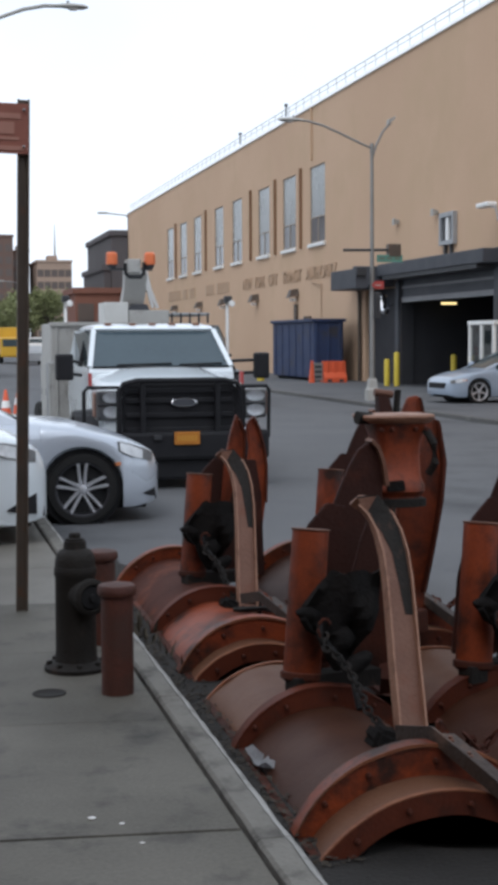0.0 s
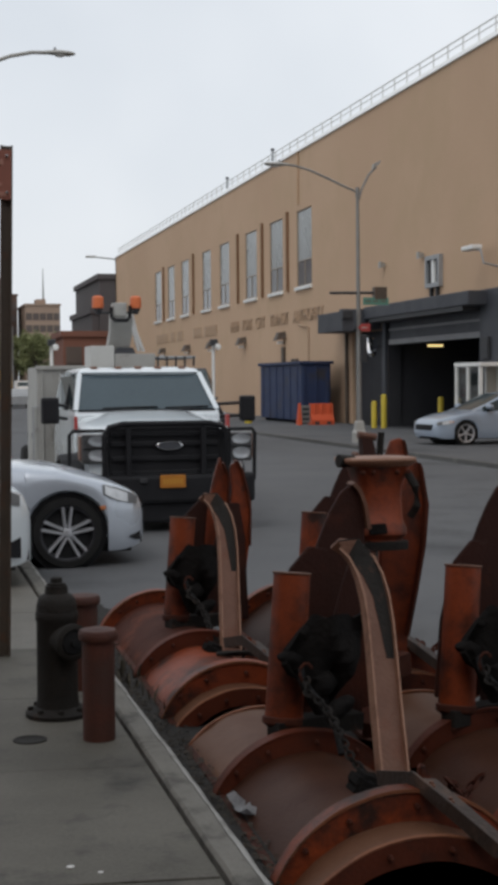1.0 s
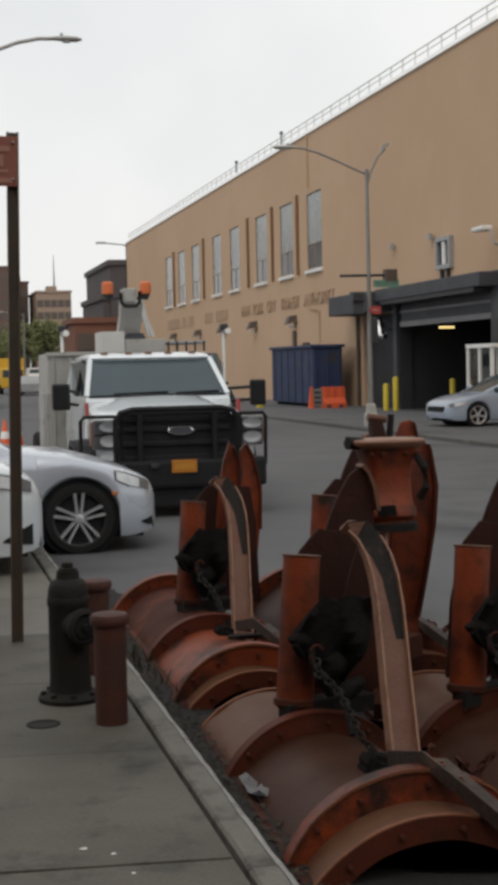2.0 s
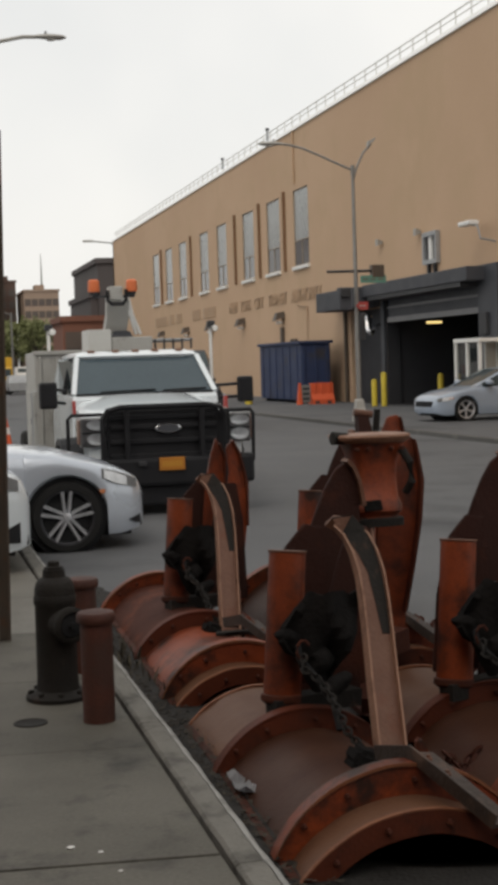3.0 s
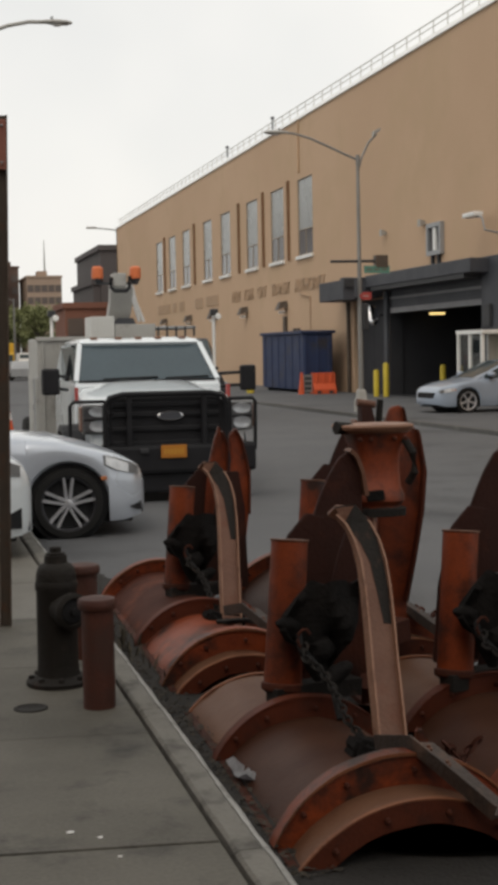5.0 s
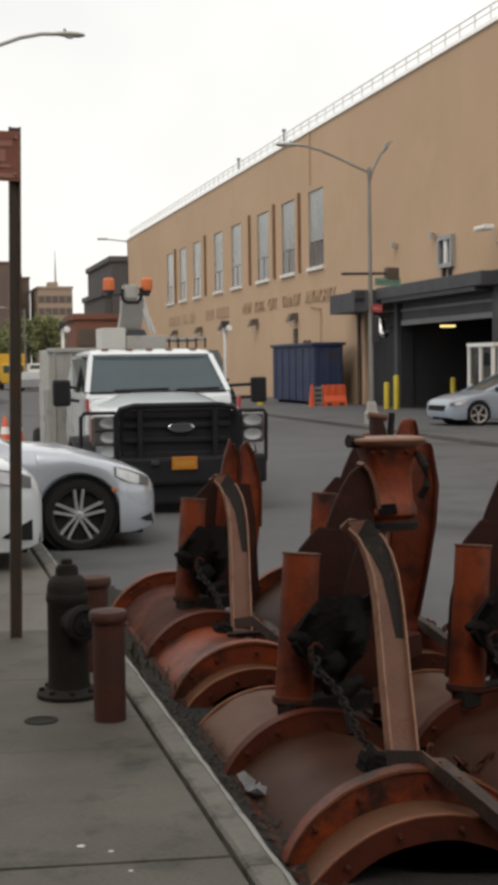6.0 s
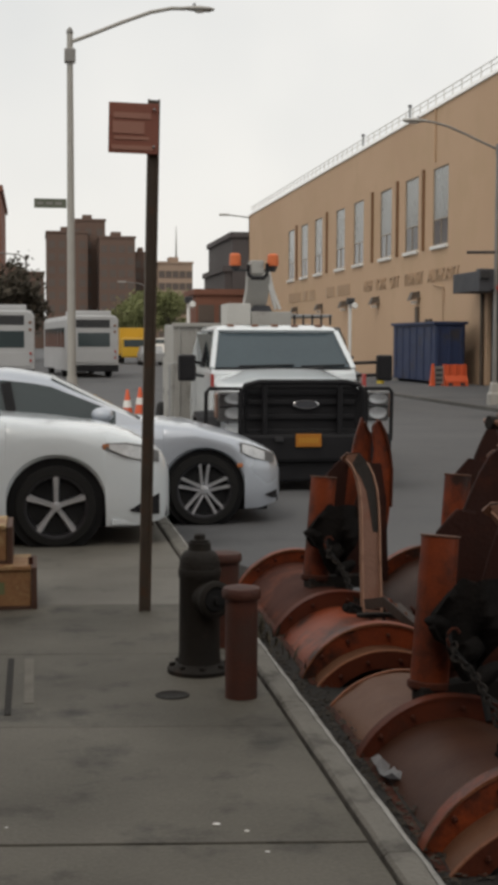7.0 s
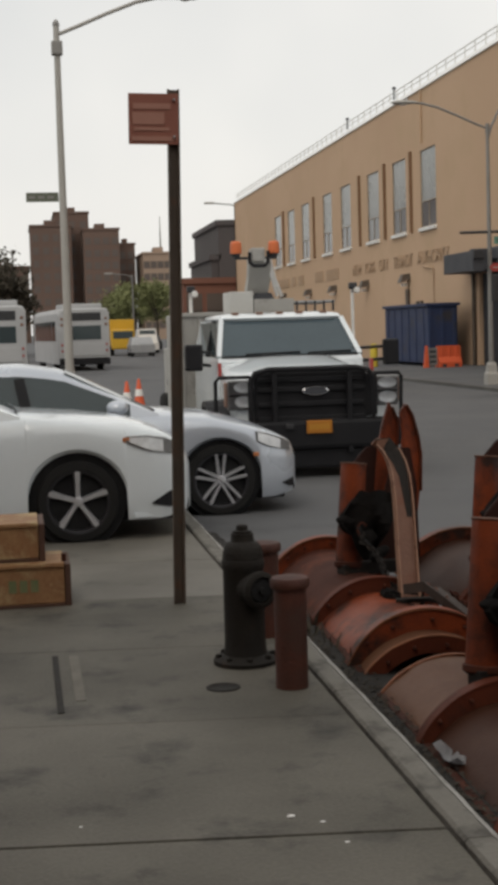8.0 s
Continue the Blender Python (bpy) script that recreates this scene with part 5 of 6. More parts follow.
    for k in range(6):
        part("print_bar", box(-0.005 + k * 0.043, 0.027 + k * 0.043, -0.0495, -0.0465, 0.6, 0.67), PLATE_INK, p)
    part("tow_hook", box(-0.3, -0.2, -0.06, 0.0, 0.62, 0.68, 0.01), DARK_METAL, e)
    for s in (-1, 1):
        # wing flare, front wheel, mirror
        rings = []
        for k in range(13):
            a = math.pi * k / 12
            c, sn = math.cos(a), math.sin(a)
            rings.append([(s * 0.9, 0.95 - 0.55 * c, 0.42 + 0.55 * sn), (s * 1.17, 0.95 - 0.55 * c, 0.42 + 0.53 * sn), (s * 1.17, 0.95 - 0.47 * c, 0.42 + 0.46 * sn), (s * 0.9, 0.95 - 0.47 * c, 0.42 + 0.46 * sn)])
        part("wheel_flare", loft(rings), CAR_BLACK, e)
        w = new("wheel")
        w.parent = e
        m = Matrix.Translation((s * 0.98, 0.95, 0.42)) @ Matrix.Rotation(radians(90 * s), 4, "Y")
        part("tyre", lathe([(0.25, -0.13), (0.38, -0.13), (0.42, -0.09), (0.42, 0.09), (0.38, 0.13), (0.25, 0.12)], 32, None, m), TYRE, w, "", True)
        part("rim", lathe([(0.25, -0.1), (0.25, 0.1), (0.2, 0.06), (0.08, 0.12)], 24, None, m), WHITE_PAINT, w, "", True)
        for yy in (6.3,):
            m = Matrix.Translation((s * 0.95, yy, 0.42)) @ Matrix.Rotation(radians(90 * s), 4, "Y")
            w2 = new("wheel")
            w2.parent = e
            part("tyre", lathe([(0.25, -0.23), (0.38, -0.23), (0.42, -0.19), (0.42, 0.19), (0.38, 0.23), (0.25, 0.22)], 32, None, m), TYRE, w2, "", True)
        x0, x1 = (-1.325, -1.09) if s < 0 else (1.375, 1.58)
        mir = part("door_mirror", box(x0, x1, 1.5, 1.66, 1.32, 1.67, 0.035), CAR_BLACK, e, "large black towing mirror")
        for z in (1.4, 1.57):
            part("mirror_arm", rod((x1 if s < 0 else x0, 1.6, z), (s * 0.97, 1.75, z - 0.02), 0.022), CAR_BLACK, mir)
    part("fender_marker", box(-1.03, -0.99, 1.2, 1.3, 1.24, 1.42, 0.008), SIGN_RED, e, "red wing marker")
    part("fender_marker", box(1.0, 1.04, 1.2, 1.3, 1.24, 1.42, 0.008), SIGN_RED, e, "red wing marker")
    # service body
    part("chassis_rail", box(-0.5, 0.5, 0.4, 8.4, 0.42, 0.6), CAR_BLACK, e)
    body = part("service_body", box(-1.13, 1.2, 4.15, 5.6, 0.55, 2.1, 0.02), BODY_GREY, e, "grey steel service body")
    part("service_body", box(-0.88, 1.2, 5.6, 8.6, 0.55, 1.55, 0.02), BODY_GREY, e)
    for x in (-1.06, -0.8, -0.56):
        part("body_rib", box(x, x + 0.03, 4.12, 4.149, 0.6, 2.05, 0.006), BODY_GREY, body)
    part("body_rail", box(-1.15, -0.4, 4.11, 4.149, 2.06, 2.12, 0.01), BODY_GREY, body)
    for y0, y1 in ((4.22, 4.85), (4.9, 5.53)):
        d = part("locker_door", box(-1.148, -1.131, y0, y1, 0.62, 1.5, 0.006), BODY_GREY, body)
        part("latch", box(-1.162, -1.149, y1 - 0.12, y1 - 0.05, 1.0, 1.1, 0.004), CHROME, d)
    part("grab_rail", pipe([(-1.19, 4.1, 0.5), (-1.19, 4.1, 1.5), (-0.98, 4.08, 1.55)], 0.015), GREY_METAL, e)
    # aerial lift behind the cab
    top = 2.1
    part("locker_box", box(L(2.91), L(3.275), 4.2, 4.9, top, 2.42, 0.015), POLE_WHITE, e, "white roof box")
    part("locker_box", box(L(3.285), L(3.905), 4.2, 4.9, top, 2.3, 0.012), BODY_GREY, e, "grey roof box")
    part("ladder_rack", box(L(3.915), L(4.54), 4.2, 5.4, top + 0.12, 2.26, 0.01), GREY_METAL, e)
    for k in range(5):
        part("rack_bar", box(L(3.93) + k * 0.14, L(3.96) + k * 0.14, 4.18, 4.199, top, 2.255), DARK_METAL, e)
    turret = part("turret", loft([[(L(3.3), 4.5, 2.302), (L(3.66), 4.5, 2.302), (L(3.66), 4.9, 2.302), (L(3.3), 4.9, 2.302)], [(L(3.38), 4.55, 2.4), (L(3.62), 4.55, 2.4), (L(3.62), 4.85, 2.4), (L(3.38), 4.85, 2.4)]]), SLATE_PAINT, e, "dark turret base")
    part("boom", sweep([(L(3.4), 4.7, 2.38), (L(3.43), 4.6, 2.62), (L(3.43), 4.5, 2.9)], [(-0.17, -0.1), (0.17, -0.1), (0.17, 0.1), (-0.17, 0.1)], None, (0, -1, 0)), BODY_GREY, e, "grey lift boom")
    for dx in (0.0, 0.07):
        part("boom_strut", sweep([(L(3.72) + dx, 4.6, 2.35), (L(3.62) + dx * 0.5, 4.5, 2.65), (L(3.56) + dx * 0.3, 4.45, 2.95)], [(-0.022, -0.03), (0.022, -0.03), (0.022, 0.03), (-0.022, 0.03)], None, (0, -1, 0)), WHITE_PAINT, e, "white boom strut")
    bucket = part("bucket", box(L(3.255), L(3.46), 4.1, 4.4, 2.86, 3.07, 0.02), BODY_GREY, e, "grey lift head")
    part("bucket_frame", pipe([(L(3.22), 4.08, 3.0), (L(3.22), 4.08, 2.85), (L(3.28), 4.08, 2.8), (L(3.45), 4.08, 2.8), (L(3.5), 4.08, 2.86), (L(3.5), 4.08, 3.02)], 0.03), CAR_BLACK, bucket)
    for x in (3.03, 3.61):
        b = part("beacon", lathe([(0.085, 0.0), (0.09, 0.03), (0.085, 0.16), (0.06, 0.185)], 18, None, Matrix.Translation((L(x), 4.2, 2.99))), BEACON, e, "orange warning beacon", True)
        part("beacon_base", lathe([(0.06, -0.05), (0.07, -0.002)], 14, None, Matrix.Translation((L(x), 4.2, 2.99))), DARK_METAL, b)
    part("beacon_bar", box(L(3.0), L(3.65), 4.17, 4.23, 2.9, 2.94, 0.008), DARK_METAL, e)
    for x in (2.33, 4.84):
        post = part("work_light_post", rod((L(x), 4.3, 1.6 if x > 4 else 2.1), (L(x), 4.3, 2.42), 0.025), WHITE_PAINT, e, "white work light post")
        part("work_light", box(L(x) - 0.06, L(x) + 0.06, 4.2, 4.32, 2.42, 2.52, 0.02), DARK_METAL, post)
        part("work_light_lens", lathe([(0.05, 0), (0.04, 0.03)], 14, None, Matrix.Translation((L(x) + 0.05, 4.19, 2.4)) @ Matrix.Rotation(radians(90), 4, "X")), WHITE_PAINT, post, "white lamp")
    for ob in e.children:
        if ob.name.split(".")[0] in {"bonnet", "cab_body", "cab_roof", "pillar", "side_window", "windscreen", "screen_surround", "wiper", "roof_marker", "headlight", "fender_marker", "paper_on_dash", "dashboard", "seat"}:
            ob.location.x += 0.1
    part("post_arm", box(L(4.4), L(4.9), 4.28, 4.32, 1.58, 1.62), DARK_METAL, e)


TRUCK_SCREEN = material("grey_green_windscreen", (0.06, 0.085, 0.1), (0.04, 0.058, 0.07), 0.06, scale=1.3, fine=20, bump=0.0)
AMBER_DARK = material("dark_amber_plastic", (0.2, 0.09, 0.05), (0.12, 0.06, 0.04), 0.4, scale=8, fine=40, bump=0.0)


# ---------- street lamps, signals ----------
POLE_GREY = material("weathered_galvanised_pole", (0.25, 0.245, 0.235), (0.175, 0.168, 0.158), 0.55, 0.3, scale=2, fine=40, bump=0.1)
POLE_PALE = material("pale_pole_paint", (0.37, 0.36, 0.335), (0.29, 0.28, 0.26), 0.6, scale=2, fine=40, bump=0.1)
SIGN_GREEN = material("green_sign_face", (0.1, 0.23, 0.18), (0.08, 0.19, 0.15), 0.45, scale=4, fine=40, bump=0.0)
SIGN_OLD = material("weathered_green_sign", (0.12, 0.135, 0.1), (0.09, 0.1, 0.075), 0.6, scale=6, fine=40, bump=0.0)
SIGN_RED = material("red_sign_face", (0.36, 0.05, 0.045), (0.3, 0.045, 0.04), 0.45, scale=4, fine=40, bump=0.0)
YELLOW = material("yellow_bollard_paint", (0.55, 0.42, 0.04), (0.42, 0.32, 0.035), 0.6, scale=4, fine=40, bump=0.1)
BARRIER = material("orange_barrier_plastic", (0.62, 0.1, 0.035), (0.5, 0.08, 0.03), 0.5, scale=3, fine=40, bump=0.08)
DUMP_BLUE = material("blue_dumpster_paint", (0.0238, 0.03825, 0.0935), (0.0187, 0.0289, 0.068), 0.55, scale=1.5, fine=30, bump=0.1, dirt=(0.0425, 0.03825, 0.0425), dirt_scale=1.2, dirt_edge=0.62)
SHUTTER = material("grey_roller_shutter", (0.195, 0.195, 0.2015), (0.156, 0.156, 0.1625), 0.5, 0.3, scale=2, fine=40, bump=0.1)
# the indoor shade of the garage, put into one dark colour
INSIDE_SHADE = material("garage_shade_dark", (0.03, 0.0305, 0.035), (0.02, 0.0205, 0.024), 0.8, scale=1, fine=30, bump=0.1)
LAMP_GLOW = glow("lit_tube", (1.0, 0.75, 0.3), 1.2)


def cobra_head(parent, x, y, z, s):
    rings = []
    for u, w, h0, h1 in ((0, 0.05, -0.03, 0.04), (0.15, 0.09, -0.04, 0.06), (0.4, 0.14, -0.06, 0.075), (0.65, 0.13, -0.06, 0.06), (0.78, 0.05, -0.02, 0.03)):
        rings.append([(x + s * u, y + w * math.cos(t), z + (h1 if math.sin(t) > 0 else -h0) * math.sin(t)) for t in (2 * math.pi * k / 12 for k in range(12))])
    h = part("lamp_head", loft(rings), POLE_PALE, parent, "grey lamp head", True)
    part("lamp_glass", lathe([(0.1, -0.075), (0.12, -0.055), (0.1, -0.05)], 16, None, Matrix.Translation((x + s * 0.42, y, z))), WHITE_PAINT, h)
    part("photocell", lathe([(0.035, 0.07), (0.035, 0.13), (0.02, 0.14)], 12, None, Matrix.Translation((x + s * 0.3, y, z))), GREY_METAL, h)
    return h


def build_lamps():
    e = thing("street_lamp", "grey steel street lamp with two arms beside the garage", "street lamp", (12.74, 37.26, 0.175))
    e.matrix_basis = pose(12.74, 37.26, 0.175) @ Matrix.Diagonal((0.9, 0.9, 0.9, 1))
    part("base", loft([[(u * w, v * w, z) for u, v in ((-1, -1), (1, -1), (1, 1), (-1, 1))] for z, w in ((-0.3, 0.19), (0.14, 0.18), (0.2, 0.14), (0.45, 0.12), (0.5, 0.09))]), POLE_PALE, e, "pale cast base")
    part("pole", rod((0, 0, 0.45), (-0.02, 0, 7.7), 0.085, 0.05, 16), POLE_GREY, e, "", True)
    part("collar", rod((-0.02, 0, 7.5), (-0.02, 0, 7.8), 0.065, None, 16), POLE_GREY, e)
    part("arm", pipe([(-0.02, 0, 7.65), (-0.4, 0, 7.8), (-1.0, 0, 8.06), (-1.6, 0, 8.3), (-2.1, 0, 8.42), (-2.35, 0, 8.44)], 0.034), POLE_GREY, e)
    cobra_head(e, -2.25, 0, 8.44, -1)
    part("arm", pipe([(-0.02, 0, 7.3), (0.12, 0, 7.75), (0.35, 0, 8.2), (0.6, 0, 8.45)], 0.036), POLE_GREY, e)
    h = part("lamp_head", loft([[(0.58 + 0.1 * u, v * 0.09, 8.46 + 0.07 * u + w) for u, v, w in ((-1, -1, 0), (1, -1, 0), (1, 1, 0), (-1, 1, 0))], [(0.62 + 0.12 * u, v * 0.1, 8.6 + 0.06 * u) for u, v in ((-1, -1), (1, -1), (1, 1), (-1, 1))]]), POLE_PALE, e, "small camera head")
    part("signal_arm", rod((-0.95, 0, 4.5), (0.75, 0, 4.52), 0.045), DARK_METAL, e, "dark horizontal arm")
    part("arm_bracket", box(0.5, 0.9, -0.15, 0.15, 4.3, 4.7, 0.02), POST_BROWN, e)
    sig = part("control_box", box(-0.62, -0.22, -0.2, 0.12, 3.3, 4.0, 0.03), SLATE_PAINT, e, "dark signal box")
    part("signal_visor", box(-0.62, -0.3, -0.3, -0.201, 3.7, 3.95, 0.02), DARK_METAL, sig)
    part("signal_head", box(0.03, 0.24, -0.15, 0.15, 2.35, 3.2, 0.04), DARK_METAL, e, "dark pedestrian signal")
    s = part("street_sign", box(0.1, 0.95, -0.14, -0.12, 4.13, 4.36, 0.004), SIGN_GREEN, e, "green street sign")
    for k in range(3):
        part("print_bar", box(0.18 + k * 0.25, 0.36 + k * 0.25, -0.1455, -0.1415, 4.215, 4.275), SIGN_OLD, s)
    r = part("red_sign", plate([(-0.2, 0.0), (-0.08, 0.12), (0.2, 0.12), (0.2, -0.12), (-0.08, -0.12)], 0.02, Matrix.Translation((0.12, -0.16, 3.42)) @ Matrix.Rotation(radians(90), 4, "X")), SIGN_RED, e, "red sign")
    part("print_bar", box(0.03, 0.24, -0.1765, -0.1725, 3.4, 3.43), POLE_PALE, r)
    # lamp on the near pavement
    e = thing("street_lamp", "tall pale steel street lamp standing at the kerb", "street lamp", (0.905, 33.5, 0))
    part("base", lathe([(0.22, -0.04), (0.22, 0.3), (0.15, 0.4), (0.12, 0.9)], 12), POLE_PALE, e)
    part("pole", rod((0, 0, 0.4), (0.0, 0, 8.97), 0.105, 0.07, 16), POLE_PALE, e, "", True)
    part("finial", lathe([(0.08, 8.95), (0.08, 9.02), (0.03, 9.1)], 12), POLE_GREY, e)
    part("arm_clamp", box(-0.13, 0.13, -0.13, 0.13, 8.28, 8.6, 0.03), POLE_GREY, e)
    part("arm", pipe([(0, 0, 8.75), (0.5, 0, 8.95), (1.2, 0, 9.25), (1.9, 0, 9.52), (2.4, 0, 9.63), (2.75, 0, 9.64)], 0.045), POLE_PALE, e)
    cobra_head(e, 2.65, 0, 9.64, 1)
    s = part("street_sign", box(-0.86, -0.1, -0.02, 0.0, 4.88, 5.1, 0.004), SIGN_OLD, e, "weathered green street sign")
    for k in range(3):
        part("print_bar", box(-0.8 + k * 0.22, -0.65 + k * 0.22, -0.0255, -0.0215, 4.96, 5.02), POLE_GREY, s)
    # far lamp posts
    for x, y, h in ((19.0, 120.0, 12.6), (12.0, 150.0, 8.0), (-0.5, 110.0, 8.5)):
        f = thing("street_lamp", "thin grey street lamp far down the road", "street lamp", (x, y, ROAD_Z), group="distant street lamps")
        part("pole", rod((0, 0, 0), (0, 0, h), 0.13, 0.08, 8), POLE_GREY, f)
        part("arm", pipe([(0, 0, h - 0.3), (-0.6, 0, h), (-2.2, 0, h + 0.15)], 0.06, 6), POLE_GREY, f)
        part("lamp_head", box(-3.0, -2.1, -0.12, 0.12, h + 0.08, h + 0.26, 0.05), POLE_PALE, f)


# ---------- depot fittings ----------
def text_mesh(name, words, size, m, mat, parent, label=""):
    cu = bpy.data.curves.new(name, "FONT")
    cu.body, cu.size, cu.extrude, cu.align_x = words, size, 0.015, "LEFT"
    tmp = bpy.data.objects.new(name, cu)
    scene.collection.objects.link(tmp)
    me = bpy.data.meshes.new_from_object(tmp.evaluated_get(bpy.context.evaluated_depsgraph_get()))
    bpy.data.objects.remove(tmp)
    me.materials.clear()
    me.materials.append(mat)
    ob = new(name, me)
    ob.parent = parent
    ob.matrix_basis = m
    if label:
        tagged(ob, label)
    return ob


def build_depot_fittings():
    W = WALL_X
    sign = thing("wall_lettering", "row of worn bronze letters on the tan depot wall", "lettering", (W - 0.03, 80, 4.8))
    # words read towards the viewer's right, which is down the y axis
    for words, y in (("NEW", 75.2), ("YORK", 72.6), ("CITY", 69.6), ("TRANSIT", 66.8), ("AUTHORITY", 62.6)):
        m = Matrix.Translation((0, y - 80, -0.32)) @ Matrix(((0, 0, -1, 0), (-1, 0, 0, 0), (0, 1, 0, 0), (0, 0, 0, 1)))
        text_mesh("word", words, 0.86, m, LETTER, sign)
    for y0, y1 in ((98.0, 93.5), (92.6, 91.2), (90.4, 88.6), (85.2, 82.8), (82.0, 78.6)):
        n = max(2, round((y0 - y1) / 0.62))
        for k in range(n):
            a = y0 + (y1 - y0) * k / n
            b = y0 + (y1 - y0) * (k + 0.78) / n
            part("letter_bar", box(-0.01, 0.028, b - 80, a - 80, -0.32, 0.3), LETTER, sign)
    # garage front: beam, jambs, shutter, dark hall
    g = thing("garage_door", "open dark garage entrance with slate steel frame and raised grey shutter", "garage door", (W, 46, 0))
    part("lintel", box(-0.75, -0.004, -5.7, 4.35, 4.1, 4.55, 0.03), SLATE_PAINT, g, "slate steel beam")
    part("canopy_soffit", box(-0.7, -0.01, -5.1, 3.9, 3.95, 4.098), DARK_METAL, g)
    part("jamb", box(-0.14, -0.004, 3.68, 4.02, -0.1, 3.94, 0.02), SLATE_PAINT, g)
    part("jamb", box(-0.12, -0.004, -6.6, -5.12, -0.1, 4.6, 0.02), SLATE_PAINT, g, "broad slate column")
    part("wall_box", box(-0.25, -0.121, -6.0, -5.5, 2.4, 3.1, 0.02), DARK_METAL, g)
    sh = part("shutter", box(0.02, 0.2, -5.05, 3.5, 3.3, 4.09), SLATE_PAINT, g, "raised grey roller shutter")
    for k in range(7):
        part("slat", box(-0.012, 0.019, -5.04, 3.49, 3.32 + k * 0.11, 3.405 + k * 0.11, 0.012), SLATE_PAINT, sh)
    part("bottom_bar", box(-0.05, 0.22, -5.05, 3.5, 3.1, 3.295, 0.015), SHUTTER, sh, "pale grey bottom bar")
    part("guide_bar", box(-0.05, -0.02, -5.05, 3.5, 3.62, 3.7, 0.01), SHUTTER, sh)
    # hall surfaces all take the dark colour that paints the indoor shade
    hall = link_mesh("wall_garage", slab_with_holes(38.0, 56.0, -0.12, 5.0, [], W + 13, W + 13.3), INSIDE_SHADE)
    tagged(hall, "rear wall inside the garage with its shade painted dark", "wall", kind="structure")
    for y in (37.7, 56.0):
        tagged(link_mesh("wall_garage_side", box(W + 0.46, W + 13.3, y, y + 0.3, -0.12, 5.0), INSIDE_SHADE), "side wall inside the garage with its shade painted dark", "wall", kind="structure")
    tagged(link_mesh("wall_garage_middle", box(W + 0.46, W + 6, 49.75, 49.98, -0.12, 5.0), INSIDE_SHADE), "added partition inside the garage with shade painted dark", "wall", kind="structure")
    tagged(link_mesh("ceiling_garage", box(W + 0.46, W + 13.3, 38.0, 56.0, 5.001, 5.2), INSIDE_SHADE), "garage ceiling with its shade painted dark", "ceiling", kind="structure")
    tagged(link_mesh("floor_garage", box(W + 0.004, W + 13, 38.0, 56.0, -0.13, 0.0), INSIDE_SHADE), "garage floor with its shade painted dark", "floor", kind="structure")
    # dark strips over the tan reveals paint the shade of the opening
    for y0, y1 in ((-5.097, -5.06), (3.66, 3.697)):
        part("reveal_shade", box(0.003, 0.5, y0, y1, -0.1, 4.09), INSIDE_SHADE, g, "dark strip painting the shade on the reveal")
    part("reveal_shade", box(0.24, 0.5, -5.05, 3.65, 4.06, 4.097), INSIDE_SHADE, g, "dark strip painting the shade on the reveal")
    t = thing("ceiling_light", "lit yellow tube light in the garage", "ceiling light", (W + 1.6, 48.9, 3.05))
    part("housing", box(-0.35, 0.35, -0.12, 0.12, 0.05, 0.14, 0.01), DARK_METAL, t)
    part("tube", rod((-0.3, 0, 0.0), (0.3, 0, 0.0), 0.04), LAMP_GLOW, t)
    part("hanger", rod((0, 0, 0.14), (0, 0, 1.95), 0.02), DARK_METAL, t)
    # side entrance with box canopy and convex mirror
    s = thing("side_entrance", "dark side entrance under a slate box canopy", "entrance", (W, 52.6, 0))
    part("canopy", box(-1.1, -0.004, -2.2, 2.6, 3.72, 4.5, 0.03), SLATE_PAINT, s)
    # leaves in the same dark colour stand for the shaded doorway
    part("door_leaf", box(0.16, 0.24, -2.59, -0.62, -0.1, 3.69), INSIDE_SHADE, s)
    part("door_leaf", box(0.16, 0.24, -0.6, 1.39, -0.1, 3.69), INSIDE_SHADE, s)
    part("drain_pipe", rod((-0.12, 1.75, 0), (-0.12, 1.75, 3.7), 0.08), POST_BROWN, s)
    mi = thing("convex_mirror", "oval convex mirror on the garage jamb", "mirror", (W - 0.6, 49.95, 3.05))
    part("mirror_dish", lathe([(0.32, 0), (0.28, 0.06), (0.15, 0.1), (0.02, 0.115)], 24, None, Matrix.Rotation(radians(66), 4, "X") @ Matrix.Diagonal((0.85, 1.4, 1, 1))), CHROME, mi, "", True)
    part("mirror_arm", rod((0.1, 0.05, 0), (0.6, 0.1, 0), 0.03), DARK_METAL, mi)
    for x, y, h in ((W - 0.95, 48.6, 0.95), (W - 0.75, 48.1, 1.2), (W + 1.0, 46.9, 1.1), (W + 1.2, 45.8, 1.1)):
        b = thing("bollard", "yellow steel bollard by the garage entrance", "bollard", (x, y, -0.01), group="yellow garage bollards")
        part("pipe", lathe([(0.105, 0), (0.105, h), (0.075, h + 0.05), (0.03, h + 0.06)], 16), YELLOW, b, "", True)
    # white framed booth by the garage
    b = thing("security_booth", "white framed glass booth beside the garage", "booth", (W - 0.72, 39.2, 0))
    for x in (-0.5, 0.5):
        for y in (-0.9, 0.0, 0.9):
            part("frame_post", box(x - 0.05, x + 0.05, y - 0.05, y + 0.05, -0.02, 2.15, 0.008), WHITE_PAINT, b)
    part("roof", box(-0.56, 0.56, -1.0, 1.0, 2.15, 2.27, 0.02), WHITE_PAINT, b)
    part("rail", box(-0.54, -0.46, -0.85, 0.85, 0.9, 0.98), WHITE_PAINT, b)
    part("lower_panel", box(-0.51, -0.48, -0.85, 0.85, 0.02, 0.9), POLE_PALE, b)
    part("back_panel", box(0.47, 0.51, -0.85, 0.85, 0.02, 2.14), WOOD_PALE, b)
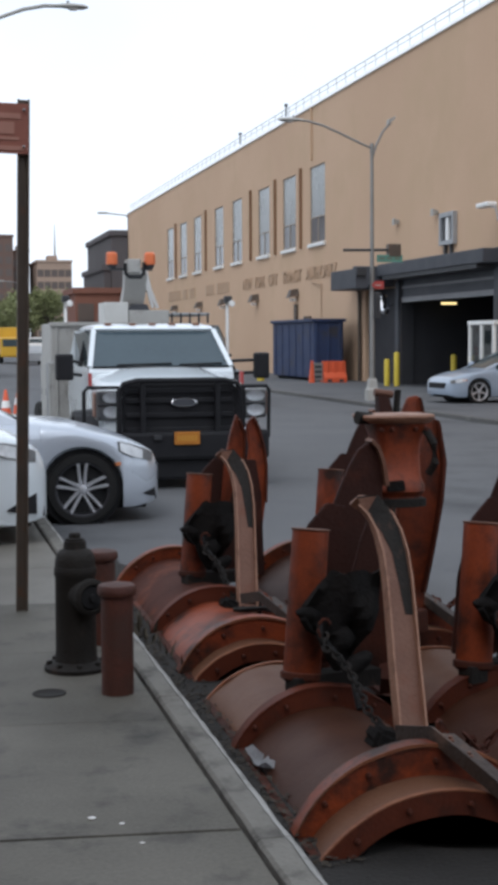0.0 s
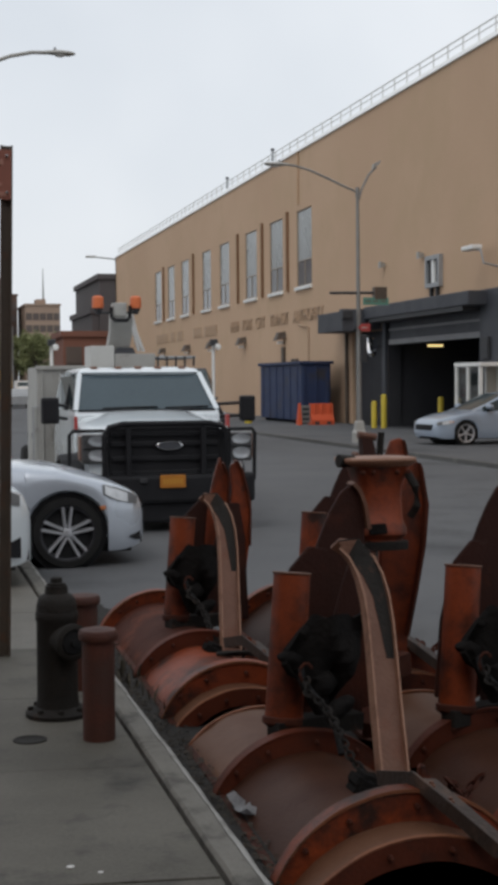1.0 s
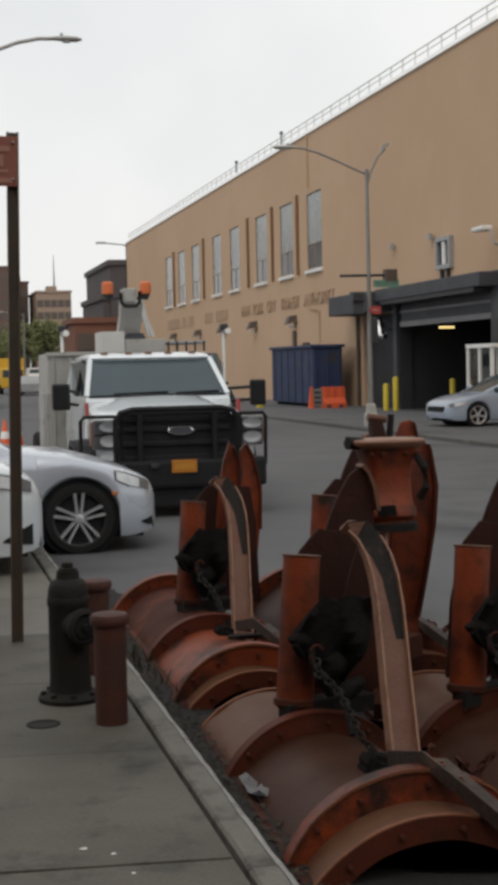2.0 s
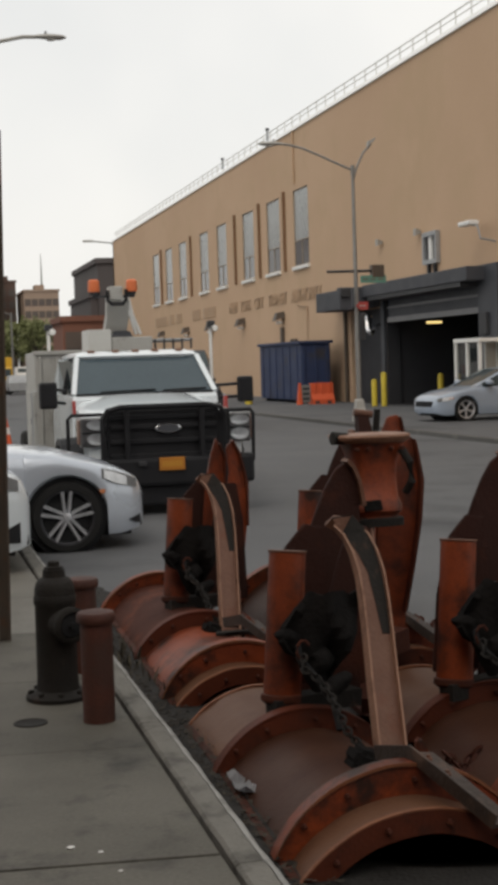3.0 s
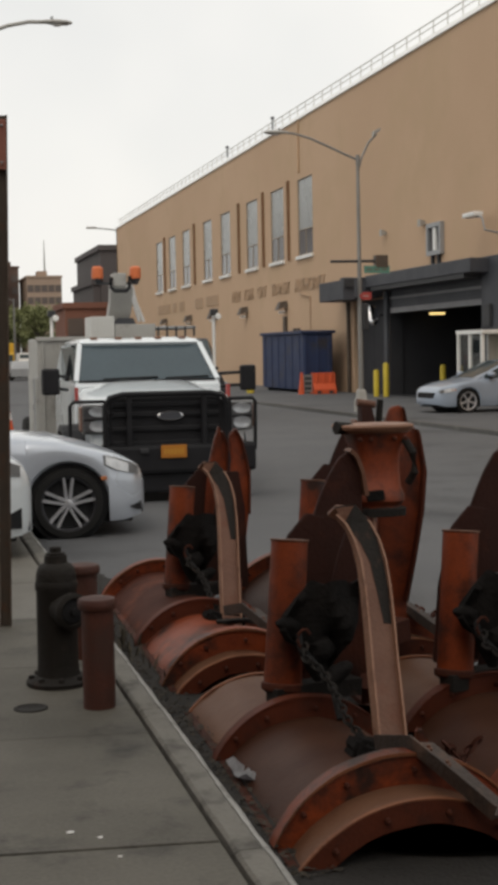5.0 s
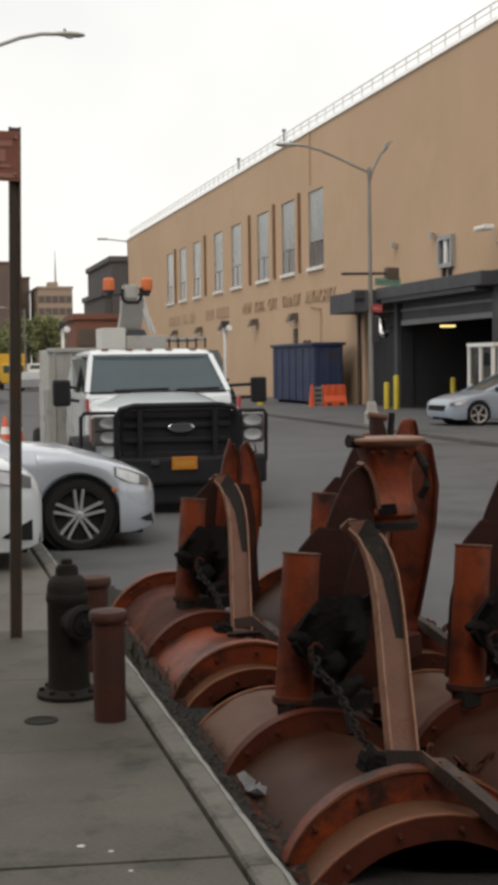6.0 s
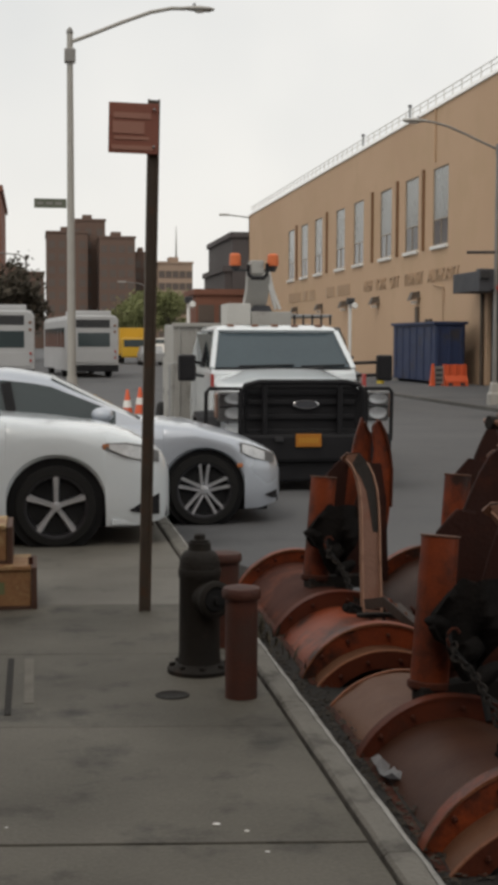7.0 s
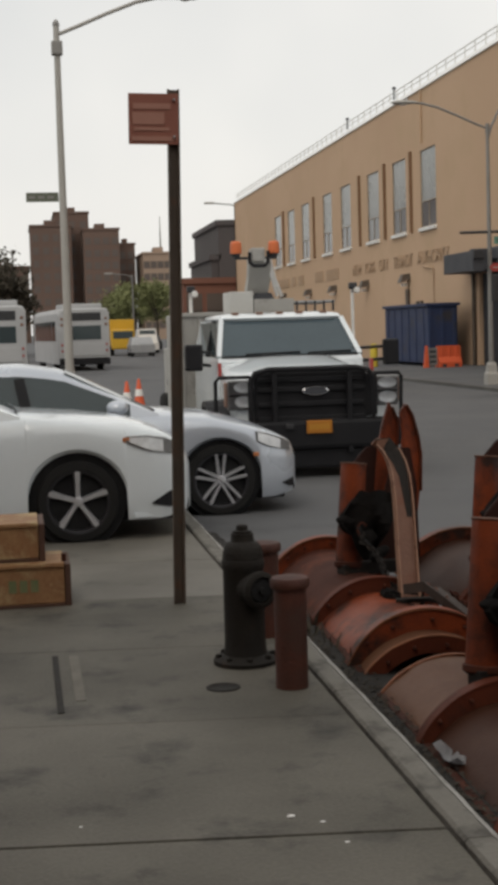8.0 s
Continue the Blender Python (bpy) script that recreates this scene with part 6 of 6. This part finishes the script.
    part("pane", box(-0.505, -0.495, -0.84, 0.84, 0.99, 2.14), BOOTH_GLASS, b)
    # wall lights, vent, pipes
    for y, z in ((46.0, 6.15), (50.0, 6.15)):
        l = thing("wall_light", "small pale floodlight on the tan wall", "wall light", (W, y, z), group="depot floodlights")
        part("lamp_body", loft([[(x, u * w, v * w) for u, v in ((-1, -1), (1, -1), (1, 1), (-1, 1))] for x, w in ((-0.003, 0.06), (-0.08, 0.08), (-0.2, 0.12), (-0.23, 0.12))]), POLE_PALE, l)
    v = thing("wall_vent", "square grey louvred vent box on the tan wall", "vent", (W, 44.85, 5.5))
    part("frame", slab_with_holes(-0.65, 0.65, -0.55, 0.55, [(-0.5, 0.5, -0.4, 0.4)], -0.16, -0.003), GREY_METAL, v)
    part("blade", box(-0.12, -0.05, -0.12, 0.12, -0.39, 0.39), WHITE_PAINT, v)
    part("backing", box(-0.05, -0.01, -0.49, 0.49, -0.39, 0.39), DARK_METAL, v)
    for y in (-0.3, 0.25):
        part("bracket", box(-0.12, -0.004, y - 0.06, y + 0.06, -0.85, -0.552), DARK_METAL, v)
    a = thing("wall_lamp", "white lamp on a bent wall arm", "wall lamp", (W, 39.7, 5.75))
    part("arm", pipe([(0, 0, -0.5), (-0.5, 0.0, -0.4), (-0.55, 0.1, 0.0), (-0.55, 0.5, 0.05)], 0.035), GREY_METAL, a)
    part("shade", box(-0.75, -0.4, 0.3, 1.2, 0.05, 0.2, 0.05), WHITE_PAINT, a)
    for y in (64.2, 72.0, 79.6, 86.6, 95.0):
        l = thing("wall_light", "dark hooded lamp low on the tan wall", "wall light", (W, y, 3.85), group="depot hooded lamps")
        part("hood", loft([[(x, u * w, z) for x, u, z in ((-0.004, -1, z0), (-0.004, 1, z0), (d, 1, z1), (d, -1, z1))] for w, d, z0, z1 in ((0.3, -0.5, 0.0, -0.15), (0.22, -0.35, 0.3, 0.25))]), POST_BROWN, l)
        part("glass", box(-0.35, -0.1, -0.12, 0.12, -0.3, -0.16, 0.02), WHITE_PAINT, l)
    p = thing("wall_pipe", "brown conduit running up the tan wall", "pipe", (W, 64.2, 0))
    part("conduit", box(-0.13, -0.004, -0.2, 0.2, 1.5, 3.4, 0.02), POST_BROWN, p)
    p = thing("wall_pipe", "thin bent pipe on the tan wall", "pipe", (W, 60.0, 0))
    part("pipe", pipe([(-0.06, 0, 0), (-0.06, 0, 4.2), (-0.06, 1.6, 4.35)], 0.035), LETTER, p)
    p = thing("wall_pipe", "long painted downpipe on the tan wall", "pipe", (W, 61.6, 0))
    part("pipe", rod((-0.05, 0, 9.9), (-0.05, 0, 12.3), 0.05), STUCCO, p)
    for y in (61.9, 62.5):
        m = thing("gas_meter", "small dark meter on the tan wall", "meter", (W, y, 2.6), group="wall meters")
        part("case", box(-0.16, -0.003, -0.12, 0.12, -0.2, 0.2, 0.04), POST_BROWN, m)
        part("pipe", rod((-0.08, 0, -0.9), (-0.08, 0, -0.2), 0.03), POST_BROWN, m)
    for y in (66.3, 76.0):
        c = thing("roof_camera", "small camera on a bracket at the roof edge", "camera", (W - 0.05, y, 12.6), group="roof cameras")
        part("bracket", rod((0.1, 0, 0), (0.1, 0, 0.5), 0.06), GREY_METAL, c)
        part("case", box(0.02, 0.18, -0.08, 0.08, 0.5, 0.62, 0.02), DARK_METAL, c)


WOOD_PALE = material("pale_board", (0.45, 0.38, 0.3), (0.36, 0.3, 0.24), 0.7, scale=3, fine=40, bump=0.1)
BOOTH_GLASS = clear_glass("booth_glass", (0.85, 0.9, 0.9))


def build_street_things():
    d = thing("dumpster", "large blue steel dumpster against the tan wall", "dumpster", (16.18, 54.75, 0))
    part("body", box(0.0, 1.27, 0.0, 6.65, 0.12, 2.45, 0.03), DUMP_BLUE, d)
    for y in (0.6, 1.7, 2.8, 3.9, 5.0, 6.1):
        part("rib", box(-0.03, -0.001, y - 0.07, y + 0.07, 0.14, 2.38, 0.01), DUMP_BLUE, d)
    part("top_rail", box(-0.1, 1.37, -0.09, 6.74, 2.451, 2.58, 0.02), DUMP_BLUE, d)
    for y in (-0.05,):
        for x in (0.1, 0.62, 1.12):
            part("rib", box(x - 0.06, x + 0.06, -0.07, -0.001, 0.14, 2.38, 0.01), DUMP_BLUE, d)
    for y in (0.4, 6.1):
        part("skid", box(0.1, 1.2, y - 0.1, y + 0.1, 0.0, 0.119), DARK_METAL, d)
    b = thing("road_barrier", "orange plastic water-filled road barrier", "barrier", (16.55, 53.4, 0))
    prof = [(-0.3, 0), (0.3, 0), (0.3, 0.2), (0.14, 0.42), (0.11, 0.85), (-0.11, 0.85), (-0.14, 0.42), (-0.3, 0.2)]
    part("shell", loft([[(x, y, z) for y, z in prof] for x in (-0.42, 0.52)]), BARRIER, b)
    for x in (-0.2, 0.3):
        part("fork_slot", box(x - 0.09, x + 0.09, -0.31, -0.2, 0.02, 0.13, 0.01), DARK_METAL, b)
    for x in (-0.25, 0.05, 0.35):
        part("rib", box(x - 0.04, x + 0.04, -0.17, -0.1, 0.25, 0.82, 0.02), BARRIER, b)
    s = thing("barricade_board", "grey board with orange legs beside the barrier", "barricade", (15.86, 53.3, 0))
    part("board", box(-0.12, 0.24, -0.03, 0.03, 0.08, 0.78, 0.01), POLE_GREY, s)
    for k in range(3):
        part("print_bar", box(-0.08, 0.2, -0.0355, -0.0315, 0.18 + 0.2 * k, 0.28 + 0.2 * k), DARK_METAL, s)
    for x in (-0.2,):
        part("leg", loft([[(x - 0.1, -0.15, 0), (x + 0.07, -0.15, 0), (x + 0.07, 0.15, 0), (x - 0.1, 0.15, 0)], [(x - 0.03, -0.03, 0.88), (x + 0.05, -0.03, 0.88), (x + 0.05, 0.03, 0.88), (x - 0.03, 0.03, 0.88)]]), BARRIER, s)
    y = thing("bollard", "yellow steel bollard near the dumpster", "bollard", (14.35, 56.5, 0), group="yellow garage bollards")
    part("pipe", lathe([(0.16, 0), (0.16, 0.9), (0.1, 0.98)], 16), YELLOW, y, "", True)
    # dark van behind the truck
    v = thing("dark_van", "dark van parked behind the utility truck", "van", (7.9, 37.0, ROAD_Z))
    part("body", loft([[(u * w, y, z) for u, z in ((-1, 0.35), (-1.02, 1.0), (-0.96, h - 0.3), (-0.8, h), (0.8, h), (0.96, h - 0.3), (1.02, 1.0), (1, 0.35))] for y, w, h in ((0.0, 0.88, 1.1), (0.15, 0.92, 1.25), (1.0, 0.93, 1.4), (1.8, 0.92, 2.25), (5.0, 0.92, 2.3), (5.2, 0.9, 2.1))]), CAR_DARK, v, "", True)
    part("windscreen", loft([[(-0.8, 1.05, 1.44), (0.8, 1.05, 1.44), (0.8, 1.06, 1.4), (-0.8, 1.06, 1.4)], [(-0.72, 1.72, 2.18), (0.72, 1.72, 2.18), (0.72, 1.74, 2.15), (-0.72, 1.74, 2.15)]]), DARK_WINDOW, v)
    part("side_panel", box(0.94, 0.955, 1.9, 4.6, 1.3, 1.9, 0.01), POLE_PALE, v, "pale side panel")
    for x in (-0.8, 0.8):
        for yy in (0.9, 4.2):
            w = new("wheel")
            w.parent = v
            part("tyre", lathe([(0.2, -0.11), (0.33, -0.11), (0.35, -0.08), (0.35, 0.08), (0.33, 0.11), (0.2, 0.1)], 24, None, Matrix.Translation((x, yy, 0.35)) @ Matrix.Rotation(radians(90), 4, "Y")), TYRE, w, "", True)
    # traffic cones
    for x, y in ((2.1, 31.5), (2.5, 33.0)):
        c = thing("traffic_cone", "orange traffic cone with a white band on the road", "traffic cone", (x, y, ROAD_Z), group="traffic cones")
        part("cone", lathe([(0.15, 0.03), (0.03, 0.74), (0.02, 0.75)], 18), BARRIER, c, "", True)
        part("band", lathe([(0.103, 0.34), (0.078, 0.5)], 18), WHITE_PAINT, c)
        part("foot", box(-0.2, 0.2, -0.2, 0.2, 0, 0.03, 0.01), CAR_BLACK, c)


def bus(at, turn=0.0):
    e = thing("city_bus", "white city bus seen from behind at the kerb", "bus", at, turn, group="parked city buses")
    prof = lambda w, h: [(-w, 0.35), (-w, h - 0.25), (-w + 0.12, h - 0.05), (-w + 0.3, h), (w - 0.3, h), (w - 0.12, h - 0.05), (w, h - 0.25), (w, 0.35)]
    part("body", loft([[(x, y, z) for x, z in prof(w, h)] for y, w, h in ((0, 1.25, 3.05), (0.08, 1.29, 3.12), (11.9, 1.29, 3.12), (12, 1.25, 3.0))]), BUS_WHITE, e)
    part("roof_unit", box(-1.0, 1.0, 0.5, 3.2, 3.1, 3.35, 0.06), BUS_WHITE, e)
    part("rear_window", box(-0.75, 0.85, -0.02, 0.02, 1.55, 2.25, 0.02), DARK_WINDOW, e)
    part("sign_box", box(-0.85, 0.85, -0.02, 0.02, 2.5, 2.9, 0.02), DARK_METAL, e)
    part("engine_cover", box(-1.1, 1.1, -0.03, 0.0, 0.75, 1.35, 0.02), BUS_WHITE, e)
    part("bumper", box(-1.27, 1.27, -0.1, 0.1, 0.3, 0.65, 0.04), CAR_BLACK, e)
    for x in (-1.1, 1.1):
        for z in (1.0, 1.3, 2.3, 2.6):
            part("tail_light", lathe([(0.07, 0), (0.06, 0.03)], 12, None, Matrix.Translation((x, 0.0, z)) @ Matrix.Rotation(radians(90), 4, "X")), SIGN_RED if z < 2 else AMBER_DARK, e)
        for y in (2.6, 9.5):
            w = new("wheel")
            w.parent = e
            part("tyre", lathe([(0.28, -0.14), (0.46, -0.14), (0.48, -0.1), (0.48, 0.1), (0.46, 0.14), (0.28, 0.12)], 24, None, Matrix.Translation((x * 1.02, y, 0.48)) @ Matrix.Rotation(radians(90), 4, "Y")), TYRE, w, "", True)
        for k in range(6):
            part("side_window", box(x * 1.175 - 0.01, x * 1.175 + 0.01, 1.2 + 1.7 * k, 2.7 + 1.7 * k, 1.5, 2.5), DARK_WINDOW, e)
    return e


BUS_WHITE = material("grey_white_bus_paint", (0.425, 0.4335, 0.442), (0.34, 0.3485, 0.357), 0.4, scale=0.8, fine=20, bump=0.0)
YELLOW_TRUCK = material("yellow_truck_paint", (0.6, 0.36, 0.03), (0.5, 0.3, 0.03), 0.4, scale=1, fine=20, bump=0.0)
BRICK_BROWN = material("brown_brick_far", (0.15, 0.098, 0.078), (0.115, 0.078, 0.064), 0.9, scale=0.08, fine=1.5, bump=0.0)
BRICK_RED = material("red_brick_far", (0.22, 0.1, 0.07), (0.16, 0.075, 0.055), 0.9, scale=0.1, fine=2, bump=0.0)
BRICK_TAN = material("tan_brick_far", (0.33, 0.24, 0.18), (0.27, 0.2, 0.155), 0.9, scale=0.08, fine=1.5, bump=0.0)
BRICK_GREY = material("grey_brick_far", (0.095, 0.085, 0.085), (0.075, 0.068, 0.068), 0.9, scale=0.08, fine=1.5, bump=0.0)


def tower(x0, x1, y0, y1, h, mat, label, floors, bays, windows=True, cap=True):
    e = thing("apartment_building", label, "building", ((x0 + x1) / 2, y0, ROAD_Z))
    w = (x1 - x0) / 2
    part("wall", box(-w, w, 0, y1 - y0, 0, h), mat, e)
    part("roof", box(-w - 0.2, w + 0.2, -0.2, y1 - y0 + 0.2, h + 0.003, h + 0.5), mat, e)
    if cap:
        part("rooftop_hut", box(-w * 0.3, w * 0.25, 3, 8, h + 0.5, h + 1.7), mat, e)
    if windows:
        me = None
        for f in range(floors):
            for b in range(bays):
                if me is None:
                    p = part("window", box(-0.7, 0.7, -0.06, 0.1, -0.8, 0.8), FAR_GLASS, e)
                    me = p.data
                else:
                    p = new("window", me)
                    p.parent = e
                p.location = (-w + (b + 0.5) * 2 * w / bays, 0, 2.2 + (f + 0.4) * (h - 3) / floors)
    return e


FAR_GLASS = material("far_window", (0.1, 0.078, 0.068), (0.12, 0.095, 0.08), 0.4, scale=1, fine=10, bump=0.0)


def leaf_cluster(count, radius, size, rnd, flat=0.8):
    verts, faces = [], []
    for k in range(count):
        d = Vector((rnd.gauss(0, 1), rnd.gauss(0, 1), rnd.gauss(0, flat)))
        d = d.normalized() * radius * rnd.random() ** 0.45
        d *= 0.75 + 0.5 * noise.noise(d * (1.6 / radius) + Vector((radius, 0, 3)))
        n = Vector((rnd.gauss(0, 1), rnd.gauss(0, 1), rnd.gauss(0, 1))).normalized()
        u = n.orthogonal().normalized() * size * rnd.uniform(0.6, 1.3)
        v = n.cross(u)
        i = len(verts)
        verts += [d - u, d - v * 0.6, d + u, d + v * 0.6]
        faces.append((i, i + 1, i + 2, i + 3))
    return verts, faces


def tree(x, y, h, radius, mat, seed, label):
    e = thing("tree", label, "tree", (x, y, ROAD_Z))
    rnd = random.Random(seed)
    bm = pipe([(0, 0, 0), (0.1, 0, h * 0.3), (0.0, 0.1, h * 0.55), (0.1, 0, h * 0.8)], 0.16, 8)
    for k in range(6):
        a = rnd.uniform(0, 6.28)
        z = h * rnd.uniform(0.3, 0.55)
        rod((0, 0, z), (radius * 0.6 * math.cos(a), radius * 0.6 * math.sin(a), z + h * 0.28), 0.08, 0.03, 6, bm)
    part("trunk", bm, BARK, e)
    vs, fs = [], []
    for k in range(9):
        a = rnd.uniform(0, 6.28)
        c = Vector((radius * 0.6 * math.cos(a) * rnd.random(), radius * 0.6 * math.sin(a) * rnd.random(), h * rnd.uniform(0.42, 0.85)))
        v, f = leaf_cluster(420, radius * rnd.uniform(0.4, 0.65), 0.2, rnd)
        o = len(vs)
        vs += [p + c for p in v]
        fs += [tuple(i + o for i in q) for q in f]
    me = bpy.data.meshes.new("crown")
    me.from_pydata(vs, [], fs)
    me.materials.append(mat)
    cr = new("crown", me)
    cr.parent = e


BARK = material("bark", (0.07, 0.055, 0.042), (0.045, 0.036, 0.03), 0.9, scale=4, fine=30, bump=0.3)
LEAF = material("spring_leaves", (0.204, 0.216, 0.09), (0.144, 0.162, 0.066), 0.7, scale=0.8, fine=6, bump=0.0, amount=1.0)
LEAF_DARK = material("dark_reddish_leaves", (0.075, 0.06, 0.042), (0.045, 0.04, 0.028), 0.7, scale=0.8, fine=6, bump=0.0, amount=1.0)


def build_distance():
    bus((2.95, 69.75, ROAD_Z), 5.0)
    bus((-1.22, 59.0, ROAD_Z), 5.0)
    # far traffic
    y = thing("box_truck", "yellow box truck far down the street", "truck", (8.0, 112, ROAD_Z))
    part("cargo_box", box(-1.05, 1.05, 1.6, 6, 0.7, 2.9, 0.05), YELLOW_TRUCK, y)
    part("cab", box(-0.95, 0.95, 0, 1.58, 0.5, 2.1, 0.15), YELLOW_TRUCK, y)
    part("windscreen", box(-0.8, 0.8, -0.01, 0.03, 1.35, 1.95, 0.02), DARK_WINDOW, y)
    for x in (-0.85, 0.85):
        for yy in (0.9, 4.8):
            part("wheel", rod((x - 0.13, yy, 0.42), (x + 0.13, yy, 0.42), 0.42, None, 18), TYRE, y)
    for x, yy, mat, lab, h in ((10.6, 118, WHITE_PAINT, "white van far down the street", 2.1), (8.9, 104, GREY_METAL, "grey car far down the street", 1.45), (12.6, 135, CAR_DARK, "dark car far down the street", 1.5)):
        c = thing("parked_car", lab, "car", (x, yy, ROAD_Z), group="distant parked cars")
        part("body", loft([[(u * 0.88, a, z) for u, z in ((-1, 0.3), (-1, 0.9), (1, 0.9), (1, 0.3))] for a in (0, 4.4)]), mat, c)
        part("cabin", loft([[(u * s * 0.86, a + b * o, z) for u, a, o in ((-1, 0.7, 1), (1, 0.7, 1), (1, 4.0, -1), (-1, 4.0, -1))] for s, b, z in ((1, 0, 0.901), (0.85, 0.45, h))]), mat, c)
        part("windscreen", loft([[(-0.74, 0.78, 1.0), (0.74, 0.78, 1.0), (0.74, 0.8, 1.0), (-0.74, 0.8, 1.0)], [(-0.66, 1.08, h - 0.12), (0.66, 1.08, h - 0.12), (0.66, 1.1, h - 0.12), (-0.66, 1.1, h - 0.12)]]), DARK_WINDOW, c)
        for u in (-0.8, 0.8):
            for v in (0.8, 3.6):
                part("wheel", rod((u - 0.1, v, 0.32), (u + 0.1, v, 0.32), 0.32, None, 16), TYRE, c)
    # buildings at the end of the street
    tower(3.2, 12.6, 325, 345, 26.6, BRICK_BROWN, "brown brick apartment tower in the distance", 8, 4)
    tower(9.0, 17.0, 331, 350, 30.0, BRICK_BROWN, "tall brown brick apartment tower with roof tank", 9, 3)
    tower(15.2, 23.4, 322, 345, 25.4, BRICK_BROWN, "brown brick apartment tower with pale corner", 8, 4)
    tower(23.6, 27.6, 330, 345, 22.4, BRICK_BROWN, "narrow brown brick block in the distance", 7, 2)
    tower(28.6, 36.5, 320, 340, 19.6, BRICK_TAN, "tan brick apartment house in the distance", 6, 5)
    tower(-14.0, 2.6, 330, 350, 17.5, BRICK_BROWN, "low brown brick block in the distance", 5, 7)
    tower(18.6, 26.0, 130, 148, 11.6, BRICK_GREY, "grey brick building past the depot", 4, 2, False, False)
    tower(17.9, 18.58, 130.2, 146, 8.4, BRICK_GREY, "lower grey brick side building", 3, 1, False, False)
    tower(14.1, 19.5, 121, 129, 5.9, BRICK_RED, "low red brick building beyond the depot", 2, 3, True, False)
    tower(-16.0, -2.6, 118, 140, 14.2, BRICK_RED, "red brick building along the street", 4, 5)
    t = thing("antenna_mast", "thin grey mast on a far rooftop", "mast", (33.2, 325, 20.0))
    part("mast", rod((0, 0, 0), (0, 0, 8.5), 0.25, 0.06, 8), POLE_GREY, t)
    tree(-1.2, 96, 7.5, 3.6, LEAF_DARK, 3, "dark budding street tree behind the buses")
    tree(-4.5, 99, 7.0, 3.4, LEAF_DARK, 4, "dark budding street tree behind the buses")
    for k, (x, yy, h) in enumerate(((14.2, 190, 8.6), (16.2, 200, 9.8), (18.0, 186, 9.4), (20.0, 205, 9.6), (22.5, 196, 9.0), (12.4, 196, 8.0), (25.5, 200, 9.0))):
        tree(x, yy, h, 3.2, LEAF, 10 + k, "pale green spring tree at the end of the street")
    # added unseen walls: close the place behind and beside the camera, shade the foreground
    tagged(link_mesh("shade_wall_west", box(-6.8, -4.6, -16, 8.0, -0.15, 11.0), BRICK_RED), "unseen plain red brick wall added to shade the pavement", "wall", kind="structure")
    tagged(link_mesh("shade_wall_south", box(-4.599, 14.0, -12.4, -12.0, -0.15, 11.0), BRICK_BROWN), "unseen plain brown brick wall added to shade the street", "wall", kind="structure")


build_truck()
build_cars()
build_ploughs()
build_hydrant()
build_bollards()
build_sign_post()
build_crates()
build_lamps()
build_depot_fittings()
build_street_things()
build_distance()
build_pavement_bits()
build_pavement()
